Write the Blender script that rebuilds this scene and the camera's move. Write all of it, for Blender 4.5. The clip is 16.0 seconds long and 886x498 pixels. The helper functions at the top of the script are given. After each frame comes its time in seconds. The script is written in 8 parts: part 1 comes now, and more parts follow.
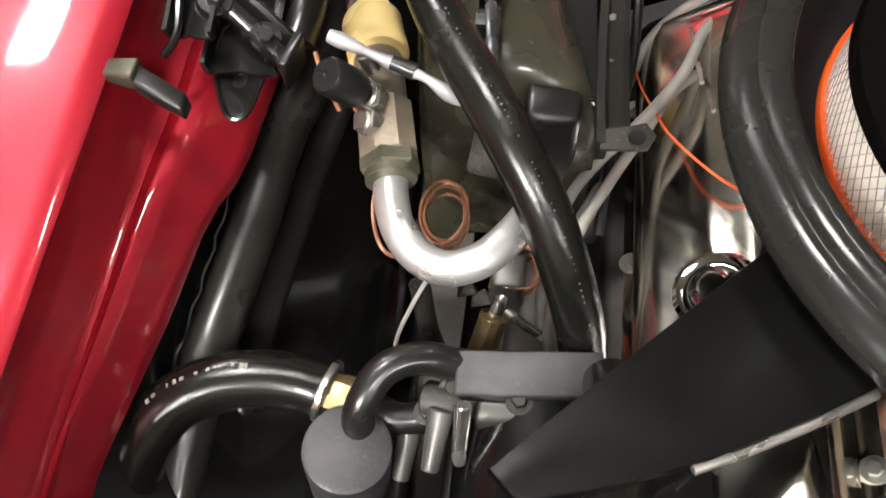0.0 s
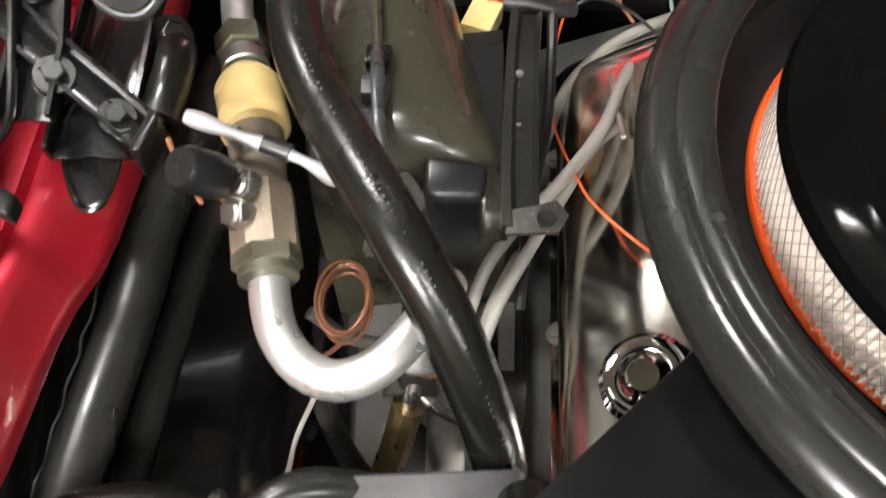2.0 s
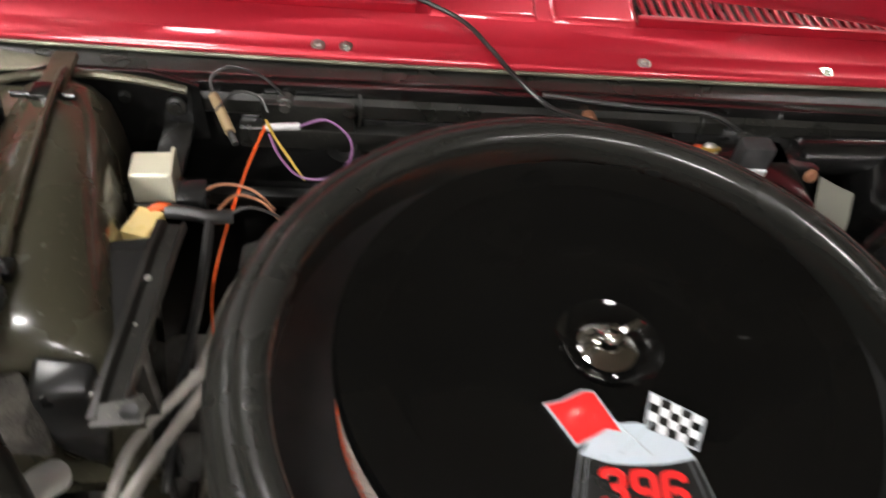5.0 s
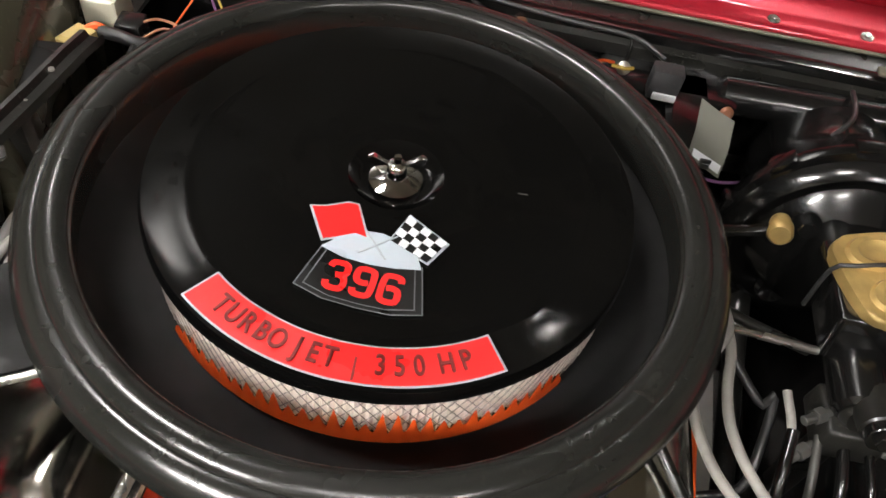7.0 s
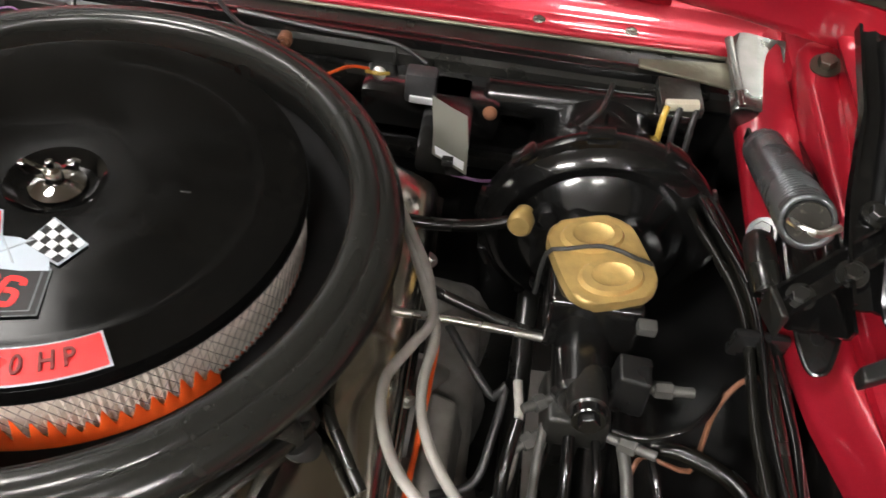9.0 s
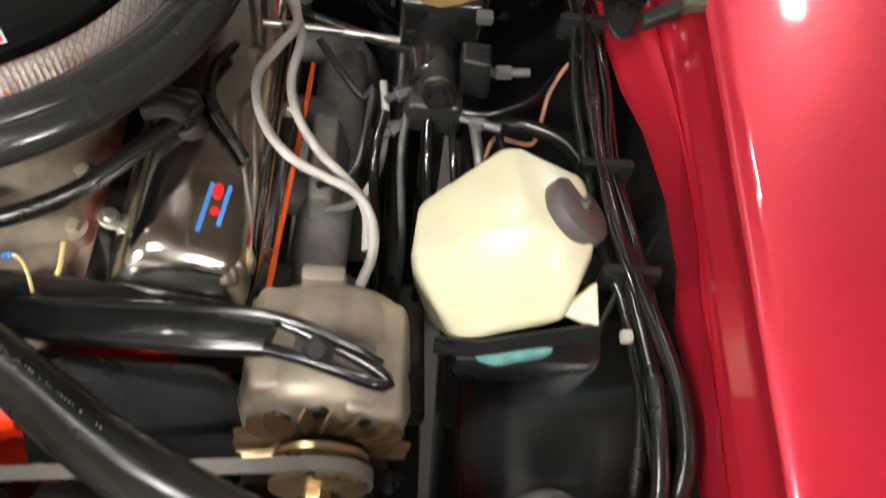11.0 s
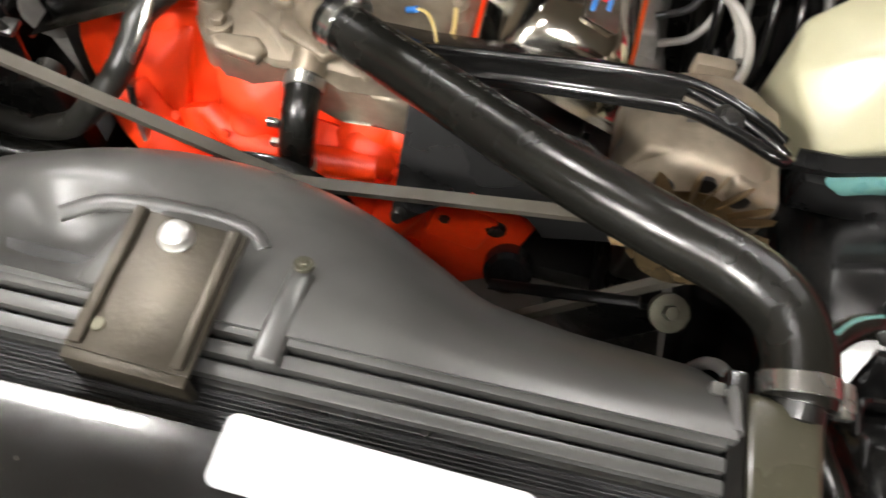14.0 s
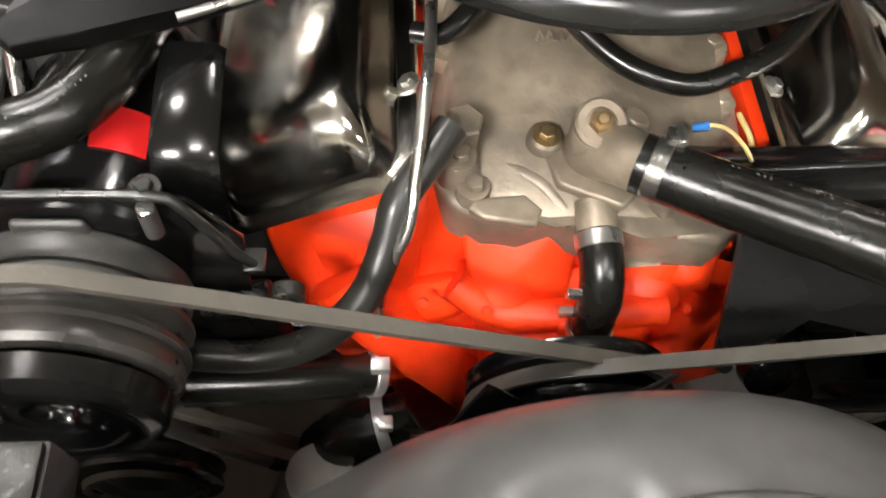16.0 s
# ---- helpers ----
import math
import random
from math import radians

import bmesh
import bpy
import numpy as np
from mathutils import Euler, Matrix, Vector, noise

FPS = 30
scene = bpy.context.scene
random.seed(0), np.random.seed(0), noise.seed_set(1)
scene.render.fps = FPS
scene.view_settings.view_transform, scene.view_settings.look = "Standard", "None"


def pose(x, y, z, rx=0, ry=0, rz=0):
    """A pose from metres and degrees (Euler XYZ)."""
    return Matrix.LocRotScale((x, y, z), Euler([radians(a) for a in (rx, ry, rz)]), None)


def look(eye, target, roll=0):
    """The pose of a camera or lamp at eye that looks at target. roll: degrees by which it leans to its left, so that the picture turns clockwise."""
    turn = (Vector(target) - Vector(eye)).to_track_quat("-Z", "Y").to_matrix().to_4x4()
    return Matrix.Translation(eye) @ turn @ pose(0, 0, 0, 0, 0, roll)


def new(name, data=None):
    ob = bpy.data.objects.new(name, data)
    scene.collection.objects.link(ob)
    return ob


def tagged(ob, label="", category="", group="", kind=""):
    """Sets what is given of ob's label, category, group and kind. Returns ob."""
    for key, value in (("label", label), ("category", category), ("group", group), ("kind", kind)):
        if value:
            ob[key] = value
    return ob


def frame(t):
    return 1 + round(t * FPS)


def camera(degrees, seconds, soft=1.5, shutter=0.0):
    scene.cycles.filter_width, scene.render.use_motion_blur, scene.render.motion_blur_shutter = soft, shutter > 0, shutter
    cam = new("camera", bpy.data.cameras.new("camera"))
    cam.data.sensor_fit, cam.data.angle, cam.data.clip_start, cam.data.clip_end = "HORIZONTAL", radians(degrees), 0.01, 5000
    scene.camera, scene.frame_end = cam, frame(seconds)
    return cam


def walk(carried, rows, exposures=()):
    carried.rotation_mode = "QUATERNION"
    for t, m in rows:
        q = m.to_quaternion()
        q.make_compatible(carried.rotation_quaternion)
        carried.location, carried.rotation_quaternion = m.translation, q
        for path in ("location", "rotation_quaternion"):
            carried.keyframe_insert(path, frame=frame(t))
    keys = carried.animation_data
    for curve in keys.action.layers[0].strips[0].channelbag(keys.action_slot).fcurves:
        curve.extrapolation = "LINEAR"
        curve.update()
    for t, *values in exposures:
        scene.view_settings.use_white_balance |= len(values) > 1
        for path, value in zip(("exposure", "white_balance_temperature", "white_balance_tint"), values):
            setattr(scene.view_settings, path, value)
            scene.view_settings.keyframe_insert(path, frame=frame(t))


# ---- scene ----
cam = camera(59.1, 16.0, soft=1.5, shutter=0.4)
PATH = [
    (0, (-0.3834, -0.3563, 1.3185), (-0.4277, -0.1152, 0.8827), -3.34),
    (0.5, (-0.3767, -0.3412, 1.3192), (-0.4205, -0.0917, 0.8881), -3.72),
    (1, (-0.3686, -0.3639, 1.3463), (-0.4048, -0.1118, 0.9161), -2.60),
    (1.5, (-0.3559, -0.3435, 1.3204), (-0.3816, -0.0927, 0.8886), -1.44),
    (2, (-0.3529, -0.2718, 1.2874), (-0.3711, -0.0249, 0.8530), -0.71),
    (2.5, (-0.3450, -0.2378, 1.2860), (-0.3558, 0.0166, 0.8557), 0.33),
    (3, (-0.3432, -0.2203, 1.2760), (-0.3489, 0.0517, 0.8565), 0.74),
    (3.5, (-0.3272, -0.1930, 1.3095), (-0.3274, 0.1134, 0.9143), 1.52),
    (4, (-0.3208, -0.1889, 1.3257), (-0.3070, 0.1398, 0.9492), 3.58),
    (4.5, (-0.2670, -0.2095, 1.3436), (-0.2320, 0.1241, 0.9728), 5.04),
    (5, (-0.1674, -0.2955, 1.3671), (-0.1153, 0.0357, 0.9961), 8.38),
    (5.2, (-0.1312, -0.3296, 1.3700), (-0.0808, -0.0021, 0.9956), 10.20),
    (7.3, (0.0885, -0.4051, 1.3712), (0.0627, -0.0951, 0.9798), 7.67),
    (7.5, (0.1135, -0.3959, 1.3729), (0.0819, -0.0884, 0.9800), 4.21),
    (8, (0.1770, -0.3994, 1.4132), (0.1617, -0.0711, 1.0364), 5.77),
    (8.2, (0.2081, -0.3917, 1.4039), (0.1914, -0.0543, 1.0352), 7.00),
    (10.3, (0.3508, -0.4137, 1.3533), (0.3759, -0.1231, 0.9472), 8.05),
    (10.5, (0.3583, -0.4484, 1.3553), (0.3877, -0.1742, 0.9383), 8.35),
    (11, (0.3798, -0.5687, 1.3772), (0.4180, -0.3072, 0.9527), 9.88),
    (11.5, (0.3929, -0.6603, 1.3713), (0.4309, -0.4140, 0.9378), 11.33),
    (12, (0.3955, -0.7096, 1.3525), (0.4280, -0.4930, 0.9030), 11.34),
    (12.5, (0.3925, -0.7268, 1.3428), (0.4197, -0.5272, 0.8852), 10.81),
    (13, (0.3706, -0.7273, 1.3430), (0.3934, -0.5262, 0.8858), 10.52),
    (13.5, (0.2778, -0.7356, 1.3265), (0.2866, -0.5073, 0.8817), 10.58),
    (14, (0.1783, -0.7404, 1.3137), (0.1586, -0.5044, 0.8733), 8.56),
    (14.5, (0.0981, -0.7165, 1.3120), (0.0604, -0.4808, 0.8727), 5.89),
    (15, (-0.0303, -0.7137, 1.2859), (-0.0442, -0.4659, 0.8518), 4.64),
    (15.5, (-0.1201, -0.6544, 1.2627), (-0.0879, -0.4114, 0.8270), 8.42),
    (16, (-0.1578, -0.5987, 1.2513), (-0.1180, -0.3533, 0.8175), 7.92),
]
walk(cam, [(t, look(eye, target, roll)) for t, eye, target, roll in PATH],
     exposures=[(0.0, 0.15), (2.0, 0.3), (3.0, 0.4), (4.0, 0.2), (5.0, -0.25), (8.0, -0.25), (10.5, 0.34), (12.5, 0.35), (14.0, 0.1), (15.0, 0.05), (16.0, 0.15)])

# ---- world and light ----
world = bpy.data.worlds.new("garage_air")
scene.world = world
world.use_nodes = True
world.node_tree.nodes["Background"].inputs[0].default_value = (0.9, 0.93, 1.0, 1)
world.node_tree.nodes["Background"].inputs[1].default_value = 0.02
scene.view_settings.exposure = 0.0
# x, y, width, depth and strength of the ceiling lamps
LAMPS = ((-1.98, 1.65, 0.35, 0.3, 150), (2.02, 2.45, 0.13, 0.45, 200), (-1.0, 0.15, 0.5, 0.3, 85), (0.78, 1.22, 0.36, 0.25, 105), (-1.5, -2.45, 1.0, 0.4, 185), (0.15, -1.6, 0.5, 0.25, 85), (1.7, -2.6, 0.5, 0.25, 140))

# ---- materials ----
def material(name, colour, rough=0.5, metal=0.0, coat=0.0, vary=0.25, grain=60.0, patch=6.0, bump=0.15, bump_size=None, rough_vary=0.12, flakes=0.0, sss=0.0, dust=0.0, island=0.0, glare=None):
    """Principled surface with colour and roughness varied at two scales, and a fine relief."""
    m = bpy.data.materials.new(name)
    m.use_nodes = True
    nt = m.node_tree
    b = nt.nodes["Principled BSDF"]
    tc = nt.nodes.new("ShaderNodeTexCoord")
    def noise_node(size, detail):
        n = nt.nodes.new("ShaderNodeTexNoise")
        n.inputs["Scale"].default_value, n.inputs["Detail"].default_value = size, detail
        nt.links.new(tc.outputs["Object"], n.inputs["Vector"])
        return n
    fine, broad = noise_node(grain, 6), noise_node(patch, 3)
    def mix(a, b2, fac, mode="MIX"):
        x = nt.nodes.new("ShaderNodeMix")
        x.data_type, x.blend_type = "RGBA", mode
        for sock, v in ((x.inputs[0], fac), (x.inputs[6], a), (x.inputs[7], b2)):
            if hasattr(v, "is_linked"):
                nt.links.new(v, sock)
            else:
                sock.default_value = v
        return x.outputs[2]
    def ramp(src, lo, hi, p=0.35, q=0.65):
        r = nt.nodes.new("ShaderNodeMapRange")
        r.inputs[1].default_value, r.inputs[2].default_value, r.inputs[3].default_value, r.inputs[4].default_value = p, q, lo, hi
        nt.links.new(src, r.inputs[0])
        return r.outputs[0]
    dark = tuple(c * (1 - vary) for c in colour) + (1,)
    light = tuple(min(1, c * (1 + vary)) for c in colour) + (1,)
    col = mix(dark, light, ramp(broad.outputs[0], 0, 1))
    col = mix(col, tuple(c * (1 - vary * 0.8) for c in colour) + (1,), ramp(fine.outputs[0], 0, 0.6, 0.45, 0.75))
    if dust:
        spots = noise_node(grain * 4, 2)
        col = mix(col, (0.32, 0.29, 0.24, 1), ramp(spots.outputs[0], 0, dust, 0.62, 0.78))
        col = mix(col, (0.25, 0.23, 0.2, 1), ramp(broad.outputs[0], 0, dust * 0.25, 0.45, 0.8))
    # noise patches of a pale reflection, mixed into the base colour
    if glare:
        worn = noise_node(glare[1], 8)
        col = mix(col, glare[0] + (1,), ramp(worn.outputs[0], 0, 0.8, glare[2], glare[2] + 0.06))
    if flakes:
        v = nt.nodes.new("ShaderNodeTexVoronoi")
        v.inputs["Scale"].default_value = 1800
        nt.links.new(tc.outputs["Object"], v.inputs["Vector"])
        col = mix(col, tuple(min(1, c * 1.8 + 0.01) for c in colour) + (1,), ramp(v.outputs["Color"], 0, flakes, 0.5, 1.0))
    if island:
        gi = nt.nodes.new("ShaderNodeNewGeometry")
        col = mix(col, tuple(c * (1 - island) for c in colour) + (1,), ramp(gi.outputs["Random Per Island"], 0, 1, 0, 1))
    nt.links.new(col, b.inputs["Base Color"])
    nt.links.new(ramp(noise_node(grain * 0.35, 3).outputs[0], max(0.02, rough - rough_vary), min(1, rough + rough_vary)), b.inputs["Roughness"])
    b.inputs["Metallic"].default_value = metal
    b.inputs["Coat Weight"].default_value = coat
    b.inputs["Coat Roughness"].default_value = 0.06
    if sss:
        b.inputs["Subsurface Weight"].default_value = sss
        b.inputs["Subsurface Radius"].default_value = (0.02, 0.015, 0.008)
    if bump:
        n = noise_node(bump_size or grain * 2, 5)
        bp = nt.nodes.new("ShaderNodeBump")
        bp.inputs["Strength"].default_value, bp.inputs["Distance"].default_value = bump, 0.002
        nt.links.new(n.outputs[0], bp.inputs["Height"])
        nt.links.new(bp.outputs[0], b.inputs["Normal"])
    return m


def glowing(name, colour, strength):
    m = bpy.data.materials.new(name)
    m.use_nodes = True
    b = m.node_tree.nodes["Principled BSDF"]
    b.inputs["Base Color"].default_value = (0.8, 0.8, 0.8, 1)
    b.inputs["Emission Color"].default_value = (*colour, 1)
    b.inputs["Emission Strength"].default_value = strength
    return m


RED = material("red_paint", (0.41, 0.011, 0.027), 0.38, 0.45, 1.0, 0.10, 40, 3, 0.02, 300, 0.04, flakes=0.3)
GLOSS = material("black_gloss_paint", (0.005, 0.005, 0.005), 0.2, 0, 0.4, 0.3, 50, 8, 0, 200, 0.06, dust=0.05)
LID = material("black_enamel", (0.0025, 0.0025, 0.0025), 0.07, 0, 0.1, 0.2, 30, 6, 0.015, 60, 0.04)
SATIN = material("black_satin_paint", (0.009, 0.009, 0.008), 0.33, 0, 0.2, 0.35, 60, 9, 0, 240, 0.08, dust=0.12)
DIRTY = material("dusty_black_metal", (0.02, 0.019, 0.016), 0.42, 0.2, 0, 0.5, 60, 12, 0.3, 150, 0.15, dust=0.3)
RUBBER = material("rubber", (0.012, 0.012, 0.0115), 0.36, 0, 0, 0.15, 60, 10, 0, 300, 0.05, dust=0.03)
SEAL = material("seal_rubber", (0.016, 0.016, 0.0145), 0.235, 0, 0, 0.15, 30, 5, 0.03, 250, 0.05, dust=0.03)
HOSE = material("hose_rubber", (0.0075, 0.0073, 0.006), 0.24, 0, 0, 0.3, 60, 9, 0.08, 520, 0.05)
OLDHOSE = material("aged_hose_rubber", (0.017, 0.0165, 0.014), 0.34, 0, 0.15, 0.35, 50, 8, 0.08, 260, 0.08, dust=0.08)
SHROUD = material("shroud_plastic", (0.066, 0.065, 0.062), 0.42, 0, 0.7, 0.4, 45, 5, 0, 350, 0.04, dust=0.03)
SHROUD.node_tree.nodes["Principled BSDF"].inputs["Coat Roughness"].default_value = 0.30
PLASTIC = material("black_plastic", (0.011, 0.011, 0.011), 0.3, 0, 0, 0.2, 60, 8, 0, 300, 0.06)
MOULDED = material("dull_black_moulding", (0.006, 0.0058, 0.005), 0.33, 0, 0, 0.3, 60, 9, 0, 300, 0.1, dust=0.1)
CASTING = material("cast_aluminium", (0.26, 0.215, 0.16), 0.46, 0.4, 0, 0.4, 60, 14, 1.0, 45, 0.1, dust=0.12)
IRON = material("grey_cast_iron", (0.10, 0.098, 0.092), 0.45, 0.5, 0, 0.35, 70, 12, 0.12, 120, 0.12, dust=0.1)
ALU = material("aluminium_tube", (0.72, 0.72, 0.70), 0.34, 0.8, 0, 0.1, 80, 14, 0.12, 300, 0.08)
STEEL = material("bright_steel", (0.55, 0.54, 0.5), 0.3, 0.95, 0, 0.15, 80, 14, 0.1, 300, 0.08)
ZINC = material("yellow_zinc", (0.40, 0.29, 0.15), 0.33, 0.85, 0, 0.25, 90, 18, 0.1, 300, 0.1)
CHROME = material("chrome", (0.78, 0.78, 0.77), 0.07, 1.0, 0, 0.04, 60, 8, 0.01, 80, 0.03)
COVER = material("polished_chrome_cover", (0.76, 0.73, 0.66), 0.17, 1.0, 0, 0.1, 50, 7, 0.04, 40, 0.07)
FANMETAL = material("dull_brass_fan", (0.24, 0.165, 0.085), 0.38, 0.8, 0, 0.3, 90, 18, 0.1, 300, 0.1)
DULLGREY = material("dark_worn_pulley", (0.042, 0.039, 0.034), 0.32, 0.3, 0, 0.3, 80, 14, 0.15, 160, 0.12, dust=0.1)
ORANGE = material("orange_engine_paint", (0.86, 0.045, 0.003), 0.5, 0, 0.0, 0.15, 45, 10, 0.5, 50, 0.1)
WHITE = material("milky_plastic", (0.43, 0.41, 0.275), 0.36, 0, 0, 0.14, 30, 7, 0.04, 120, 0.08, sss=0.04)
CREAM = material("cream_plastic", (0.72, 0.56, 0.24), 0.3, 0, 0, 0.15, 40, 9, 0.05, 120, 0.08, sss=0.2)
PAPER = material("filter_paper", (0.90, 0.82, 0.75), 0.8, 0, 0, 0.1, 90, 20, 0.2)
MESHW = material("filter_wire", (0.36, 0.31, 0.28), 0.45, 0.3, 0, 0.2)
ORING = material("orange_rubber", (0.85, 0.10, 0.01), 0.5, 0, 0, 0.1)
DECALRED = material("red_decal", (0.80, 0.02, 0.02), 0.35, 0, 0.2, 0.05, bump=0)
# black of the decals, also painted in as the shade of holes and slots
DECALHOLEBLACK = material("black_decal_and_hole_shade", (0.006, 0.006, 0.006), 0.35, 0, 0.2, 0.05, bump=0)
DECALWHITE = material("white_decal", (0.75, 0.77, 0.80), 0.35, 0, 0.2, 0.04, bump=0)
DECALGREY = material("silver_decal", (0.42, 0.46, 0.50), 0.35, 0.2, 0.2, 0.05, bump=0)
DECALPALE = material("pale_blue_decal", (0.46, 0.52, 0.58), 0.35, 0, 0.2, 0.04, bump=0)
DECALLINE = material("dull_silver_line", (0.17, 0.18, 0.19), 0.35, 0.2, 0.2, 0.1, bump=0)
CAPGREY = material("brown_grey_cap", (0.060, 0.053, 0.046), 0.55, 0, 0, 0.2, 60, 9, 0.1)
DECALBLUE = material("blue_decal", (0.05, 0.22, 0.62), 0.35, 0, 0.2, 0.05, bump=0)
PLUGWIRE = material("grey_wire_sleeve", (0.29, 0.275, 0.25), 0.45, 0, 0, 0.15, 90, 20, 0.1)
WORANGE = material("orange_wire", (0.85, 0.12, 0.02), 0.4, 0, 0, 0.1, bump=0)
WPURPLE = material("purple_wire", (0.19, 0.085, 0.20), 0.4, 0, 0, 0.1, bump=0)
WBROWN = material("copper_brown_wire", (0.30, 0.13, 0.07), 0.4, 0.3, 0, 0.2, bump=0)
WGREEN = material("green_wire", (0.16, 0.25, 0.20), 0.4, 0, 0, 0.15, bump=0)
WYELLOW = material("yellow_wire", (0.45, 0.30, 0.05), 0.4, 0, 0, 0.15, bump=0)
WBLACK = material("black_wire", (0.02, 0.02, 0.02), 0.4, 0, 0, 0.2, bump=0)
CLOTH = material("silver_cloth_tape", (0.44, 0.44, 0.46), 0.45, 0.3, 0, 0.15, 200, 30, 0.3)
GOLD = material("gold_zinc_cap", (0.52, 0.36, 0.13), 0.42, 0.5, 0, 0.3, 70, 20, 0.9, 34)
LABEL = material("white_paper_label", (0.44, 0.445, 0.45), 0.5, 0, 0, 0.06, 40, 6, 0.02)
FADED = material("faded_print", (0.50, 0.51, 0.52), 0.5, 0, 0, 0.15, bump=0)
BELT = material("belt_rubber", (0.082, 0.073, 0.058), 0.6, 0, 0, 0.2, 120, 15, 0.1)
FOAM = material("grey_foam", (0.05, 0.045, 0.038), 0.9, 0, 0, 0.5, 200, 40, 1.0, 300)
CONCRETE = material("concrete", (0.22, 0.21, 0.20), 0.7, 0, 0, 0.2, 30, 2, 0.3)
WALLPAINT = material("wall_paint", (0.205, 0.19, 0.15), 0.6, 0, 0, 0.08, 20, 1, 0.05)
GLASSY = material("windscreen_tint", (0.02, 0.022, 0.022), 0.05, 0, 0.5, 0.1, bump=0)
FINS = material("condenser_fins", (0.06, 0.06, 0.06), 0.45, 0.6, 0, 0.3, 120, 20, 0.1)
DUCT = material("matt_black_duct", (0.0025, 0.0025, 0.0024), 0.40, 0, 0, 0.3, 200, 8, 0.02, 220, 0.08, dust=0.01)
DUCT.node_tree.nodes["Principled BSDF"].inputs["Specular IOR Level"].default_value = 0.12
PAN = material("flat_black_paint", (0.003, 0.003, 0.003), 0.75, 0, 0, 0.2, 40, 8, 0.02)
BROWNMETAL = material("brown_stamped_steel", (0.060, 0.051, 0.037), 0.38, 0.5, 0, 0.3, 60, 14, 0.15, 200, 0.1, dust=0.1)
# the yellowish patches are reflected glare put into the paint's colour
SUPPORT = material("black_gloss_with_glare", (0.008, 0.008, 0.008), 0.16, 0, 0.8, 0.3, 50, 9, 0.04, 60, 0.08, dust=0.08, glare=((0.36, 0.32, 0.16), 14.0, 0.60))
RELAYCAN = material("cream_metal_can", (0.58, 0.56, 0.44), 0.4, 0.2, 0, 0.1, 40, 9, 0.05)
TAN = material("tan_sleeve", (0.30, 0.22, 0.12), 0.5, 0, 0, 0.2, bump=0)
HOODIN = material("dark_bonnet_underside", (0.032, 0.028, 0.021), 0.20, 0, 0.0, 0.4, 30, 4, 0.1, 12, 0.05)
TAG = material("olive_grey_paper_tag", (0.15, 0.15, 0.125), 0.5, 0, 0, 0.1)
BARE = material("dull_bare_metal", (0.13, 0.124, 0.088), 0.42, 0.6, 0, 0.35, 50, 14, 0.3, 160, 0.12, dust=0.1)
CASE = material("dusty_moulded_case", (0.044, 0.041, 0.027), 0.28, 0, 0.4, 0.22, 40, 5, 0.05, 60, 0.1, dust=0.1)
MANIFOLD = material("pale_cast_iron", (0.27, 0.255, 0.235), 0.55, 0.2, 0, 0.35, 70, 12, 0.2, 120, 0.12, dust=0.15)
SPRING = material("dark_spring_steel", (0.10, 0.106, 0.11), 0.27, 0.6, 0, 0.2, 80, 14, 0.1)
HOSEMARK = material("white_print_and_glint", (0.11, 0.11, 0.105), 0.5, 0, 0, 0.3, 300, 40, bump=0)
DUSTYTANK = material("dusty_black_tank", (0.005, 0.005, 0.005), 0.17, 0, 0.4, 0.3, 120, 8, 0.02, 60, 0.06, dust=0.16)
FOIL = material("crumpled_bare_foil", (0.17, 0.168, 0.155), 0.32, 0.75, 0, 0.4, 40, 14, 0.9, 40, 0.12)
LETTERING = material("dark_strip_lettering", (0.16, 0.016, 0.014), 0.45, 0, 0, 0.2, bump=0)
CANGREY = material("worn_grey_can", (0.050, 0.050, 0.052), 0.5, 0.2, 0, 0.4, 60, 14, 0.2, 180, 0.1, dust=0.12)
MARK = material("pale_print", (0.055, 0.055, 0.052), 0.5, 0, 0, 0.2, bump=0)
TEAL = material("teal_plastic", (0.13, 0.30, 0.28), 0.35, 0, 0, 0.1, bump=0, sss=0.2)


# ---- mesh helpers ----
def place_empty(name, at, label, category, group="", kind=""):
    e = new(name)
    e.location = at
    e.empty_display_size = 0.02
    return tagged(e, label, category, group, kind)


def smooth_mesh(bm, name, mat, angle=40):
    bmesh.ops.recalc_face_normals(bm, faces=bm.faces)
    for f in bm.faces:
        f.smooth = True
    for e in bm.edges:
        if len(e.link_faces) == 2 and e.calc_face_angle(0) > radians(angle):
            e.smooth = False
    me = bpy.data.meshes.new(name)
    bm.to_mesh(me)
    bm.free()
    for m in (mat if isinstance(mat, (list, tuple)) else [mat]):
        me.materials.append(m)
    return me


def part(name, bm, mat, parent=None, label="", angle=40):
    ob = new(name, smooth_mesh(bm, name, mat, angle))
    if parent is not None:
        ob.parent = parent
        p, m = parent, Matrix()
        while p is not None:
            m = m @ Matrix.Translation(-p.location) if p.type == "EMPTY" else m
            p = p.parent
        ob.matrix_parent_inverse = m if parent.type == "EMPTY" else Matrix()
    return tagged(ob, label)


def thing(name, bm, mat, label, category, group="", kind="", angle=40):
    return tagged(part(name, bm, mat, None, "", angle), label, category, group, kind)


def frame_to(p, q, up=(0, 0, 1)):
    """A pose at p whose z axis points to q."""
    z = (Vector(q) - Vector(p)).normalized()
    u = Vector(up)
    if abs(z.dot(u)) > 0.98:
        u = Vector((0, 1, 0))
    x = u.cross(z).normalized()
    y = z.cross(x)
    m = Matrix((x, y, z)).transposed().to_4x4()
    m.translation = p
    return m


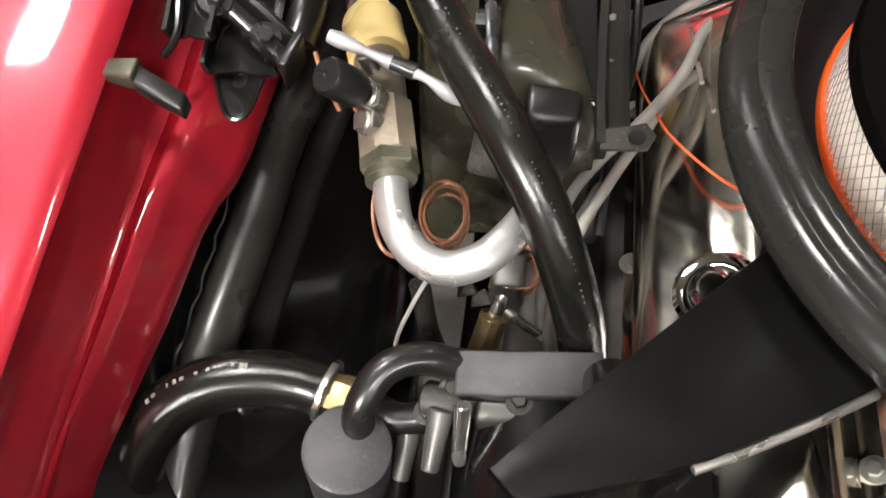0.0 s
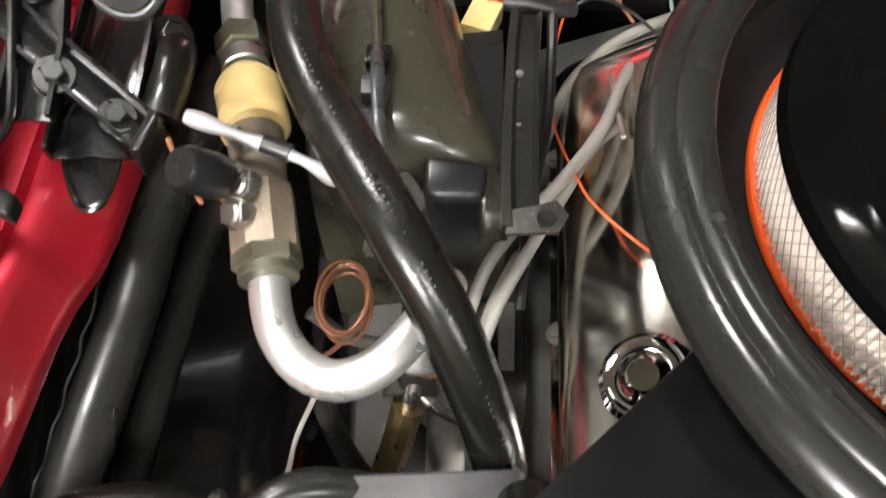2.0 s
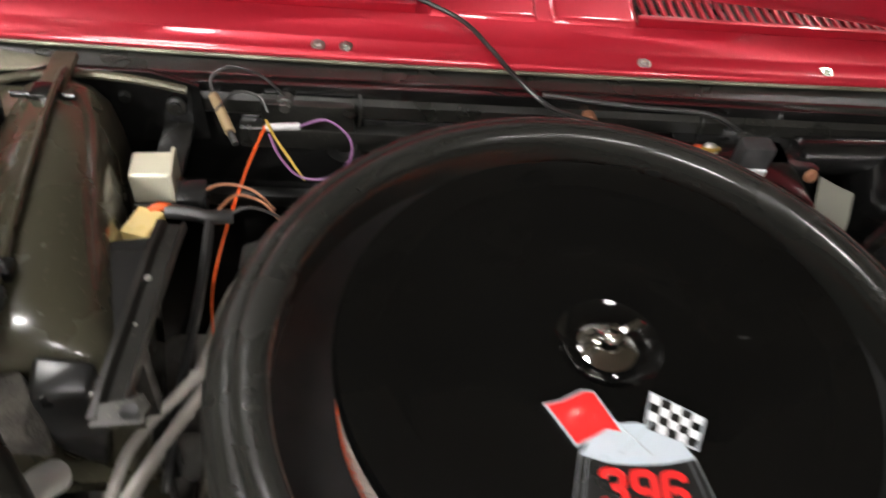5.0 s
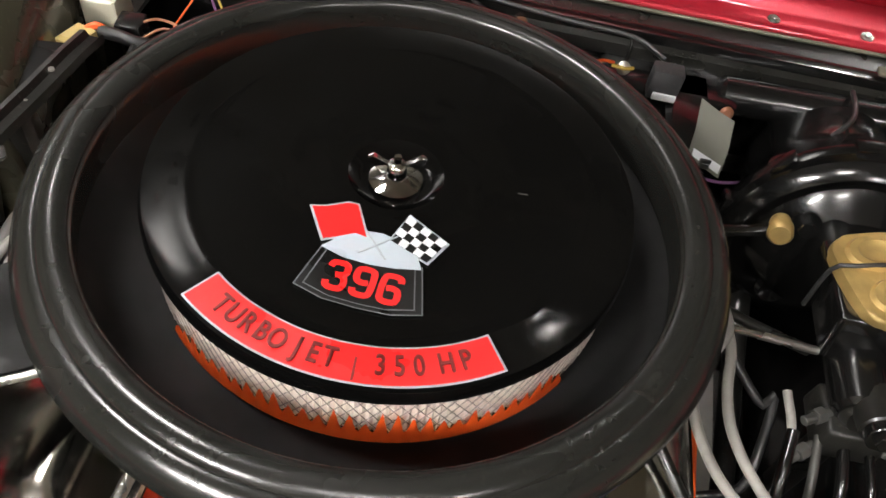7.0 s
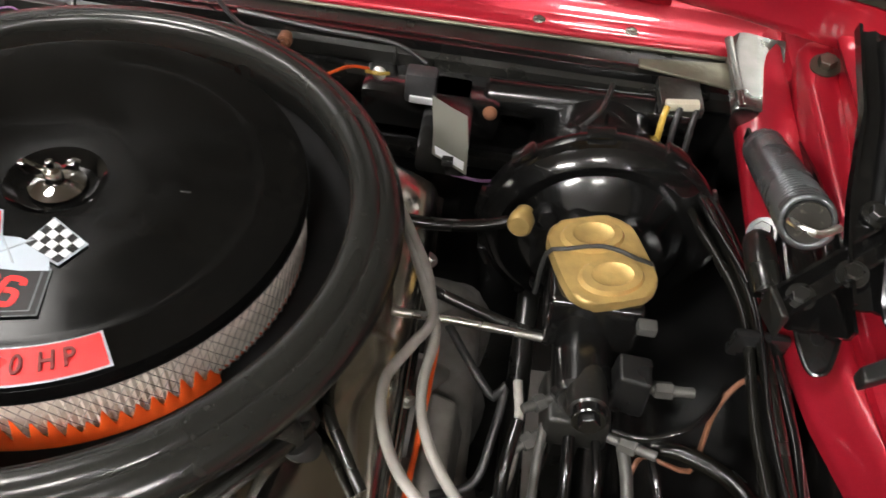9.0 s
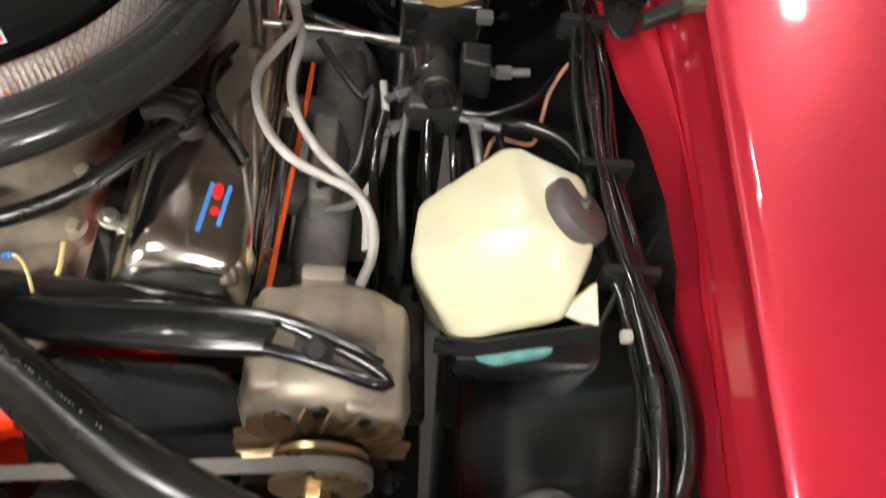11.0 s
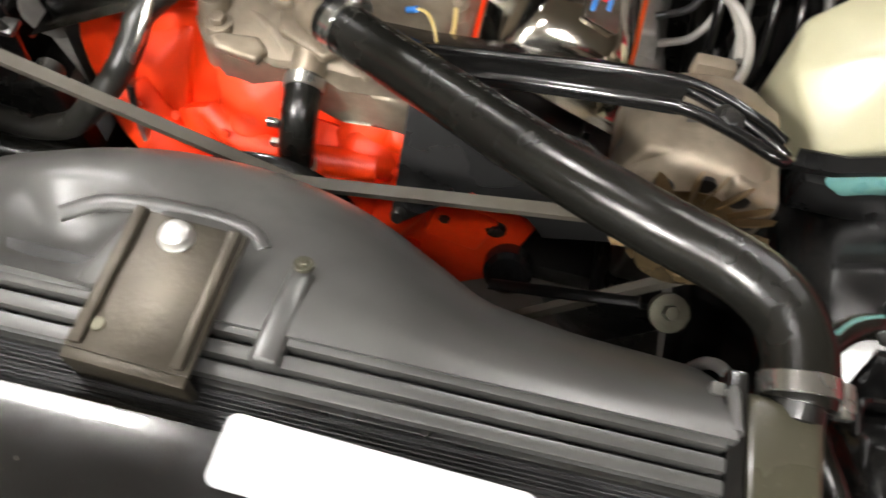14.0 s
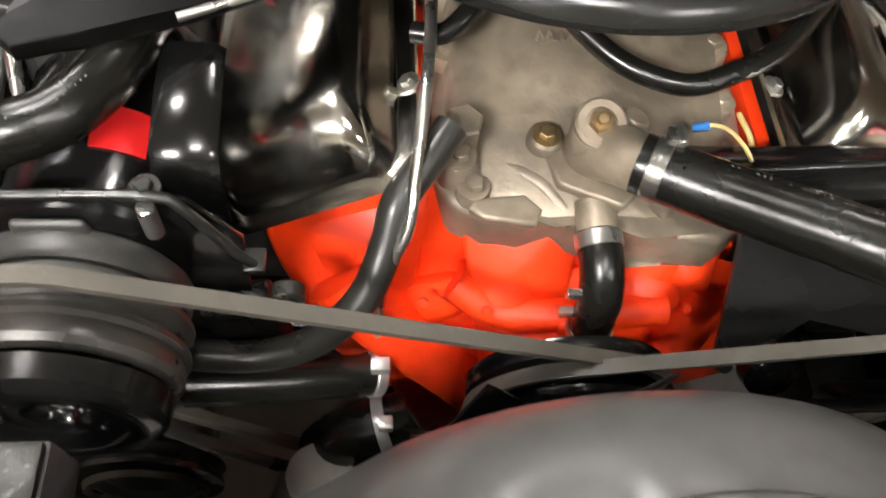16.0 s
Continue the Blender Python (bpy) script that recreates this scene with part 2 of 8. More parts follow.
def add_box(bm, lo, hi, bevel=0.0, m=None, segs=2):
    r = bmesh.ops.create_cube(bm, size=1)
    vs = r["verts"]
    for v in vs:
        v.co = Vector([(lo[i] + hi[i]) / 2 + v.co[i] * (hi[i] - lo[i]) for i in range(3)])
    if bevel:
        es = list({e for v in vs for e in v.link_edges})
        out = bmesh.ops.bevel(bm, geom=es, offset=bevel, segments=segs, affect="EDGES", profile=0.6)
        vs = list({v for f in out["faces"] for v in f.verts} | {v for v in vs if v.is_valid})
    if m is not None:
        bmesh.ops.transform(bm, matrix=m, verts=vs)
    return bm


def box(lo, hi, bevel=0.0, m=None, segs=2):
    return add_box(bmesh.new(), lo, hi, bevel, m, segs)


def add_lathe(bm, profile, m=None, n=48, close=True):
    """Turns rows of (radius, height) round z."""
    m = m or Matrix()
    rings = []
    for r, z in profile:
        if r < 1e-6:
            rings.append([bm.verts.new(m @ Vector((0, 0, z)))])
        else:
            rings.append([bm.verts.new(m @ Vector((r * math.cos(2 * math.pi * i / n), r * math.sin(2 * math.pi * i / n), z))) for i in range(n)])
    for a, b in zip(rings, rings[1:]):
        for i in range(n):
            j = (i + 1) % n
            if len(a) == 1 and len(b) == 1:
                continue
            if len(a) == 1:
                bm.faces.new((a[0], b[i], b[j]))
            elif len(b) == 1:
                bm.faces.new((a[i], a[j], b[0]))
            else:
                bm.faces.new((a[i], a[j], b[j], b[i]))
    return bm


def lathe(profile, m=None, n=48):
    return add_lathe(bmesh.new(), profile, m, n)


def add_rod(bm, p, q, r, r2=None, n=20, bevel=None):
    h = (Vector(q) - Vector(p)).length
    r2 = r if r2 is None else r2
    c = min(r, r2, h / 2) * 0.18 if bevel is None else bevel
    return add_lathe(bm, [(0, 0), (r - c, 0), (r, c), (r2, h - c), (r2 - c, h), (0, h)], frame_to(p, q), n)


def rod(p, q, r, r2=None, n=20, bevel=None):
    return add_rod(bmesh.new(), p, q, r, r2, n, bevel)


def curve_through(pts, step=0.006, closed=False):
    """A smooth run of points through the given ones."""
    P = [Vector(p) for p in pts]
    out = []
    n = len(P)
    for i in range(n if closed else n - 1):
        a, b = P[i], P[(i + 1) % n]
        p0 = P[i - 1] if (i > 0 or closed) else a * 2 - b
        p3 = P[(i + 2) % n] if (i + 2 < n or closed) else b * 2 - a
        k = max(2, int((b - a).length / step))
        for j in range(k):
            t = j / k
            out.append(0.5 * ((2 * a) + (b - p0) * t + (2 * p0 - 5 * a + 4 * b - p3) * t * t + (3 * a - p0 - 3 * b + p3) * t ** 3))
    if not closed:
        out.append(P[-1])
    return out


def add_tube(bm, pts, r, n=12, step=0.006, closed=False, caps=True, ridge=0.0, flat=1.0):
    """A round tube along a smooth line; r may be a number or a function of 0..1; ridge: ribs round it."""
    line = curve_through(pts, step, closed)
    up = Vector((0.13, 0.21, 0.97))
    rings = []
    N = len(line)
    for i, p in enumerate(line):
        a = line[(i - 1) % N] if (i > 0 or closed) else p
        b = line[(i + 1) % N] if (i < N - 1 or closed) else p
        t = (b - a).normalized()
        x = up - t * up.dot(t)
        if x.length < 1e-4:
            x = Vector((1, 0, 0)) - t * t.x
        x.normalize()
        up = x
        y = t.cross(x)
        rr = r(i / max(1, N - 1)) if callable(r) else r
        if ridge and i % 2:
            rr += ridge
        rings.append([bm.verts.new(p + (x * math.cos(2 * math.pi * k / n) * flat + y * math.sin(2 * math.pi * k / n)) * rr) for k in range(n)])
    for i in range(N if closed else N - 1):
        a, b = rings[i], rings[(i + 1) % N]
        for k in range(n):
            bm.faces.new((a[k], a[(k + 1) % n], b[(k + 1) % n], b[k]))
    if caps and not closed:
        bm.faces.new(rings[0][::-1])
        bm.faces.new(rings[-1])
    return bm


def tube(pts, r, n=12, step=0.006, closed=False, caps=True, ridge=0.0, flat=1.0):
    return add_tube(bmesh.new(), pts, r, n, step, closed, caps, ridge, flat)


def add_prism(bm, outline, depth, m=None, bevel=0.0, segs=2):
    """A flat outline (x, y) given a thickness along z."""
    m = m or Matrix()
    lo = [bm.verts.new(m @ Vector((x, y, 0))) for x, y in outline]
    hi = [bm.verts.new(m @ Vector((x, y, depth))) for x, y in outline]
    n = len(outline)
    fs = [bm.faces.new(lo[::-1]), bm.faces.new(hi)]
    for i in range(n):
        fs.append(bm.faces.new((lo[i], lo[(i + 1) % n], hi[(i + 1) % n], hi[i])))
    if bevel:
        es = [e for e in fs[1].edges] + [e for e in fs[0].edges]
        bmesh.ops.bevel(bm, geom=es, offset=bevel, segments=segs, affect="EDGES", profile=0.6)
    return bm


def prism(outline, depth, m=None, bevel=0.0, segs=2):
    return add_prism(bmesh.new(), outline, depth, m, bevel, segs)


def add_loft(bm, sections, closed=False, caps=False):
    """A skin over equal rows of points."""
    rows = [[bm.verts.new(p) for p in s] for s in sections]
    k = len(rows[0])
    for a, b in zip(rows, rows[1:]):
        for i in range(k if closed else k - 1):
            j = (i + 1) % k
            bm.faces.new((a[i], a[j], b[j], b[i]))
    if caps and closed:
        bm.faces.new(rows[0][::-1])
        bm.faces.new(rows[-1])
    return bm


def loft(sections, closed=False, caps=False, thick=0.0):
    bm = add_loft(bmesh.new(), sections, closed, caps)
    if thick:
        bmesh.ops.recalc_face_normals(bm, faces=bm.faces)
        bmesh.ops.solidify(bm, geom=bm.faces[:], thickness=thick)
    return bm


def hull(pts, bevel=0.0, segs=3):
    bm = bmesh.new()
    for p in pts:
        bm.verts.new(p)
    out = bmesh.ops.convex_hull(bm, input=bm.verts)
    junk = [v for v in bm.verts if not v.link_faces]
    bmesh.ops.delete(bm, geom=junk, context="VERTS")
    bmesh.ops.dissolve_limit(bm, angle_limit=radians(4), verts=bm.verts, edges=bm.edges)
    if bevel:
        bmesh.ops.bevel(bm, geom=bm.edges[:], offset=bevel, segments=segs, affect="EDGES", profile=0.5)
    return bm


def add_hex(bm, p, q, r, n=6, bevel=0.0008):
    """A hexagon nut or bolt head from p to q."""
    m = frame_to(p, q)
    h = (Vector(q) - Vector(p)).length
    return add_prism(bm, [(r * math.cos(math.pi / 3 * k + 0.3), r * math.sin(math.pi / 3 * k + 0.3)) for k in range(n)], h, m, bevel, 1)


def bolt(parent, at, way=(0, 0, 1), r=0.006, mat=None, washer=True, name="bolt"):
    p, w = Vector(at), Vector(way).normalized()
    bm = bmesh.new()
    if washer:
        add_rod(bm, p - w * 0.001, p + w * 0.0015, r * 1.7, n=20)
    add_hex(bm, p + w * 0.001, p + w * r * 1.1, r)
    return part(name, bm, mat or STEEL, parent)


def dashes(line, side, r, size=(0.0011, 0.0026), gap=0.0040, seed=1):
    """Rows of small bars along a round hose, for unreadable printing and painted sparkle."""
    bm, rng = bmesh.new(), random.Random(seed)
    pts = curve_through(line, gap)
    for a, b in zip(pts, pts[1:]):
        d = (b - a).normalized()
        s = (Vector(side) - d * Vector(side).dot(d)).normalized()
        m = frame_to(a + s * r, a + s * r + d, s)
        if rng.random() < 0.6:
            w, h = size[0] * rng.uniform(0.25, 1.2), size[1] * rng.uniform(0.3, 1.0)
            add_box(bm, (-w, -0.0005, -h / 2), (w, 0.0005, h / 2), 0.0, m)
    return bm


def print_or_glint_on(hose, line, side, r, size=(0.0011, 0.0026), label="pale marks along the hose: worn unreadable print, painted sparkle", mat=HOSEMARK):
    return tagged(part("print_glint_mark", dashes(line, side, r, size), mat, hose), label, kind="stuff")


def rounded(w, h, r, k=5, cx=0.0, cy=0.0):
    """Outline of a rounded rectangle."""
    o = []
    for sx, sy, a0 in ((1, 1, 0), (-1, 1, 90), (-1, -1, 180), (1, -1, 270)):
        for j in range(k):
            a = radians(a0 + 90 * j / (k - 1))
            o.append((cx + sx * (w / 2 - r) + r * math.cos(a), cy + sy * (h / 2 - r) + r * math.sin(a)))
    return o


def letters(name, words, size, m, mat, parent, thick=0.0004, bold=0.0, squeeze=1.0):
    """Writing in the built-in font, laid flat at m."""
    c = bpy.data.curves.new(name, "FONT")
    c.body, c.size, c.extrude, c.align_x, c.align_y = words, size, thick, "CENTER", "CENTER"
    tmp = bpy.data.objects.new(name, c)
    one = bpy.data.meshes.new_from_object(tmp)
    bpy.data.objects.remove(tmp)
    bm = bmesh.new()
    for k, (dx, dy) in enumerate(((-1, 0), (1, 0), (0, 1), (0, -1), (0, 0)) if bold else ((0, 0),)):
        copy = one.copy()
        copy.transform(Matrix.Translation((bold * dx, bold * 0.6 * dy, 0.00006 * k)))
        bm.from_mesh(copy)
        bpy.data.meshes.remove(copy)
    me = bpy.data.meshes.new(name)
    bm.to_mesh(me)
    bm.free()
    me.transform(m @ Matrix.Diagonal((squeeze, 1, 1, 1)))
    me.materials.clear()
    me.materials.append(mat)
    ob = new(name, me)
    ob.parent = parent
    ob.matrix_parent_inverse = Matrix.Translation(-parent.location) if parent.type == "EMPTY" else Matrix()
    return ob


# ---- the garage that closes the place ----
thing("ground", box((-4, -4, -0.05), (4, 4, 0)), CONCRETE, "grey concrete garage floor under the car", "floor", kind="structure")
thing("wall_north", box((-4.1, 4, 0), (4.1, 4.1, 3.0)), WALLPAINT, "plain painted garage wall", "wall", kind="structure")
thing("wall_south", box((-4.1, -4.1, 0), (4.1, -4, 3.0)), WALLPAINT, "plain painted garage wall", "wall", kind="structure")
thing("wall_east", box((4, -4, 0), (4.1, 4, 3.0)), WALLPAINT, "plain painted garage wall", "wall", kind="structure")
thing("wall_west", box((-4.1, -4, 0), (-4, 4, 3.0)), WALLPAINT, "plain painted garage wall", "wall", kind="structure")
thing("ceiling", box((-4.1, -4.1, 3.0), (4.1, 4.1, 3.1)), WALLPAINT, "plain painted garage ceiling", "ceiling", kind="structure")


def ceiling_light(x, y, w, d, power):
    e = place_empty("ceiling_light", (x, y, 3.0), "long white LED panel lamp on the garage ceiling", "ceiling lamp", "ceiling lamps")
    part("frame", box((x - w / 2 - 0.02, y - d / 2 - 0.02, 2.955), (x + w / 2 + 0.02, y + d / 2 + 0.02, 3.0), 0.004), WALLPAINT, e)
    part("diffuser", box((x - w / 2, y - d / 2, 2.945), (x + w / 2, y + d / 2, 2.954)), glowing("lamp_diffuser", (1.0, 0.965, 0.925), power), e, "bright diffuser")


for row in LAMPS:
    ceiling_light(*row)

# ---- car body round the engine bay ----
body = place_empty("car_body", (0, -0.2, 0.0), "red painted car front with an open black engine bay", "car")


def lip_x(side, y):
    """The inner edge of the wing's top, which runs in towards the front."""
    return -(0.651 + 0.0735 * y) if side < 0 else 0.640 + 0.06 * y


WING = [(0.36, 0.80), (0.345, 0.90), (0.30, 0.938), (0.22, 0.958), (0.13, 0.963), (0.06, 0.9600), (0.016, 0.9572), (0.004, 0.9545), (0.0, 0.950), (0.002, 0.944), (0.008, 0.936), (0.008, 0.912)]
# lower flange, as parts of its width
FLANGE = [(0.0, 0.900), (-0.06, 0.893), (-0.12, 0.890), (-0.24, 0.8885), (-0.275, 0.8815), (-0.32, 0.880), (-0.345, 0.886), (-0.40, 0.887), (-0.58, 0.883), (-0.66, 0.877), (-0.80, 0.862), (-0.93, 0.853), (-0.985, 0.849), (-1.0, 0.845), (-1.0, 0.838)]
LINER = [(0.012, 0.862), (0.0, 0.842), (-0.016, 0.80), (-0.03, 0.755), (-0.062, 0.722), (-0.11, 0.70), (-0.145, 0.675), (-0.16, 0.64), (-0.165, 0.35)]


def flange(side, y):
    """How far the lower flange reaches into the bay."""
    rows = ((-2.0, 0.008), (-0.27, 0.009), (-0.169, 0.029), (-0.086, 0.040), (-0.041, 0.059), (0.018, 0.066), (0.1, 0.076), (2.0, 0.078)) if side < 0 else ((-2.0, 0.006), (-0.34, 0.005), (-0.298, 0.011), (-0.25, 0.004), (-0.18, 0.006), (-0.10, 0.021), (-0.049, 0.039), (0.025, 0.0545), (0.1, 0.070), (2.0, 0.072))
    for (a, p), (b, q) in zip(rows, rows[1:]):
        if a <= y <= b:
            return p + (q - p) * (y - a) / (b - a)
    return 0.02


YS = [-1.15 + 0.025 * i for i in range(67)]
for side in (-1, 1):
    def sect(row, y, dip=0.0):
        return [(lip_x(side, y) + side * o, y, z - dip) for o, z in row]
    wing = loft([sect(WING + [(o * flange(side, y), z) for o, z in FLANGE], y, 0.02 * max(0, (-0.55 - y) / 0.6) ** 2) for y in YS], thick=0.003)
    part("wing", wing, RED, body, "glossy metallic red front wing", 50)
    rows = []
    for y in YS:
        bulge = 0.02 * math.exp(-((y + 0.33) / 0.16) ** 2)
        rows.append([(x - side * bulge * (0.4 if 2 < i < 7 else 0), yy, z + bulge * (1 if 2 < i < 7 else 0)) for i, (x, yy, z) in enumerate(sect(LINER, y))])
    part("inner_wing", loft(rows, thick=0.003), GLOSS, body, "glossy black inner wing panel", 50)
    part("outer_skin", box((lip_x(side, -0.3) + side * 0.30 - 0.005, -1.1, 0.25), (lip_x(side, -0.3) + side * 0.30 + 0.005, 0.5, 0.9), 0.002), RED, body)
    part("chassis_rail", box((side * 0.40 - 0.04, -1.0, 0.25), (side * 0.40 + 0.04, 0.45, 0.38), 0.01), SATIN, body, "black chassis rail")

# rubber stops on the wing flanges
for side, y in ((-1, -0.048), (1, -0.052)):
    x = lip_x(side, y) - side * 0.016
    e = place_empty("bonnet_stop", (x, y, 0.94), "small grey rubber stop clipped on the red wing flange", "rubber stop", "bonnet stops")
    part("clip", hull([(x + side * 0.018, y - 0.006, 0.945), (x + side * 0.018, y + 0.008, 0.945), (x - side * 0.004, y - 0.010, 0.943), (x - side * 0.004, y + 0.007, 0.943), (x + side * 0.018, y - 0.006, 0.953), (x + side * 0.018, y + 0.008, 0.953), (x - side * 0.004, y - 0.010, 0.957), (x - side * 0.004, y + 0.007, 0.957)], 0.002), BARE, e, "worn grey clip")
    part("pad", hull([(x - side * 0.002, y - 0.010, 0.940), (x - side * 0.002, y + 0.006, 0.940), (x - side * 0.036, y - 0.022, 0.931), (x - side * 0.036, y - 0.008, 0.931), (x - side * 0.002, y - 0.010, 0.953), (x - side * 0.002, y + 0.006, 0.953), (x - side * 0.036, y - 0.022, 0.944), (x - side * 0.036, y - 0.008, 0.944)], 0.003), RUBBER, e, "dark rubber pad")

# firewall, its ledge and beam
part("firewall", box((-0.66, 0.372, 0.25), (0.66, 0.39, 0.865), 0.002), GLOSS, body, "glossy black firewall")
part("firewall_ledge", loft([[(x, 0.432, 0.868), (x, 0.40, 0.862), (x, 0.386, 0.860), (x, 0.376, 0.856), (x, 0.366, 0.848), (x, 0.364, 0.834), (x, 0.372, 0.826)] for x in [-0.64 + 0.08 * i for i in range(17)]], thick=0.003), SATIN, body, "black sheet metal ledge below the cowl")
part("firewall_beam", box((-0.30, 0.352, 0.795), (0.56, 0.374, 0.822), 0.006), SATIN, body)
part("firewall_beam", box((-0.56, 0.356, 0.70), (0.56, 0.374, 0.72), 0.006), SATIN, body)
for x in (-0.174, 0.20):
    part("weld_seam", tube([(x, 0.378, 0.862), (x + 0.002, 0.364, 0.846), (x, 0.362, 0.822), (x - 0.002, 0.35, 0.80)], 0.0022, 8), SATIN, body)
for x, z, mt in ((-0.409, 0.853, SATIN), (-0.585, 0.846, SATIN), (-0.25, 0.85, IRON), (0.074, 0.846, WBROWN), (0.318, 0.80, WBROWN)):
    bm = rod((x, 0.372, z), (x, 0.358, z), 0.0085, n=16)
    add_hex(bm, (x, 0.36, z), (x, 0.352, z), 0.006)
    part("firewall_bolt", bm, mt, body)
for x, z, r in ((-0.188, 0.79, 0.022), (-0.148, 0.785, 0.013), (0.10, 0.78, 0.02)):
    part("grommet", lathe([(0, 0.006), (r * 0.35, 0.006), (r * 0.4, 0.012), (r * 0.75, 0.013), (r * 0.8, 0.007), (r, 0.006), (r, 0)], frame_to((x, 0.372, z), (x, 0.3, z))), RUBBER, body, "round rubber grommet")
part("ledge_plate", box((-0.275, 0.355, 0.815), (-0.178, 0.366, 0.853), 0.003), SATIN, body)

# cowl panel with its vents and the bright front edge
cowl = []
for i in range(45):
    x = -0.66 + 0.03 * i
    bow = 0.012 * (1 - (x / 0.66) ** 2)
    cowl.append([(x, 0.428 - bow, 0.866), (x, 0.424 - bow, 0.869), (x, 0.4235 - bow, 0.873), (x, 0.427 - bow, 0.8775), (x, 0.431 - bow, 0.8785), (x, 0.4335 - bow, 0.8755), (x, 0.447 - bow, 0.8765), (x, 0.450 - bow, 0.8800), (x, 0.455 - bow, 0.8815), (x, 0.474, 0.8855),
                 (x, 0.478, 0.891), (x, 0.484, 0.893), (x, 0.56, 0.902), (x, 0.66, 0.915)])
part("cowl_panel", loft(cowl, thick=0.0025), RED, body, "metallic red cowl panel with a folded front edge", 50)
part("cowl_edge", tube([(-0.655 + 0.0655 * i, 0.4235 - 0.012 * (1 - ((-0.655 + 0.0655 * i) / 0.66) ** 2), 0.8685) for i in range(21)], 0.0028, 8, 0.03), BARE, body, "thin bright metal edge")
for x in (-0.220, -0.190, 0.142, 0.47, -0.56, 0.36):
    bolt(body, (x, 0.441 - 0.012 * (1 - (x / 0.66) ** 2), 0.8768), (0, -0.1, 1), 0.0044, STEEL, True, "cowl_screw")
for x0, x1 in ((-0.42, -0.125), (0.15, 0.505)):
    # black sheet on the closed panel, standing for shade between the slats
    part("vent_shade_sheet", box((x0 - 0.008, 0.486, 0.892), (x1 + 0.008, 0.566, 0.8985), 0.002, Matrix.Rotation(0, 4, "X")), DECALHOLEBLACK, body, "black sheet painted as the shade inside the cowl vent")
    n = int((x1 - x0) / 0.0115)
    for k in range(n + 1):
        x = x0 + (x1 - x0) * k / n
        part("vent_slat", box((x - 0.0028, 0.484, 0.8955), (x + 0.0028, 0.570, 0.9025), 0.001, None, 1), RED, body)
    for y in (0.482, 0.568):
        part("vent_rim", box((x0 - 0.01, y - 0.004, 0.893), (x1 + 0.01, y + 0.004, 0.9045), 0.002), RED, body)
for x0, x1 in ((-0.098, 0.020), (0.044, 0.138)):
    part("cowl_bump", hull([(x0 - 0.008, 0.474, 0.885), (x1 + 0.008, 0.474, 0.885), (x0, 0.482, 0.897), (x1, 0.482, 0.897), (x0, 0.56, 0.909), (x1, 0.56, 0.909), (x0 - 0.008, 0.57, 0.898), (x1 + 0.008, 0.57, 0.898)], 0.004), RED, body, "raised panel between the cowl vents", 60)
nz = place_empty("washer_nozzle", (-0.115, 0.50, 0.905), "pale translucent plastic bracket lying on the cowl vent", "plastic bracket")
part("bracket", hull([(-0.172, 0.515, 0.918), (-0.165, 0.505, 0.918), (-0.118, 0.498, 0.918), (-0.062, 0.518, 0.918), (-0.165, 0.530, 0.936), (-0.120, 0.520, 0.942), (-0.075, 0.532, 0.936), (-0.10, 0.545, 0.920)], 0.003), LABEL, nz)
part("foot", hull([(-0.124, 0.486, 0.905), (-0.100, 0.487, 0.905), (-0.124, 0.510, 0.905), (-0.100, 0.510, 0.905), (-0.121, 0.489, 0.930), (-0.103, 0.489, 0.930), (-0.121, 0.505, 0.936), (-0.103, 0.505, 0.936)], 0.002), LABEL, nz)
part("windscreen", loft([[(x, 0.66, 0.915), (x, 1.0, 1.25)] for x in (-0.66, 0, 0.66)], thick=0.005), GLASSY, body, "dark sloping windscreen glass")
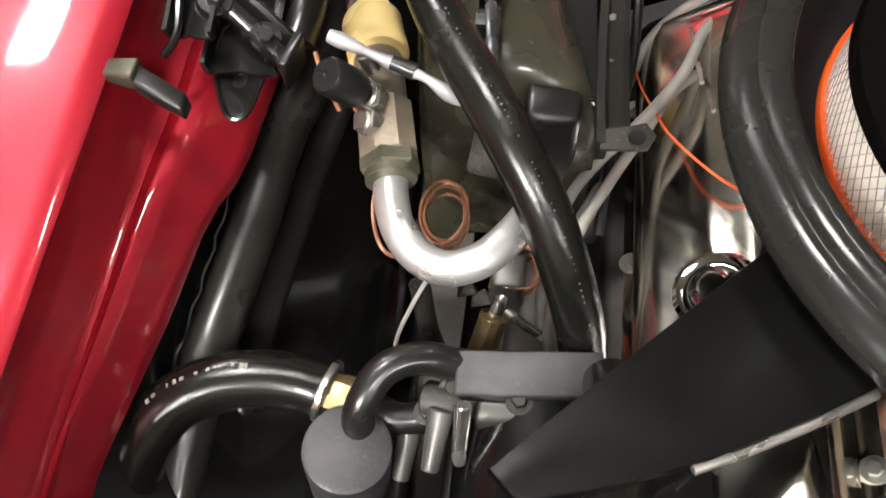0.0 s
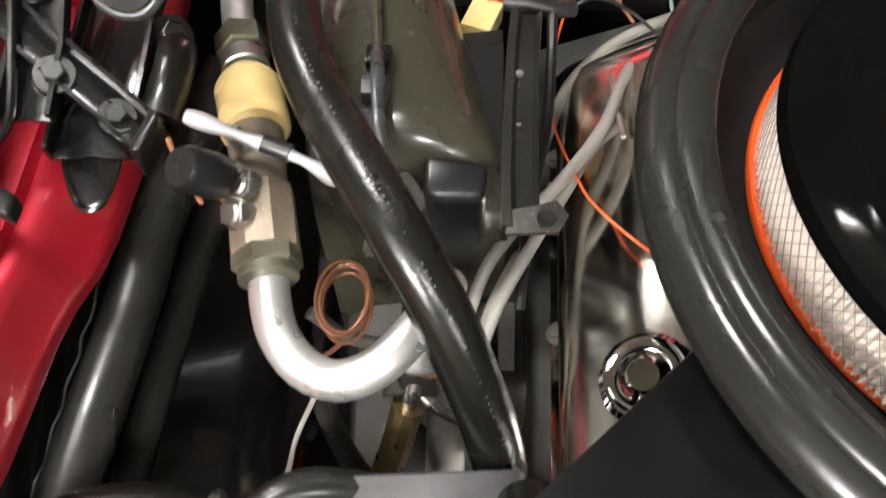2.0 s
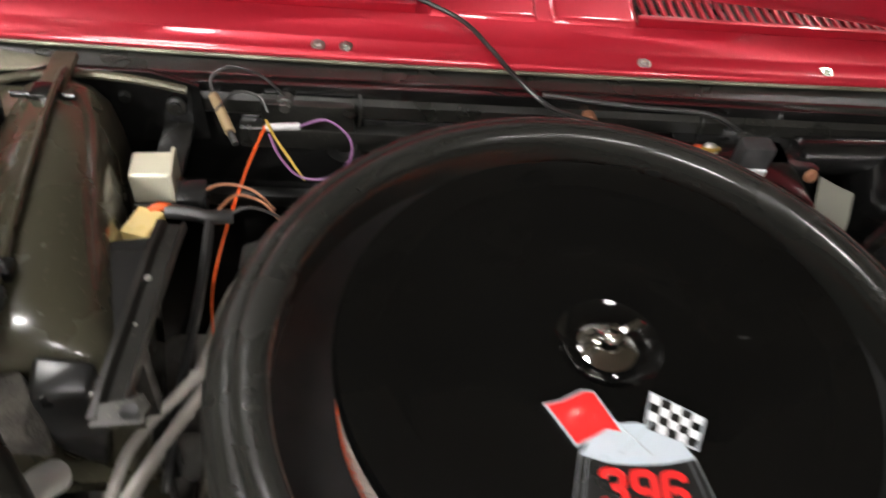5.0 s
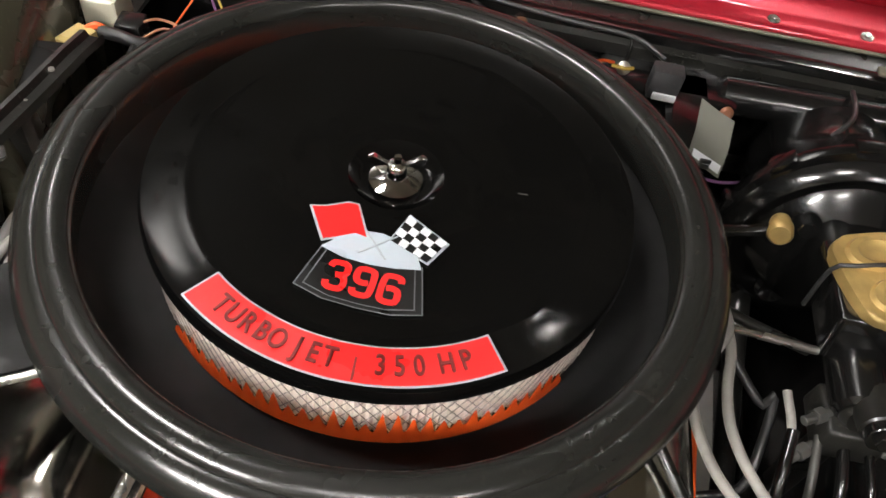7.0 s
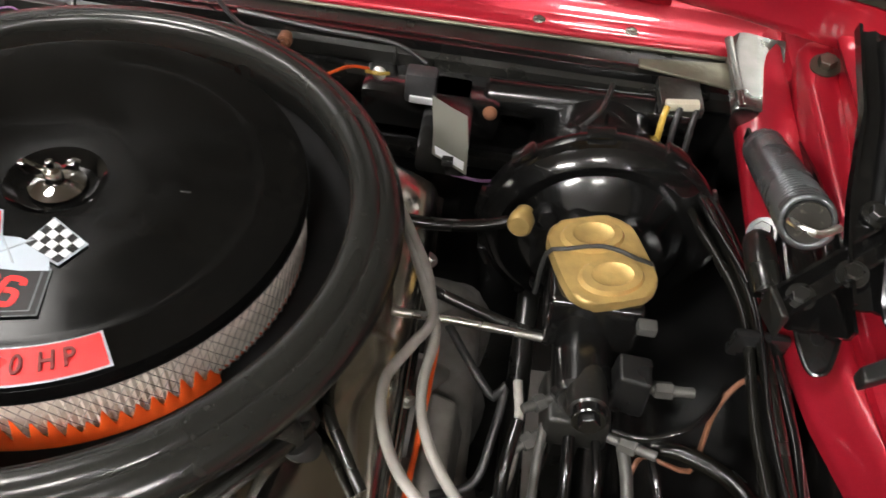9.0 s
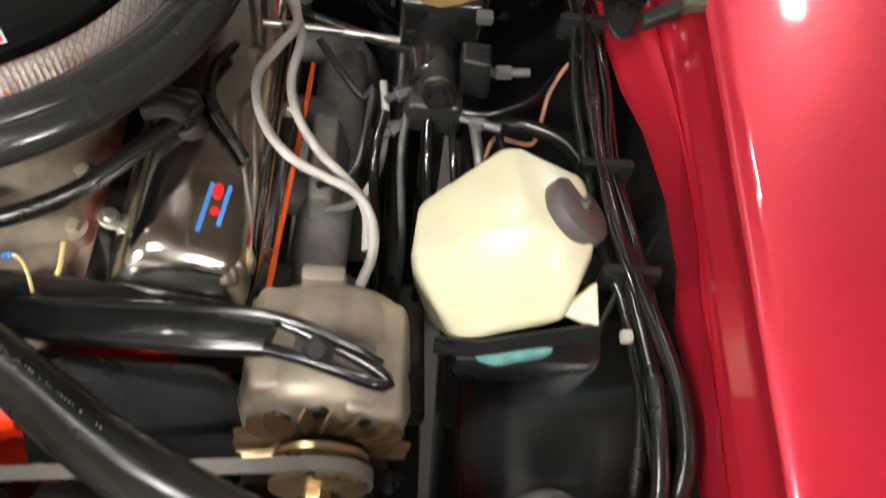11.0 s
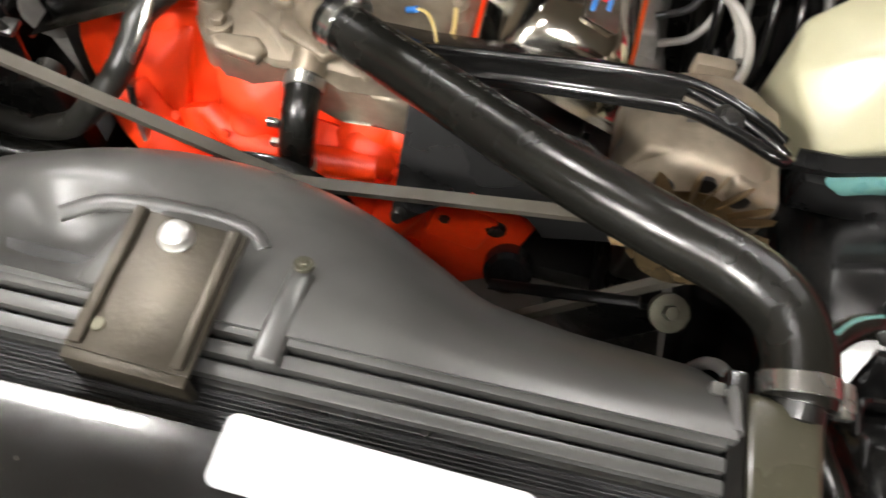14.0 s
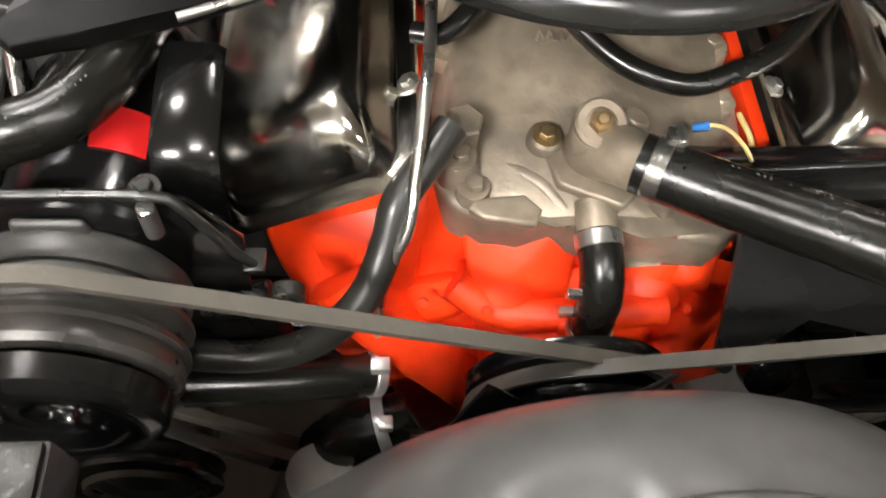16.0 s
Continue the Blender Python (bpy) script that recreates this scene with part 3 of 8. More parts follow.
# metal corner gussets by the wings
for side in (-1, 1):
    x0 = side * 0.632
    tops = ((-0.055, -0.004), (-0.050, 0.003), (-0.040, 0.004), (-0.01, 0.0), (0.02, 0.0), (0.042, 0.004), (0.048, 0.0))
    bare = BARE if side < 0 else FOIL
    part("gusset_face", loft([[(x0 + side * a, 0.322, 0.800), (x0 + side * a, 0.320, 0.860), (x0 + side * a, 0.3225, 0.866 + b)] for a, b in tops], thick=0.003), GLOSS, body, "black front of the corner gusset", 50)
    part("corner_gusset", loft([[(x0 + side * a, 0.3235, 0.8675 + b), (x0 + side * a, 0.326, 0.8695 + b), (x0 + side * a, 0.345, 0.872 + b), (x0 + side * a, 0.40, 0.879 + b), (x0 + side * (a + 0.012), 0.445, 0.888 + b)] for a, b in tops], thick=0.003), bare, body, "dull worn metal corner gusset" if side < 0 else "bright crumpled metal corner gusset", 50)
    part("gusset_fold", tube([(x0 - side * 0.045, 0.325, 0.871), (x0 - side * 0.048, 0.37, 0.879), (x0 - side * 0.052, 0.43, 0.889)], 0.005, 10), bare, body)
    part("gusset_hole", lathe([(0.012, 0), (0.012, 0.0012), (0.009, 0.0016), (0.008, 0.0006), (0, 0.0004)], Matrix.Translation((x0 - side * 0.004, 0.365, 0.8765)) @ Matrix.Rotation(radians(7), 4, "X"), 20), DIRTY, body)
    part("gusset_box", box((x0 - 0.043, 0.326, 0.72), (x0 + 0.043, 0.372, 0.80), 0.006), GLOSS, body, "black box section below the gusset")
    part("gusset_rail", hull([(x0 - side * 0.04, 0.355, 0.868), (x0 - side * 0.04, 0.40, 0.874), (x0 - side * 0.155, 0.376, 0.868), (x0 - side * 0.155, 0.388, 0.870), (x0 - side * 0.04, 0.355, 0.872), (x0 - side * 0.04, 0.40, 0.878), (x0 - side * 0.155, 0.376, 0.872), (x0 - side * 0.155, 0.388, 0.874)], 0.0015), BARE, body)
    m = hull([(side * 0.70, 0.12, 0.90), (side * 0.63, 0.14, 0.80), (side * 0.70, 0.40, 0.93), (side * 0.645, 0.38, 0.87), (side * 0.635, 0.38, 0.93), (side * 0.64, 0.14, 0.90)], 0.008)
    part("hinge_mount", m, RED, body, "red painted mount for the bonnet hinge", 50)
    bolt(body, (side * 0.655, 0.338, 0.9285), (-side * 0.2, -0.2, 1), 0.0095, BROWNMETAL, True, "hinge_bolt")
# open bonnet, hinged at the cowl
hood = place_empty("bonnet", (0, 0.52, 1.0), "red car bonnet standing open above the engine bay, dark underside", "bonnet")
def bonnet_row(x, back, up):
    """One point of the bonnet: its rear edge bows back in the middle, and it stands almost upright."""
    a = radians(80)
    return (x, 0.482 - 0.27 * x * x - back * math.sin(a) + up * math.cos(a), 0.945 + back * math.cos(a) + up * math.sin(a))


XB = [-0.76 + 0.095 * i for i in range(17)]
part("panel", loft([[bonnet_row(x, -0.010, -0.004), bonnet_row(x, -0.012, 0.004), bonnet_row(x, -0.012, 0.3), bonnet_row(x, -0.012, 0.8), bonnet_row(x, -0.012, 1.25)] for x in XB], thick=0.004), RED, hood, "metallic red outer panel")
part("rear_edge", loft([[bonnet_row(x, -0.010, -0.004), bonnet_row(x, -0.004, -0.008), bonnet_row(x, 0.004, -0.005), bonnet_row(x, 0.006, 0.004), bonnet_row(x, 0.006, 0.036), bonnet_row(x, 0.012, 0.045)] for x in XB], thick=0.002), RED, hood, "folded red rear edge", 60)
part("inner_frame", loft([[bonnet_row(x * 0.97, 0.010, 0.046), bonnet_row(x * 0.97, 0.012, 0.3), bonnet_row(x * 0.97, 0.012, 0.8), bonnet_row(x * 0.97, 0.010, 1.23)] for x in XB], thick=0.004), HOODIN, hood, "dark glossy inner frame")

part("crossmember", box((-0.44, -0.12, 0.12), (0.44, 0.12, 0.168), 0.01), SATIN, body, "black crossmember under the engine")
for side in (-1, 1):
    tyre = part("tyre", lathe([(0.16, -0.09), (0.21, -0.10), (0.30, -0.095), (0.325, -0.07), (0.33, 0.0), (0.325, 0.07), (0.30, 0.095), (0.21, 0.10), (0.16, 0.09)], Matrix.Translation((side * 0.76, -0.25, 0.33)) @ Matrix.Rotation(radians(90), 4, "Y"), 48), RUBBER, body, "black front tyre")
# core support across the front
sup = [[(x, -0.654 - 0.09 * max(0, x - 0.18), 0.885), (x, -0.655 - 0.09 * max(0, x - 0.18), 0.917), (x, -0.659 - 0.09 * max(0, x - 0.18), 0.9235), (x, -0.670 - 0.08 * max(0, x - 0.18), 0.925), (x, -0.72, 0.922), (x, -0.732, 0.919), (x, -0.737, 0.905), (x, -0.742, 0.86), (x, -0.80, 0.85)] for x in [-0.62 + 0.04 * i for i in range(32)]]
part("core_support", loft(sup, thick=0.003), SUPPORT, body, "glossy black radiator support panel, dusty and scratched, with painted yellowish glare", 50)
part("core_support_front", box((-0.60, -0.79, 0.3), (0.60, -0.76, 0.86), 0.004), SATIN, body)
for x in (0.335, 0.375, -0.10, -0.06):
    part("hole_rim", lathe([(0.0125, 0.0), (0.0125, 0.0014), (0.0105, 0.0018), (0.0098, 0.0006), (0.0098, 0.0)], Matrix.Translation((x, -0.694, 0.9245)), 28), BARE, body, "worn rim of a punched hole")
    # solid black disc; the hole's shade is only coloured on
    part("support_hole_shade", lathe([(0.0099, 0.0), (0.0099, 0.0009), (0, 0.0009)], Matrix.Translation((x, -0.694, 0.9245)), 28), DECALHOLEBLACK, body, "black disc painted as the shade in a round punched hole")
# ---- engine ----
# block and water pump
block = place_empty("engine_block", (-0.03, -0.1, 0.3), "orange painted engine block and timing cover, shiny and lumpy casting", "engine")
part("block_casting", box((-0.20, -0.26, 0.28), (0.17, 0.30, 0.66), 0.02), ORANGE, block)
part("front_cover", hull([(-0.252, -0.262, 0.722), (-0.135, -0.262, 0.776), (0.11, -0.285, 0.765), (0.128, -0.29, 0.70), (-0.252, -0.275, 0.70), (-0.21, -0.318, 0.62), (0.125, -0.318, 0.61), (-0.20, -0.30, 0.50), (0.12, -0.30, 0.50), (-0.2, -0.2, 0.5), (0.1, -0.2, 0.5), (-0.23, -0.2, 0.7), (0.11, -0.2, 0.76)], 0.006), ORANGE, block)
pump = part("water_pump", rod((0.0, -0.30, 0.62), (0.0, -0.385, 0.62), 0.085, 0.066, 28), ORANGE, block, "orange cast water pump housing", 50)
for p, q, r, r2 in (((-0.055, -0.290, 0.690), (-0.06, -0.332, 0.672), 0.040, 0.030), ((0.055, -0.295, 0.685), (0.06, -0.334, 0.67), 0.038, 0.03),
                    ((-0.115, -0.29, 0.665), (-0.105, -0.322, 0.645), 0.034, 0.024), ((-0.16, -0.27, 0.70), (-0.167, -0.308, 0.675), 0.024, 0.015), ((0.085, -0.28, 0.72), (0.09, -0.322, 0.702), 0.026, 0.017)):
    part("pump_boss", rod(p, q, r, r2, 28, 0.006), ORANGE, block, "", 60)
# sloping facets of the cover casting
for pts in ([(-0.235, -0.268, 0.712), (-0.12, -0.272, 0.760), (-0.13, -0.322, 0.655), (-0.19, -0.312, 0.64), (-0.16, -0.30, 0.72)],
            [(-0.10, -0.28, 0.755), (0.0, -0.284, 0.752), (-0.01, -0.338, 0.685), (-0.085, -0.334, 0.69), (-0.05, -0.318, 0.73)],
            [(0.02, -0.285, 0.752), (0.115, -0.288, 0.745), (0.115, -0.322, 0.68), (0.035, -0.338, 0.682), (0.07, -0.318, 0.722)]):
    part("casting_facet", hull(pts + [(x, y + 0.05, z - 0.02) for x, y, z in pts], 0.005), ORANGE, block, "", 60)
for pts, r in (([(-0.10, -0.318, 0.70), (-0.065, -0.335, 0.685), (-0.02, -0.342, 0.69), (0.02, -0.342, 0.692), (0.07, -0.336, 0.69)], 0.014),
               ([(-0.19, -0.302, 0.685), (-0.155, -0.325, 0.65), (-0.10, -0.345, 0.60), (-0.06, -0.36, 0.56)], 0.030), ([(0.115, -0.312, 0.68), (0.10, -0.335, 0.64), (0.07, -0.35, 0.60)], 0.024)):
    part("pump_passage", tube(pts, r, 16), ORANGE, block, "", 60)
for lo, hi in (((-0.02, -0.360, 0.660), (0.025, -0.33, 0.700)),):
    part("pump_lug", box(lo, hi, 0.007, None, 3), ORANGE, block, "", 60)
for x, y, z in ((-0.125, -0.338, 0.702), (-0.075, -0.345, 0.70), (0.04, -0.352, 0.69), (0.09, -0.338, 0.688), (-0.185, -0.314, 0.672), (0.115, -0.322, 0.655), (-0.11, -0.352, 0.612)):
    bolt(block, (x, y + 0.004, z), (0, -0.8, 0.5), 0.0048, ORANGE, False)
part("timing_cover", hull([(-0.160, -0.340, 0.655), (-0.148, -0.352, 0.53), (-0.115, -0.352, 0.40), (-0.02, -0.352, 0.40), (-0.03, -0.350, 0.62), (-0.16, -0.28, 0.655), (-0.11, -0.28, 0.36), (0.0, -0.28, 0.38), (-0.02, -0.28, 0.63)], 0.010), ORANGE, block, "", 60)
# right-hand orange bracket with dark openings
def facing(pts, depth, y, name, mat, label="", bevel=0.003):
    """A plate that faces forwards, cut from an outline in x and z."""
    return part(name, prism(pts, depth, Matrix.Translation((0, y, 0)) @ Matrix.Rotation(radians(90), 4, "X"), bevel, 2), mat, block, label, 50)


facing([(-0.02, 0.66), (0.047, 0.66), (0.092, 0.66), (0.132, 0.68), (0.19, 0.66), (0.235, 0.60), (0.210, 0.48), (0.120, 0.40), (0.0, 0.40)], 0.03, -0.285, "side_bracket", ORANGE, "orange cast bracket beside the pump")
for pts in ([(0.070, -0.317, 0.60), (0.132, -0.317, 0.645), (0.115, -0.328, 0.57), (0.085, -0.325, 0.53)], [(0.134, -0.317, 0.645), (0.20, -0.317, 0.605), (0.18, -0.326, 0.55), (0.120, -0.328, 0.57)], [(0.03, -0.317, 0.53), (0.085, -0.325, 0.52), (0.115, -0.326, 0.53), (0.13, -0.317, 0.44), (0.045, -0.317, 0.42)]):
    part("bracket_facet", hull(pts + [(x, y + 0.02, z - 0.004) for x, y, z in pts], 0.004), ORANGE, block, "", 60)
facing([(0.093, 0.535), (0.106, 0.540), (0.122, 0.515), (0.150, 0.43), (0.145, 0.37), (0.05, 0.37), (0.075, 0.45)], 0.008, -0.332, "dark_gusset", SATIN, "black triangular gusset")
part("mount_boss", lathe([(0, 0.022), (0.006, 0.022), (0.008, 0.018), (0.015, 0.018), (0.017, 0.022), (0.022, 0.022), (0.027, 0.017), (0.028, 0.0), (0, 0)], frame_to((0.219, -0.332, 0.548), (0.219, -0.42, 0.60)), 32), GLOSS, block, "round glossy black boss")
for x, z in ((0.196, 0.595), (0.140, 0.60)):
    bolt(block, (x, -0.318, z), (0, -1, 0.3), 0.0065, SATIN)
PM = Matrix.Translation((0, -0.372, 0.715)) @ Matrix.Rotation(radians(56.2), 4, "X")
part("black_plate", prism([(0.097, 0.098), (0.25, 0.085), (0.30, 0.050), (0.30, 0.0), (0.235, -0.012), (0.219, 0.004), (0.165, 0.018), (0.139, -0.004), (0.110, -0.026), (0.097, -0.022)], 0.005, PM, 0.001), PLASTIC, block, "flat dark plate beside the pump")
part("plate_stud", rod(PM @ Vector((0.104, -0.020, 0.004)), PM @ Vector((0.104, -0.020, 0.014)), 0.0075, 0.006, 16), SATIN, block)
part("sump", box((-0.16, -0.28, 0.16), (0.12, 0.3, 0.29), 0.02), SATIN, block)
part("engine_mount", box((-0.40, -0.05, 0.27), (0.40, 0.05, 0.33), 0.01), SATIN, block)
for side in (-1, 1):
    cx = -0.02 + side * 0.215
    part("cylinder_head", hull([(cx - 0.07, -0.235, 0.55), (cx + 0.07, -0.235, 0.55), (cx - 0.07, 0.30, 0.55), (cx + 0.07, 0.30, 0.55), (cx - side * 0.085, -0.235, 0.772), (cx - side * 0.085, 0.30, 0.772), (cx + side * 0.065, -0.235, 0.70), (cx + side * 0.065, 0.30, 0.70)], 0.006), IRON, block, "dark cylinder head")
    # orange edge that shows beside the covers
    x = -0.128 if side < 0 else 0.139
    part("head_edge", box((x - 0.006, -0.255, 0.74), (x + 0.006, 0.25, 0.783), 0.003), ORANGE, block)
for k in range(4):
    y = -0.17 + 0.12 * k
    for side in (-1, 1):
        part("exhaust_port", tube([(-0.02 + side * 0.27, y, 0.64), (-0.02 + side * 0.33, y + 0.01, 0.62), (-0.02 + side * 0.36, y + 0.03, 0.56), (-0.02 + side * 0.36, y + 0.05, 0.45)], 0.024, 14), MANIFOLD, block, "grey cast exhaust manifold pipe")
for side in (-1, 1):
    part("exhaust_log", tube([(-0.02 + side * 0.325, -0.20, 0.635), (-0.02 + side * 0.335, 0.0, 0.62), (-0.02 + side * 0.335, 0.22, 0.60)], 0.032, 16), MANIFOLD, block, "grey cast exhaust manifold")

# intake manifold
mani = place_empty("intake_manifold", (0.005, -0.05, 0.72), "bare cast aluminium intake manifold with bolted flanges", "intake manifold")
out = [(-0.118, -0.205), (-0.122, -0.262), (-0.105, -0.288), (-0.082, -0.302), (-0.055, -0.307), (-0.03, -0.300), (0.0, -0.312), (0.035, -0.310), (0.06, -0.316), (0.092, -0.320), (0.112, -0.306), (0.128, -0.27), (0.132, -0.18), (0.132, 0.24), (-0.118, 0.24)]
part("base_flange", prism(out, 0.045, Matrix.Translation((0, 0, 0.725)), 0.008, 3), CASTING, mani, "", 50)
top = bmesh.new()
add_loft(top, [[(x0, y, z0), (x0 + 0.012, y, z1), (xc - 0.02, y, zc), (xc + 0.02, y, zc), (x1 - 0.012, y, z1), (x1, y, z0)] for y, x0, x1, z0, z1, xc, zc in
               ((-0.300, -0.06, 0.07, 0.765, 0.768, 0.0, 0.772), (-0.27, -0.10, 0.11, 0.765, 0.780, 0.0, 0.79), (-0.21, -0.108, 0.12, 0.766, 0.79, 0.0, 0.802), (-0.12, -0.11, 0.124, 0.766, 0.808, 0.005, 0.832), (0.0, -0.11, 0.124, 0.766, 0.81, 0.005, 0.846), (0.24, -0.11, 0.124, 0.766, 0.80, 0.005, 0.83))])
part("plenum", top, CASTING, mani, "", 60)
for side in (-1, 1):
    for k in range(1, 4):
        y = -0.19 + 0.11 * k
        part("runner", tube([(0.005 + side * 0.125, y, 0.765), (0.005 + side * 0.09, y + 0.004, 0.792), (0.005 + side * 0.045, -0.02 + (y + 0.02) * 0.55, 0.822)], lambda s: 0.026 - 0.004 * s, 14, flat=0.8), CASTING, mani, "cast intake runner", 60)
part("carburettor_pad", box((-0.075, -0.09, 0.80), (0.085, 0.10, 0.868), 0.01), CASTING, mani)
for x, y, z in ((-0.09, -0.279, 0.768), (-0.098, -0.243, 0.772), (0.105, -0.285, 0.768), (0.112, -0.20, 0.772), (-0.104, -0.15, 0.772), (0.116, -0.09, 0.772)):
    boss = rod((x, y, z - 0.012), (x, y, z + 0.012), 0.0145, 0.0125, 20)
    part("bolt_boss", boss, CASTING, mani)
    bolt(mani, (x, y, z + 0.011), (0, 0, 1), 0.0075, CASTING)
part("hex_plug", add_hex(bmesh.new(), (-0.098, -0.243, 0.782), (-0.098, -0.246, 0.815), 0.0145, bevel=0.0015), CASTING, mani, "tall hexagonal plug")
part("raised_pad", prism([(-0.088, -0.288), (-0.052, -0.284), (-0.04, -0.297), (-0.046, -0.311), (-0.084, -0.305), (-0.094, -0.296)], 0.010, Matrix.Translation((0, 0, 0.768)), 0.004, 3), CASTING, mani, "", 60)
for pts, r in (
               ([(-0.02, -0.29, 0.774), (-0.045, -0.268, 0.784), (-0.085, -0.252, 0.780)], 0.010), ([(0.045, -0.295, 0.773), (0.075, -0.268, 0.783), (0.115, -0.24, 0.776)], 0.011)):
    part("cast_ridge", tube([(x, y, z - 0.0055) for x, y, z in pts], r, 14, flat=0.75), CASTING, mani, "", 60)
for at in ((0.112, -0.150, 0.786), (0.095, -0.262, 0.776), (-0.100, -0.262, 0.784)):
    part("bolt_boss", rod((at[0], at[1], at[2] - 0.02), (at[0], at[1], at[2] + 0.010), 0.0165, 0.0135, 24, 0.003), CASTING, mani, "", 60)
    bolt(mani, (at[0], at[1], at[2] + 0.009), (0, 0, 1), 0.0072, CASTING)
# casting mark and number stubs
for k in range(4):
    part("cast_mark", tube([(-0.040 + 0.008 * k, -0.172, 0.819), (-0.037 + 0.008 * k, -0.166, 0.822), (-0.034 + 0.008 * k, -0.173, 0.820)], 0.0016, 6, 0.003), CASTING, mani)

# thermostat housing
therm = place_empty("thermostat_housing", (0.0, -0.262, 0.79), "cast aluminium thermostat housing with a brass sender", "thermostat housing")
part("flange", hull([(-0.04, -0.248, 0.783), (-0.022, -0.225, 0.783), (0.035, -0.235, 0.783), (0.05, -0.27, 0.783), (0.015, -0.305, 0.783), (-0.03, -0.285, 0.783), (-0.04, -0.248, 0.793), (-0.022, -0.225, 0.793), (0.035, -0.235, 0.793), (0.05, -0.27, 0.793), (0.015, -0.305, 0.793), (-0.03, -0.285, 0.793)], 0.003), CASTING, therm)
part("neck", tube([(0.0, -0.255, 0.785), (0.002, -0.262, 0.804), (0.014, -0.280, 0.818), (0.024, -0.291, 0.824), (0.040, -0.302, 0.827)], lambda s: 0.025 - 0.0055 * s, 24), CASTING, therm, "", 60)
part("sender_pillar", rod((-0.002, -0.257, 0.79), (-0.005, -0.259, 0.828), 0.021, 0.019, 28), CASTING, therm, "", 60)
bm = lathe([(0.0185, 0), (0.0185, 0.007), (0.0165, 0.009), (0.011, 0.009), (0.0105, 0.006), (0, 0.006)], frame_to((-0.005, -0.259, 0.826), (-0.007, -0.278, 0.874)), 32)
part("sender_seat", bm, CASTING, therm)
bm = add_hex(bmesh.new(), (-0.005, -0.260, 0.829), (-0.0055, -0.263, 0.838), 0.0088)
add_rod(bm, (-0.0055, -0.263, 0.837), (-0.006, -0.2655, 0.843), 0.0042, n=14)
part("sender", bm, ZINC, therm, "brass temperature sender")
part("ear", rod((-0.036, -0.246, 0.780), (-0.036, -0.247, 0.800), 0.0150, 0.0135, 24, 0.003), CASTING, therm, "", 60)
bolt(therm, (-0.036, -0.247, 0.799), (0, -0.1, 1), 0.0065, ZINC)
bolt(therm, (0.030, -0.244, 0.795), (0, -0.1, 1), 0.0075, STEEL)
bm = rod((0.018, -0.250, 0.80), (0.026, -0.246, 0.822), 0.013, 0.011, 20)
part("outlet_boss", bm, CASTING, therm)
part("bypass_outlet", tube([(-0.001, -0.29, 0.776), (0.0, -0.304, 0.772), (0.0, -0.318, 0.768)], 0.0155, 20), CASTING, therm)
# small bypass hose
byp = place_empty("bypass_hose", (0.0, -0.345, 0.70), "short black bypass hose held by two clips", "hose")
part("hose", tube([(0.0, -0.312, 0.769), (0.002, -0.336, 0.762), (0.003, -0.352, 0.744), (0.002, -0.36, 0.72), (0.001, -0.364, 0.702)], 0.0165, 20), HOSE, byp)
for p, q in (((0.0, -0.313, 0.770), (0.001, -0.324, 0.767)), ((0.002, -0.3615, 0.712), (0.0015, -0.363, 0.703))):
    part("hose_clip", rod(p, q, 0.0178, n=28, bevel=0.0004), STEEL, byp, "steel hose clip")
for z in (0.752, 0.722):
    part("clip_tail", box((-0.024, -0.357, z - 0.004), (-0.013, -0.351, z + 0.004), 0.001), STEEL, byp)

# upper radiator hose
UH = [(0.019, -0.289, 0.824), (0.070, -0.319, 0.831), (0.14, -0.368, 0.852), (0.217, -0.424, 0.878), (0.285, -0.462, 0.892), (0.337, -0.485, 0.898), (0.364, -0.507, 0.901), (0.375, -0.533, 0.901), (0.377, -0.556, 0.897), (0.377, -0.563, 0.895)]
uh = place_empty("radiator_hose", (0.377, -0.57, 0.88), "thick black rubber upper radiator hose with steel clips", "hose")
part("hose", tube(UH, 0.0215, 28, 0.0018, ridge=0.00016), HOSE, uh, "", 60)
print_or_glint_on(uh, UH[1:4], (0.1, 0.35, 1), 0.0215, (0.0007, 0.0018))
part("hose_clip", rod((0.026, -0.2932, 0.825), (0.036, -0.299, 0.8264), 0.0230, n=36, bevel=0.0005), STEEL, uh, "slotted steel hose clip")
bm = box((0.033, -0.290, 0.843), (0.046, -0.278, 0.851), 0.002)
add_rod(bm, (0.041, -0.276, 0.848), (0.041, -0.292, 0.848), 0.0040, n=12)
part("clip_screw", bm, STEEL, uh)
part("hose_clip", rod((0.3765, -0.548, 0.8985), (0.377, -0.560, 0.896), 0.0232, n=36, bevel=0.0005), STEEL, uh, "wide bright hose clip")
bm = box((0.398, -0.562, 0.886), (0.410, -0.548, 0.898), 0.002)
add_rod(bm, (0.404, -0.545, 0.896), (0.404, -0.566, 0.893), 0.0055, n=12)
part("clip_screw", bm, STEEL, uh)


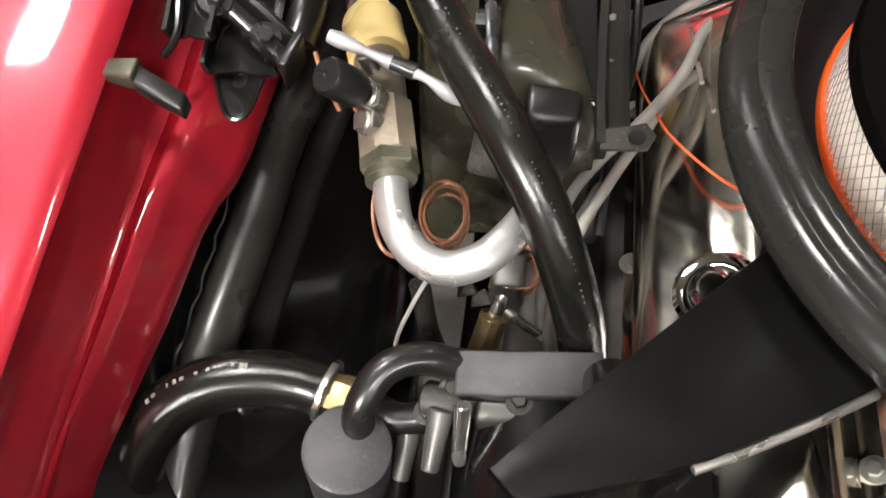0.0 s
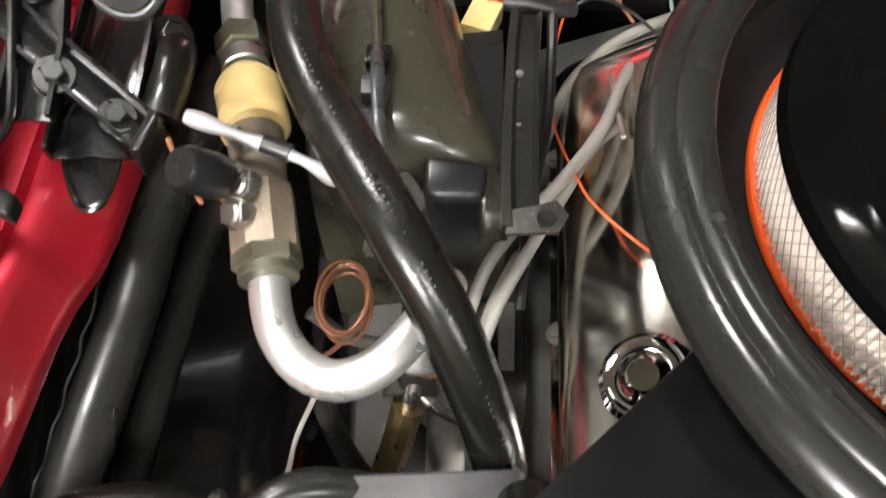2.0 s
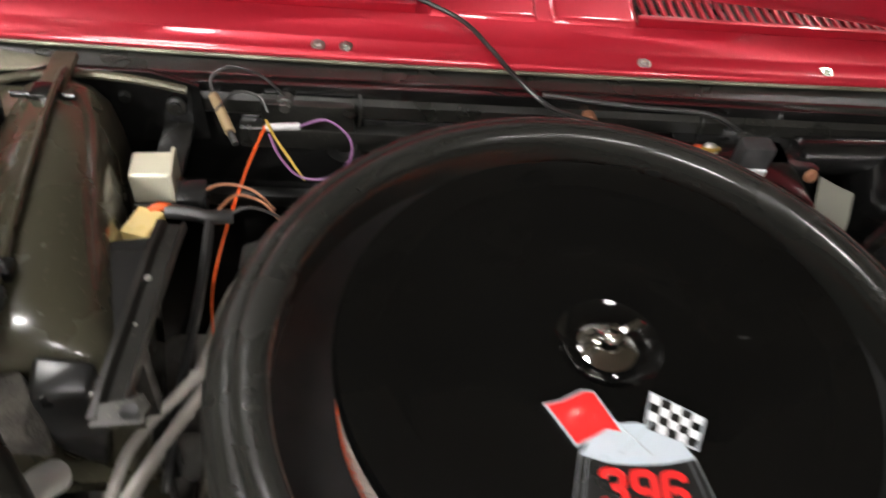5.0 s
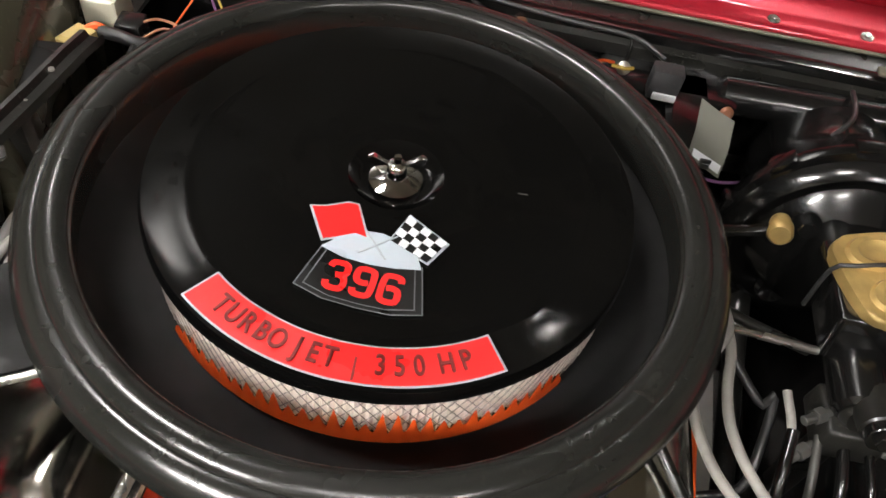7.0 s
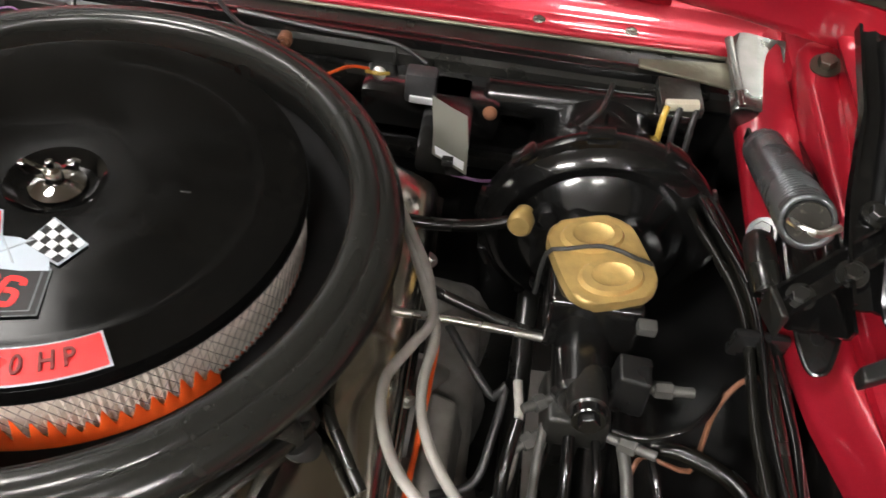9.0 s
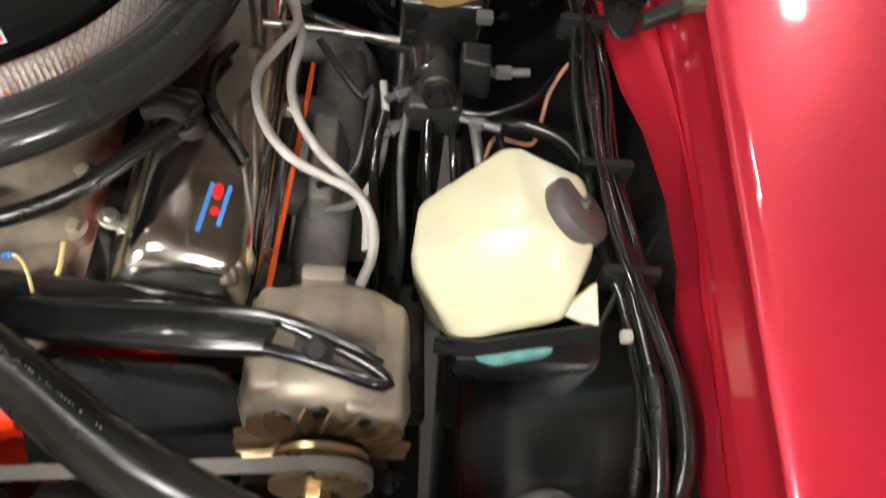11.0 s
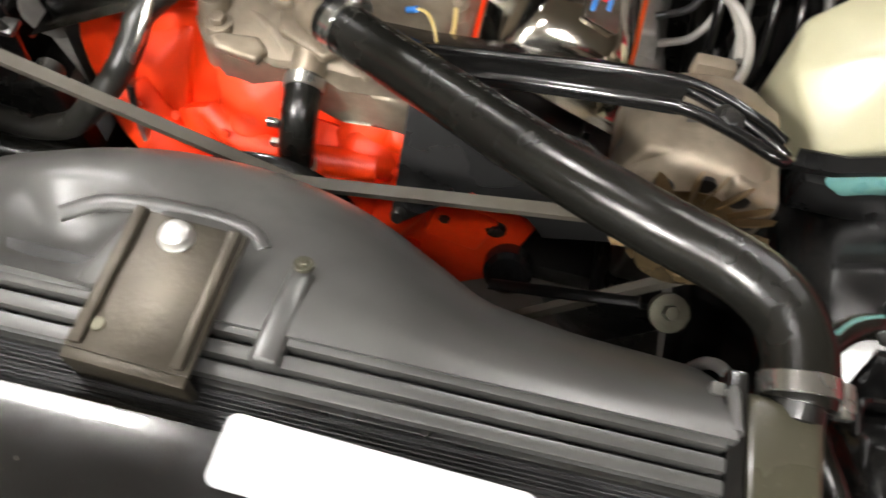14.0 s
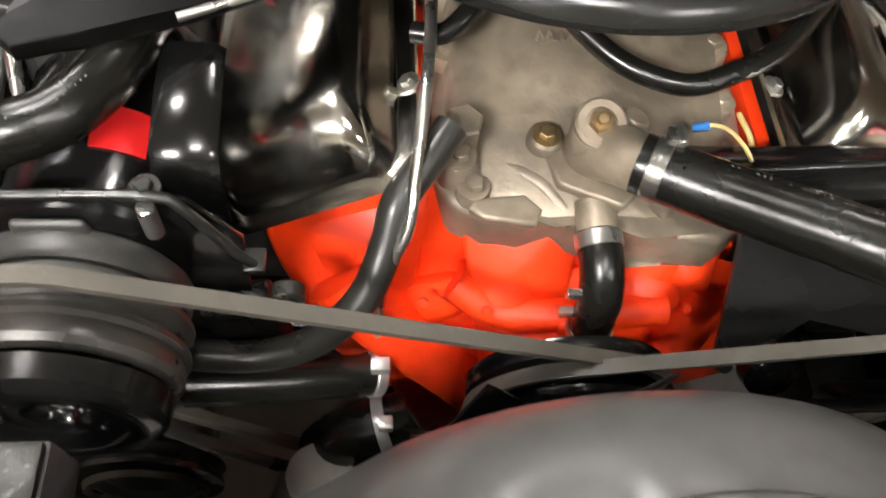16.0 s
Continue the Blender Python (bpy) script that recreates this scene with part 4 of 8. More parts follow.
# valve covers
def valve_cover(side):
    flip = Matrix.Diagonal((side, 1, 1, 1))
    px = 0.012 if side > 0 else 0.002
    e = place_empty("valve_cover", (px + side * 0.20, -0.02, 0.74), "polished chrome valve cover on the cylinder head", "valve cover", "valve covers")
    iu, ol = (Vector((0.137, 0.797)), Vector((0.260, 0.745))) if side > 0 else (Vector((0.140, 0.794)), Vector((0.280, 0.716)))
    u = (ol - iu).normalized()
    n = Vector((-u.y, u.x))
    w = (ol - iu).length
    prof = [(-0.010, 0.0), (-0.010, 0.004), (0.001, 0.005), (0.004, 0.010), (0.007, 0.036), (0.011, 0.050), (0.018, 0.059), (0.028, 0.0632), (0.060, 0.0655), (w - 0.044, 0.0648), (w - 0.028, 0.0622), (w - 0.018, 0.056), (w - 0.012, 0.045), (w - 0.008, 0.014), (w - 0.004, 0.006), (w + 0.008, 0.004), (w + 0.008, 0.0)]
    rows = []
    ys = [-0.258, -0.2575, -0.249, -0.2475, -0.2468, -0.2455, -0.243, -0.239, -0.233, -0.226, -0.217, -0.208, -0.1985, -0.10, 0.05, 0.19, 0.205, 0.218, 0.230, 0.240, 0.246, 0.2475, 0.255, 0.262]
    for y in ys:
        d = min(y + 0.2475, 0.246 - y)
        near = min(1.0, max(0.0, 1 - d / 0.050))
        h = 0.07 if d <= 0 else max(0.08, (1 - near ** 2.1) ** 0.5)
        s = 1.0 if d <= 0 else 0.96 - 0.14 * near ** 5
        row = []
        for a, b in prof:
            a2 = w / 2 + (a - w / 2) * (1.0 if b < 0.0045 else s)
            p = iu + u * a2 + n * (b if b < 0.0045 else max(0.0045, b * h))
            row.append((px + side * p.x, y + ((-0.026 if side > 0 else -0.034) if y < -0.15 else -0.015), p.y))
        rows.append(row)
    bm = loft(rows)
    part("cover", bm, COVER, e, "", 60)
    for y in (-0.20, -0.02, 0.15):
        for a in (-0.004, w + 0.002):
            p = iu + u * a + n * 0.005
            bolt(e, (px + side * p.x, y, p.y), (side * n.x, 0, n.y), 0.0055, STEEL)
    return e, iu, u, n, px


vcr, iu, u, n, px = valve_cover(1)
m = Matrix(((u.x, 0, n.x, 0), (0, 1, 0, 0), (u.y, 0, n.y, 0), (0, 0, 0, 1)))
p = iu + u * 0.060 + n * 0.0662
mm = Matrix.Translation((px + p.x + 0.010, -0.203, p.y - 0.004)) @ m
part("badge", prism(rounded(0.034, 0.078, 0.004), 0.0012, mm), COVER, vcr, "chrome badge with blue and red marks")
part("badge_bar", prism(rounded(0.0038, 0.050, 0.001), 0.0006, mm @ Matrix.Translation((-0.008, -0.002, 0.0012)) @ Matrix.Rotation(radians(-6), 4, "Z")), DECALBLUE, vcr)
part("badge_bar", prism(rounded(0.0038, 0.042, 0.001), 0.0006, mm @ Matrix.Translation((0.007, 0.004, 0.0012)) @ Matrix.Rotation(radians(-6), 4, "Z")), DECALBLUE, vcr)
part("badge_dot", prism([(0.0048 * math.cos(k * 0.5236), 0.0080 * math.sin(k * 0.5236)) for k in range(12)], 0.0006, mm @ Matrix.Translation((0.0, 0.016, 0.0018))), DECALRED, vcr)
part("badge_dot", prism([(0.004 * math.cos(k * 0.5236), 0.004 * math.sin(k * 0.5236)) for k in range(12)], 0.0006, mm @ Matrix.Translation((0.0, -0.004, 0.0018))), DECALRED, vcr)
# breather valve in the right cover
pcv = place_empty("breather_valve", (0.206, -0.126, 0.82), "dark breather valve and elbow in the chrome cover", "breather valve")
part("grommet", rod((0.208, -0.126, 0.832), (0.205, -0.126, 0.846), 0.017, 0.014), RUBBER, pcv)
part("valve", tube([(0.205, -0.126, 0.838), (0.202, -0.126, 0.858), (0.192, -0.130, 0.868), (0.176, -0.136, 0.868)], 0.0085, 14), DIRTY, pcv)
vcl, iu, u, n, px2 = valve_cover(-1)
oc = place_empty("oil_filler_cap", (-0.235, -0.095, 0.80), "round chrome oil filler cap on the valve cover", "filler cap")
po = iu + u * 0.075 + n * 0.064
part("cap", lathe([(0, 0.016), (0.010, 0.0165), (0.014, 0.013), (0.022, 0.012), (0.027, 0.014), (0.031, 0.011), (0.032, 0.004), (0.029, 0), (0, 0)], frame_to((px2 - po.x, -0.093, po.y), (px2 - po.x - n.x, -0.093, po.y + n.y)), 40), CHROME, oc)

# ---- air cleaner ----
ac = place_empty("air_cleaner", (0, -0.008, 0.868), "round black air cleaner with paper filter and rubber seal", "air cleaner")
C = Matrix.Translation((0, -0.008, 0))
part("base_pan", lathe([(0.0, 0.868), (0.10, 0.868), (0.16, 0.872), (0.196, 0.876), (0.214, 0.886), (0.226, 0.908), (0.229, 0.921), (0.233, 0.921), (0.230, 0.904), (0.217, 0.882), (0.196, 0.872), (0.16, 0.867), (0.10, 0.862), (0.0, 0.862)], C, 96), PAN, ac, "flat black drop base")
part("seal_ring", lathe([(0.224, 0.905), (0.2225, 0.925), (0.2205, 0.937), (0.220, 0.944), (0.2225, 0.9495), (0.229, 0.9525), (0.236, 0.9517), (0.2412, 0.9490), (0.2428, 0.9468), (0.2448, 0.9472), (0.2502, 0.9454), (0.2562, 0.9408), (0.2605, 0.9355), (0.2625, 0.930), (0.2615, 0.926), (0.256, 0.9235), (0.249, 0.920), (0.242, 0.908), (0.234, 0.902), (0.224, 0.905)], Matrix.Translation((-0.002, -0.011, 0)), 128), SEAL, ac, "thick black rubber bonnet seal", 50)
part("seal_joint", box((-0.024, 0.2125, 0.899), (0.018, 0.2165, 0.905), 0.001), ALU, ac, "small bright strip inside the rim")
# pleated paper and its wire mesh
pl = bmesh.new()
NP = 220
rows = []
for z in (0.882, 0.932):
    rows.append([((0.1755 + 0.0035 * (k % 2)) * math.cos(math.pi * k / NP), -0.0 + (0.1755 + 0.0035 * (k % 2)) * math.sin(math.pi * k / NP), z) for k in range(2 * NP)])
add_loft(pl, rows, closed=True)
part("filter_paper", pl, PAPER, ac, "cream pleated filter paper", 20)
wires = bmesh.new()
NW = 132
for sgn in (-1, 1):
    for k in range(NW):
        a0 = 2 * math.pi * k / NW
        pts = []
        for j in range(7):
            a = a0 + sgn * (j / 6) * 0.17
            z = 0.8830 + 0.0490 * j / 6
            pts.append((a, z))
        va = []
        for a, z in pts:
            c, s = math.cos(a), math.sin(a)
            va.append([wires.verts.new((rr * math.cos(a + da), rr * math.sin(a + da), z)) for rr, da in ((0.1802, -0.0017), (0.1809, 0.0), (0.1802, 0.0017))])
        for p, q in zip(va, va[1:]):
            wires.faces.new((p[0], p[1], q[1], q[0]))
            wires.faces.new((p[1], p[2], q[2], q[1]))
part("filter_mesh", wires, MESHW, ac, "diamond wire mesh round the filter")
part("filter_rim", lathe([(0.160, 0.8755), (0.1796, 0.8755), (0.1806, 0.877), (0.1808, 0.8800), (0.1803, 0.8832), (0.1795, 0.8842), (0.160, 0.8842)], Matrix.Translation((-0.0022, 0.0062, 0)), 96), ORING, ac, "orange rubber filter rim")
# dried orange sealant that runs up the pleats at the front
rng = random.Random(11)
strip, high = [], [rng.uniform(0.45, 1.0) for _ in range(40)]
for k in range(190):
    a = radians(226 + 0.52 * k)
    tooth, u = divmod(k / 6.3, 1.0)
    peak = (1 - abs(2 * u - 1)) * high[int(tooth)]
    h = 0.004 + (0.019 + 0.012 * min(1, max(0, (k - 12) / 60))) * peak * min(1, k / 6, (189 - k) / 8)
    strip.append([(r * math.cos(a), r * math.sin(a), z) for r, z in ((0.1832, 0.8775), (0.1836, 0.8825), (0.1830, 0.8835 + h * 0.6), (0.1824, 0.8835 + h))])
part("sealant", loft(strip, thick=0.0006), ORING, ac, "ragged orange sealant on the pleats")
part("filter_rim", lathe([(0.160, 0.929), (0.178, 0.929), (0.1805, 0.931), (0.179, 0.935), (0.160, 0.935)], Matrix(), 96), ORING, ac, "orange rubber filter rim")
lid = part("lid", lathe([(0.0, 0.9405), (0.026, 0.9405), (0.030, 0.9425), (0.036, 0.9475), (0.06, 0.9488), (0.10, 0.9484), (0.142, 0.9472), (0.148, 0.9473), (0.151, 0.9476), (0.154, 0.9473), (0.160, 0.9470), (0.172, 0.9466), (0.1820, 0.9456), (0.1845, 0.9405), (0.1848, 0.9355), (0.182, 0.9355), (0.180, 0.9385), (0.15, 0.942), (0.0, 0.938)], Matrix(), 128), LID, ac, "glossy black lid with a pressed ring", 30)
# wing nut
wn = bmesh.new()
add_lathe(wn, [(0.0205, 0.9415), (0.0205, 0.9425), (0.014, 0.9455), (0.0085, 0.947), (0.0075, 0.957), (0.0055, 0.959), (0.0035, 0.9592), (0.003, 0.965), (0, 0.9655)], Matrix(), 28)
for s in (-1, 1):
    add_prism(wn, [(0.004 * s, 0.948), (0.011 * s, 0.950), (0.0185 * s, 0.957), (0.0215 * s, 0.9645), (0.0175 * s, 0.967), (0.012 * s, 0.961), (0.004 * s, 0.9575)], 0.0045, Matrix.Rotation(radians(12), 4, "Z") @ Matrix.Translation((0, 0.00225, 0)) @ Matrix.Rotation(radians(90), 4, "X"), 0.001)
part("wing_nut", wn, CHROME, ac, "bright chrome wing nut")


# decals on the lid
def decal(name, pts, z, mat, label=""):
    return part(name, prism(pts, 0.0004, Matrix.Translation((0, 0, z))), mat, lid, label)


def arc_band(r0, r1, a0, a1, k=28):
    o = [(r0 * math.cos(radians(a0 + (a1 - a0) * i / k)), r0 * math.sin(radians(a0 + (a1 - a0) * i / k))) for i in range(k + 1)]
    return o + [(r1 * math.cos(radians(a1 - (a1 - a0) * i / k)), r1 * math.sin(radians(a1 - (a1 - a0) * i / k))) for i in range(k + 1)]


def on_lid(r):
    return 0.9476 - max(0, r - 0.154) * 0.05


def band_mesh(r0, r1, a0, a1, lift, k=40):
    bm = bmesh.new()
    rr = [r0 + (r1 - r0) * j / 4 for j in range(5)]
    add_loft(bm, [[(r * math.cos(radians(a0 + (a1 - a0) * i / k)), r * math.sin(radians(a0 + (a1 - a0) * i / k)), on_lid(r) + lift) for r in rr] for i in range(k + 1)])
    return bm


part("name_band", band_mesh(0.1525, 0.1805, 232.6, 304.9, 0.0024), DECALGREY, lid, "silver edge of the red name strip")
part("name_band", band_mesh(0.1540, 0.1792, 233.2, 304.3, 0.0030), DECALRED, lid, "red curved name strip")
NAME = (("T", 240.6), ("U", 244.4), ("R", 248.2), ("B", 252.0), ("O", 255.8), ("J", 260.6), ("E", 264.2), ("T", 267.8), ("3", 278.6), ("5", 282.7), ("0", 286.9), ("H", 292.8), ("P", 297.2))
for ch, a in NAME:
    a, r = radians(a), 0.1668
    letters("letter", ch, 0.0205, Matrix.Translation((r * math.cos(a), r * math.sin(a), on_lid(r) + 0.0040)) @ Matrix.Rotation(a + math.pi / 2, 4, "Z"), LETTERING, lid, 0.0004, 0.0004, 0.72)
decal("divider", arc_band(0.156, 0.178, 273.0, 273.5, 2), 0.9498, LETTERING)
ZB = 0.9492
PLATE = [(-0.0445, -0.1175), (-0.0235, -0.1245), (0.0, -0.1265), (0.022, -0.1265), (0.0435, -0.1215), (0.036, -0.083), (-0.034, -0.080)]


def shrunk(k):
    return [(x * k, -0.1045 + (y + 0.1045) * (k if y < -0.1 else 1.0)) for x, y in PLATE]


for k, (f, mt) in enumerate(((1.0, DECALLINE), (0.975, DECALHOLEBLACK), (0.865, DECALLINE), (0.84, DECALHOLEBLACK))):
    decal("badge_plate", shrunk(f), ZB + 0.00022 * k, mt, "black engine badge with thin silver outlines" if k == 0 else "")
decal("badge_crown", [(-0.0345, -0.0835), (-0.018, -0.089), (0.0, -0.0905), (0.018, -0.0895), (0.0355, -0.086), (0.030, -0.074), (0.018, -0.066), (0.004, -0.062), (-0.010, -0.063), (-0.022, -0.068)], ZB + 0.0010, DECALPALE, "pale blue grey badge field")
decal("badge_flag", [(-0.0525, -0.0495), (-0.041, -0.0465), (-0.0265, -0.0390), (-0.0185, -0.0395), (-0.0040, -0.0700), (-0.014, -0.068), (-0.024, -0.0735), (-0.036, -0.0790)], ZB + 0.0008, DECALGREY)
decal("badge_flag", [(-0.0500, -0.0505), (-0.040, -0.0480), (-0.0258, -0.0408), (-0.0192, -0.0412), (-0.0068, -0.0682), (-0.015, -0.0665), (-0.025, -0.0720), (-0.0352, -0.0768)], ZB + 0.0012, DECALRED, "red flag")
# checkered flag
q0, q1, q2, q3 = Vector((0.0185, -0.0415)), Vector((0.0485, -0.0590)), Vector((0.0380, -0.0790)), Vector((0.0100, -0.0665))
decal("badge_flag", [tuple(q0 + Vector((0, 0.002))), tuple(q1 + Vector((0.002, 0))), tuple(q2 + Vector((0.001, -0.002))), tuple(q3 + Vector((-0.002, -0.001)))], ZB + 0.0008, DECALGREY)
decal("badge_flag", [tuple(q) for q in (q0, q1, q2, q3)], ZB + 0.0012, DECALHOLEBLACK, "black and white checkered flag")
for i in range(5):
    for j in range(4):
        if (i + j) % 2 == 0:
            def at(a, b):
                return tuple(q0.lerp(q1, a).lerp(q3.lerp(q2, a), b))
            decal("flag_check", [at(i / 5, j / 4), at((i + 1) / 5, j / 4), at((i + 1) / 5, (j + 1) / 4), at(i / 5, (j + 1) / 4)], ZB + 0.0016, DECALWHITE)
for p, q in (((-0.010, -0.060), (0.010, -0.084)), ((0.014, -0.062), (-0.009, -0.083))):
    part("flag_staff", rod((p[0], p[1], ZB + 0.0014), (q[0], q[1], ZB + 0.0014), 0.0007, n=6), DECALGREY, lid)
NINE = [(0.05, 0.36), (0.12, 0.12), (0.5, 0.05), (0.86, 0.13), (0.95, 0.5), (0.95, 1.1), (0.86, 1.42), (0.5, 1.5), (0.13, 1.42), (0.05, 1.12), (0.14, 0.82), (0.45, 0.72), (0.72, 0.78)]
UPPER = [(0.05, 1.20), (0.14, 1.43), (0.5, 1.5), (0.86, 1.42), (0.94, 1.15), (0.84, 0.90), (0.40, 0.80)]
LOWER = [(0.62, 0.80), (0.86, 0.70), (0.95, 0.42), (0.86, 0.13), (0.5, 0.05), (0.12, 0.13), (0.04, 0.40)]
for k, strokes in enumerate(((UPPER, LOWER), (NINE,), ([(1 - x, 1.55 - y) for x, y in NINE],))):
    digit = bmesh.new()
    turn = Matrix.Translation((-0.0180 + 0.0183 * k, -0.1050 - 0.0010 * k, ZB + 0.0016)) @ Matrix.Rotation(radians(-3), 4, "Z")
    for layer, stroke in enumerate(strokes):
        line = curve_through([(0.0132 * (x - 0.5), 0.0148 * (y - 0.775), 0.0002 * layer) for x, y in stroke], 0.0008)
        ribbon = []
        for i, p in enumerate(line):
            t = (line[min(i + 1, len(line) - 1)] - line[max(i - 1, 0)]).normalized()
            side = Vector((-t.y, t.x, 0)) * 0.0023
            ribbon.append([turn @ (p - side), turn @ (p + side)])
        add_loft(digit, ribbon)
    part("number", digit, DECALRED, lid, "red number of the engine badge")
decal("lid_tick", [(0.092, 0.004), (0.100, 0.0045), (0.100, 0.0055), (0.092, 0.005)], 0.9486, MARK)
# ---- front: radiator, shroud, belts, alternator ----
rad = place_empty("radiator", (0.09, -0.61, 0.3), "black radiator with a ribbed top channel and side tanks", "radiator")
part("core", box((-0.20, -0.635, 0.35), (0.338, -0.570, 0.893), 0.004), FINS, rad, "finned core")
# ribbed top channel: raised bars with dark grooves between
for k, y in enumerate((-0.6005, -0.6125, -0.6240)):
    part("channel_rib", box((-0.20, y - 0.0042, 0.890), (0.332, y + 0.0042, 0.913 - 0.0022 * k), 0.0022), SHROUD, rad)
part("channel_floor", box((-0.202, -0.632, 0.885), (0.334, -0.595, 0.901), 0.002), SATIN, rad)
for x, s in ((0.372, 1), (-0.232, -1)):
    # both tanks are black; the right one's olive colour stands for its reflection
    tk = part("side_tank", hull([(x - 0.029, -0.572, 0.30), (x + 0.028, -0.572, 0.30), (x - 0.028, -0.652, 0.30), (x + 0.028, -0.652, 0.30), (x - 0.028, -0.560, 0.885), (x + 0.028, -0.560, 0.87), (x - 0.028, -0.655, 0.885), (x + 0.024, -0.650, 0.865), (x - 0.027, -0.566, 0.904), (x + 0.018, -0.566, 0.902), (x - 0.027, -0.632, 0.904), (x + 0.016, -0.632, 0.901)], 0.006), CASE if s > 0 else GLOSS, rad, "dusty black side tank, olive reflection painted in" if s > 0 else "glossy black side tank")
    part("tank_seam", box((x - s * 0.034 - 0.006, -0.662, 0.32), (x - s * 0.034 + 0.006, -0.556, 0.908), 0.003), GLOSS, rad)
for k in range(6):
    part("crimp_tab", box((0.324, -0.652 + 0.016 * k, 0.894), (0.336, -0.644 + 0.016 * k, 0.904), 0.0015), IRON if k % 2 else SATIN, rad)
part("hose_neck", rod((0.377, -0.556, 0.894), (0.377, -0.570, 0.888), 0.0175, n=28), SATIN, rad)
cap = part("filler_neck", rod((-0.270, -0.584, 0.89), (-0.270, -0.584, 0.918), 0.018, n=32), STEEL, rad)
part("filler_cap", lathe([(0.0, 0.936), (0.009, 0.937), (0.012, 0.933), (0.021, 0.932), (0.0245, 0.929), (0.025, 0.918), (0.023, 0.916), (0, 0.916)], Matrix.Translation((-0.270, -0.584, 0)), 40), RELAYCAN, cap, "pale metal pressure cap")
# condenser in front of the core
cond = place_empty("condenser", (0.09, -0.648, 0.3), "dark finned air conditioning condenser before the radiator", "condenser")
part("core_panel", box((-0.18, -0.652, 0.32), (0.335, -0.642, 0.895), 0.002), FINS, cond)
fin = bmesh.new()
for k in range(172):
    x = -0.178 + 0.003 * k
    add_box(fin, (x, -0.6545, 0.80), (x + 0.0008, -0.6515, 0.894))
    add_box(fin, (x, -0.6575, 0.8945), (x + 0.0008, -0.6315, 0.8960))
for k in range(10):
    y = -0.6330 - 0.0026 * k
    add_box(fin, (-0.178, y, 0.8955), (0.336, y + 0.0007, 0.8968))
tagged(part("fin_mesh", fin, CANGREY, cond, "fine mesh of thin fins"), kind="stuff")
for k in range(7):
    part("flow_tube", box((-0.18, -0.6555, 0.886 - 0.013 * k), (0.336, -0.648, 0.890 - 0.013 * k), 0.001), IRON, cond)

# fan shroud
sh = place_empty("fan_shroud", (0.06, -0.54, 0.5), "grey black moulded plastic fan shroud with a raised arch", "fan shroud")


def arch(x):
    """Height and place of the shroud's rear edge."""
    rows = ((-0.26, 0.0), (-0.215, 0.08), (-0.19, 0.22), (-0.165, 0.42), (-0.14, 0.58), (-0.115, 0.68), (-0.095, 0.76), (-0.06, 0.84), (-0.03, 0.88), (0.0, 0.89), (0.03, 0.88), (0.065, 0.82), (0.09, 0.75), (0.12, 0.62), (0.14, 0.49), (0.158, 0.40), (0.175, 0.28), (0.195, 0.17), (0.23, 0.11), (0.26, 0.06), (0.30, 0.04), (0.36, 0.0))
    h = float(np.mean([np.interp(x + d, [a for a, _ in rows], [b for _, b in rows]) for d in (-0.012, -0.004, 0.004, 0.012)]))
    return -0.517 + 0.055 * h, 0.800 + 0.070 * h


rows = []
XS = [-0.212 + 0.0137 * i for i in range(41)]
for x in XS:
    yr, zr = arch(x)
    zf, yf = 0.912, -0.597
    lo = -0.02 if x > 0.27 else 0.0
    dip = 0.030 * math.exp(-((x + 0.065) / 0.040) ** 4)
    row = [(x, yr + 0.004, zr - 0.11), (x, yr + 0.006, zr - 0.035), (x, yr + 0.004, zr - 0.012), (x, yr - 0.004, zr - 0.001)]
    for t in (0.12, 0.25, 0.4, 0.55, 0.7, 0.85, 0.95, 1.0):
        y = yr + (yf - yr) * t
        z = zr + (zf - zr) * (1 - (1 - t) ** 1.7)
        row.append((x, y, z - dip * max(0, math.sin(math.pi * min(1, max(0, (t - 0.38) / 0.6)))) ** 0.6))
    row.append((x, yf - 0.001, zf - 0.008))
    rows.append(row)
part("shroud_skin", loft(rows, thick=-0.003), SHROUD, sh, "", 50)
part("side_lip", tube([(0.336, -0.520, 0.79), (0.336, -0.535, 0.86), (0.336, -0.56, 0.90), (0.336, -0.595, 0.912)], 0.004, 10), SHROUD, sh)
part("side_lip", tube([(-0.212, -0.515, 0.79), (-0.212, -0.53, 0.85), (-0.212, -0.56, 0.893), (-0.212, -0.597, 0.91)], 0.0045, 10), SHROUD, sh)
# post beside the hold-down and the pocket faces
part("moulded_post", hull([(0.078, -0.556, 0.895), (0.094, -0.556, 0.895), (0.074, -0.618, 0.895), (0.092, -0.618, 0.895), (0.080, -0.556, 0.914), (0.092, -0.558, 0.912), (0.074, -0.618, 0.920), (0.090, -0.618, 0.918)], 0.003), SHROUD, sh)
part("pocket_wall", hull([(-0.022, -0.555, 0.88), (-0.014, -0.555, 0.88), (-0.034, -0.598, 0.88), (-0.016, -0.598, 0.88), (-0.022, -0.556, 0.913), (-0.014, -0.556, 0.915), (-0.034, -0.597, 0.913), (-0.016, -0.597, 0.916)], 0.002), SHROUD, sh)
part("moulded_ridge", tube([(-0.067, -0.551, 0.897), (-0.041, -0.537, 0.899), (0.009, -0.531, 0.897), (0.044, -0.535, 0.898), (0.058, -0.548, 0.902)], 0.006, 12, flat=0.6), SHROUD, sh, "", 60)
bolt(sh, (0.086, -0.556, 0.914), (0, 0.3, 1), 0.0035, BARE)
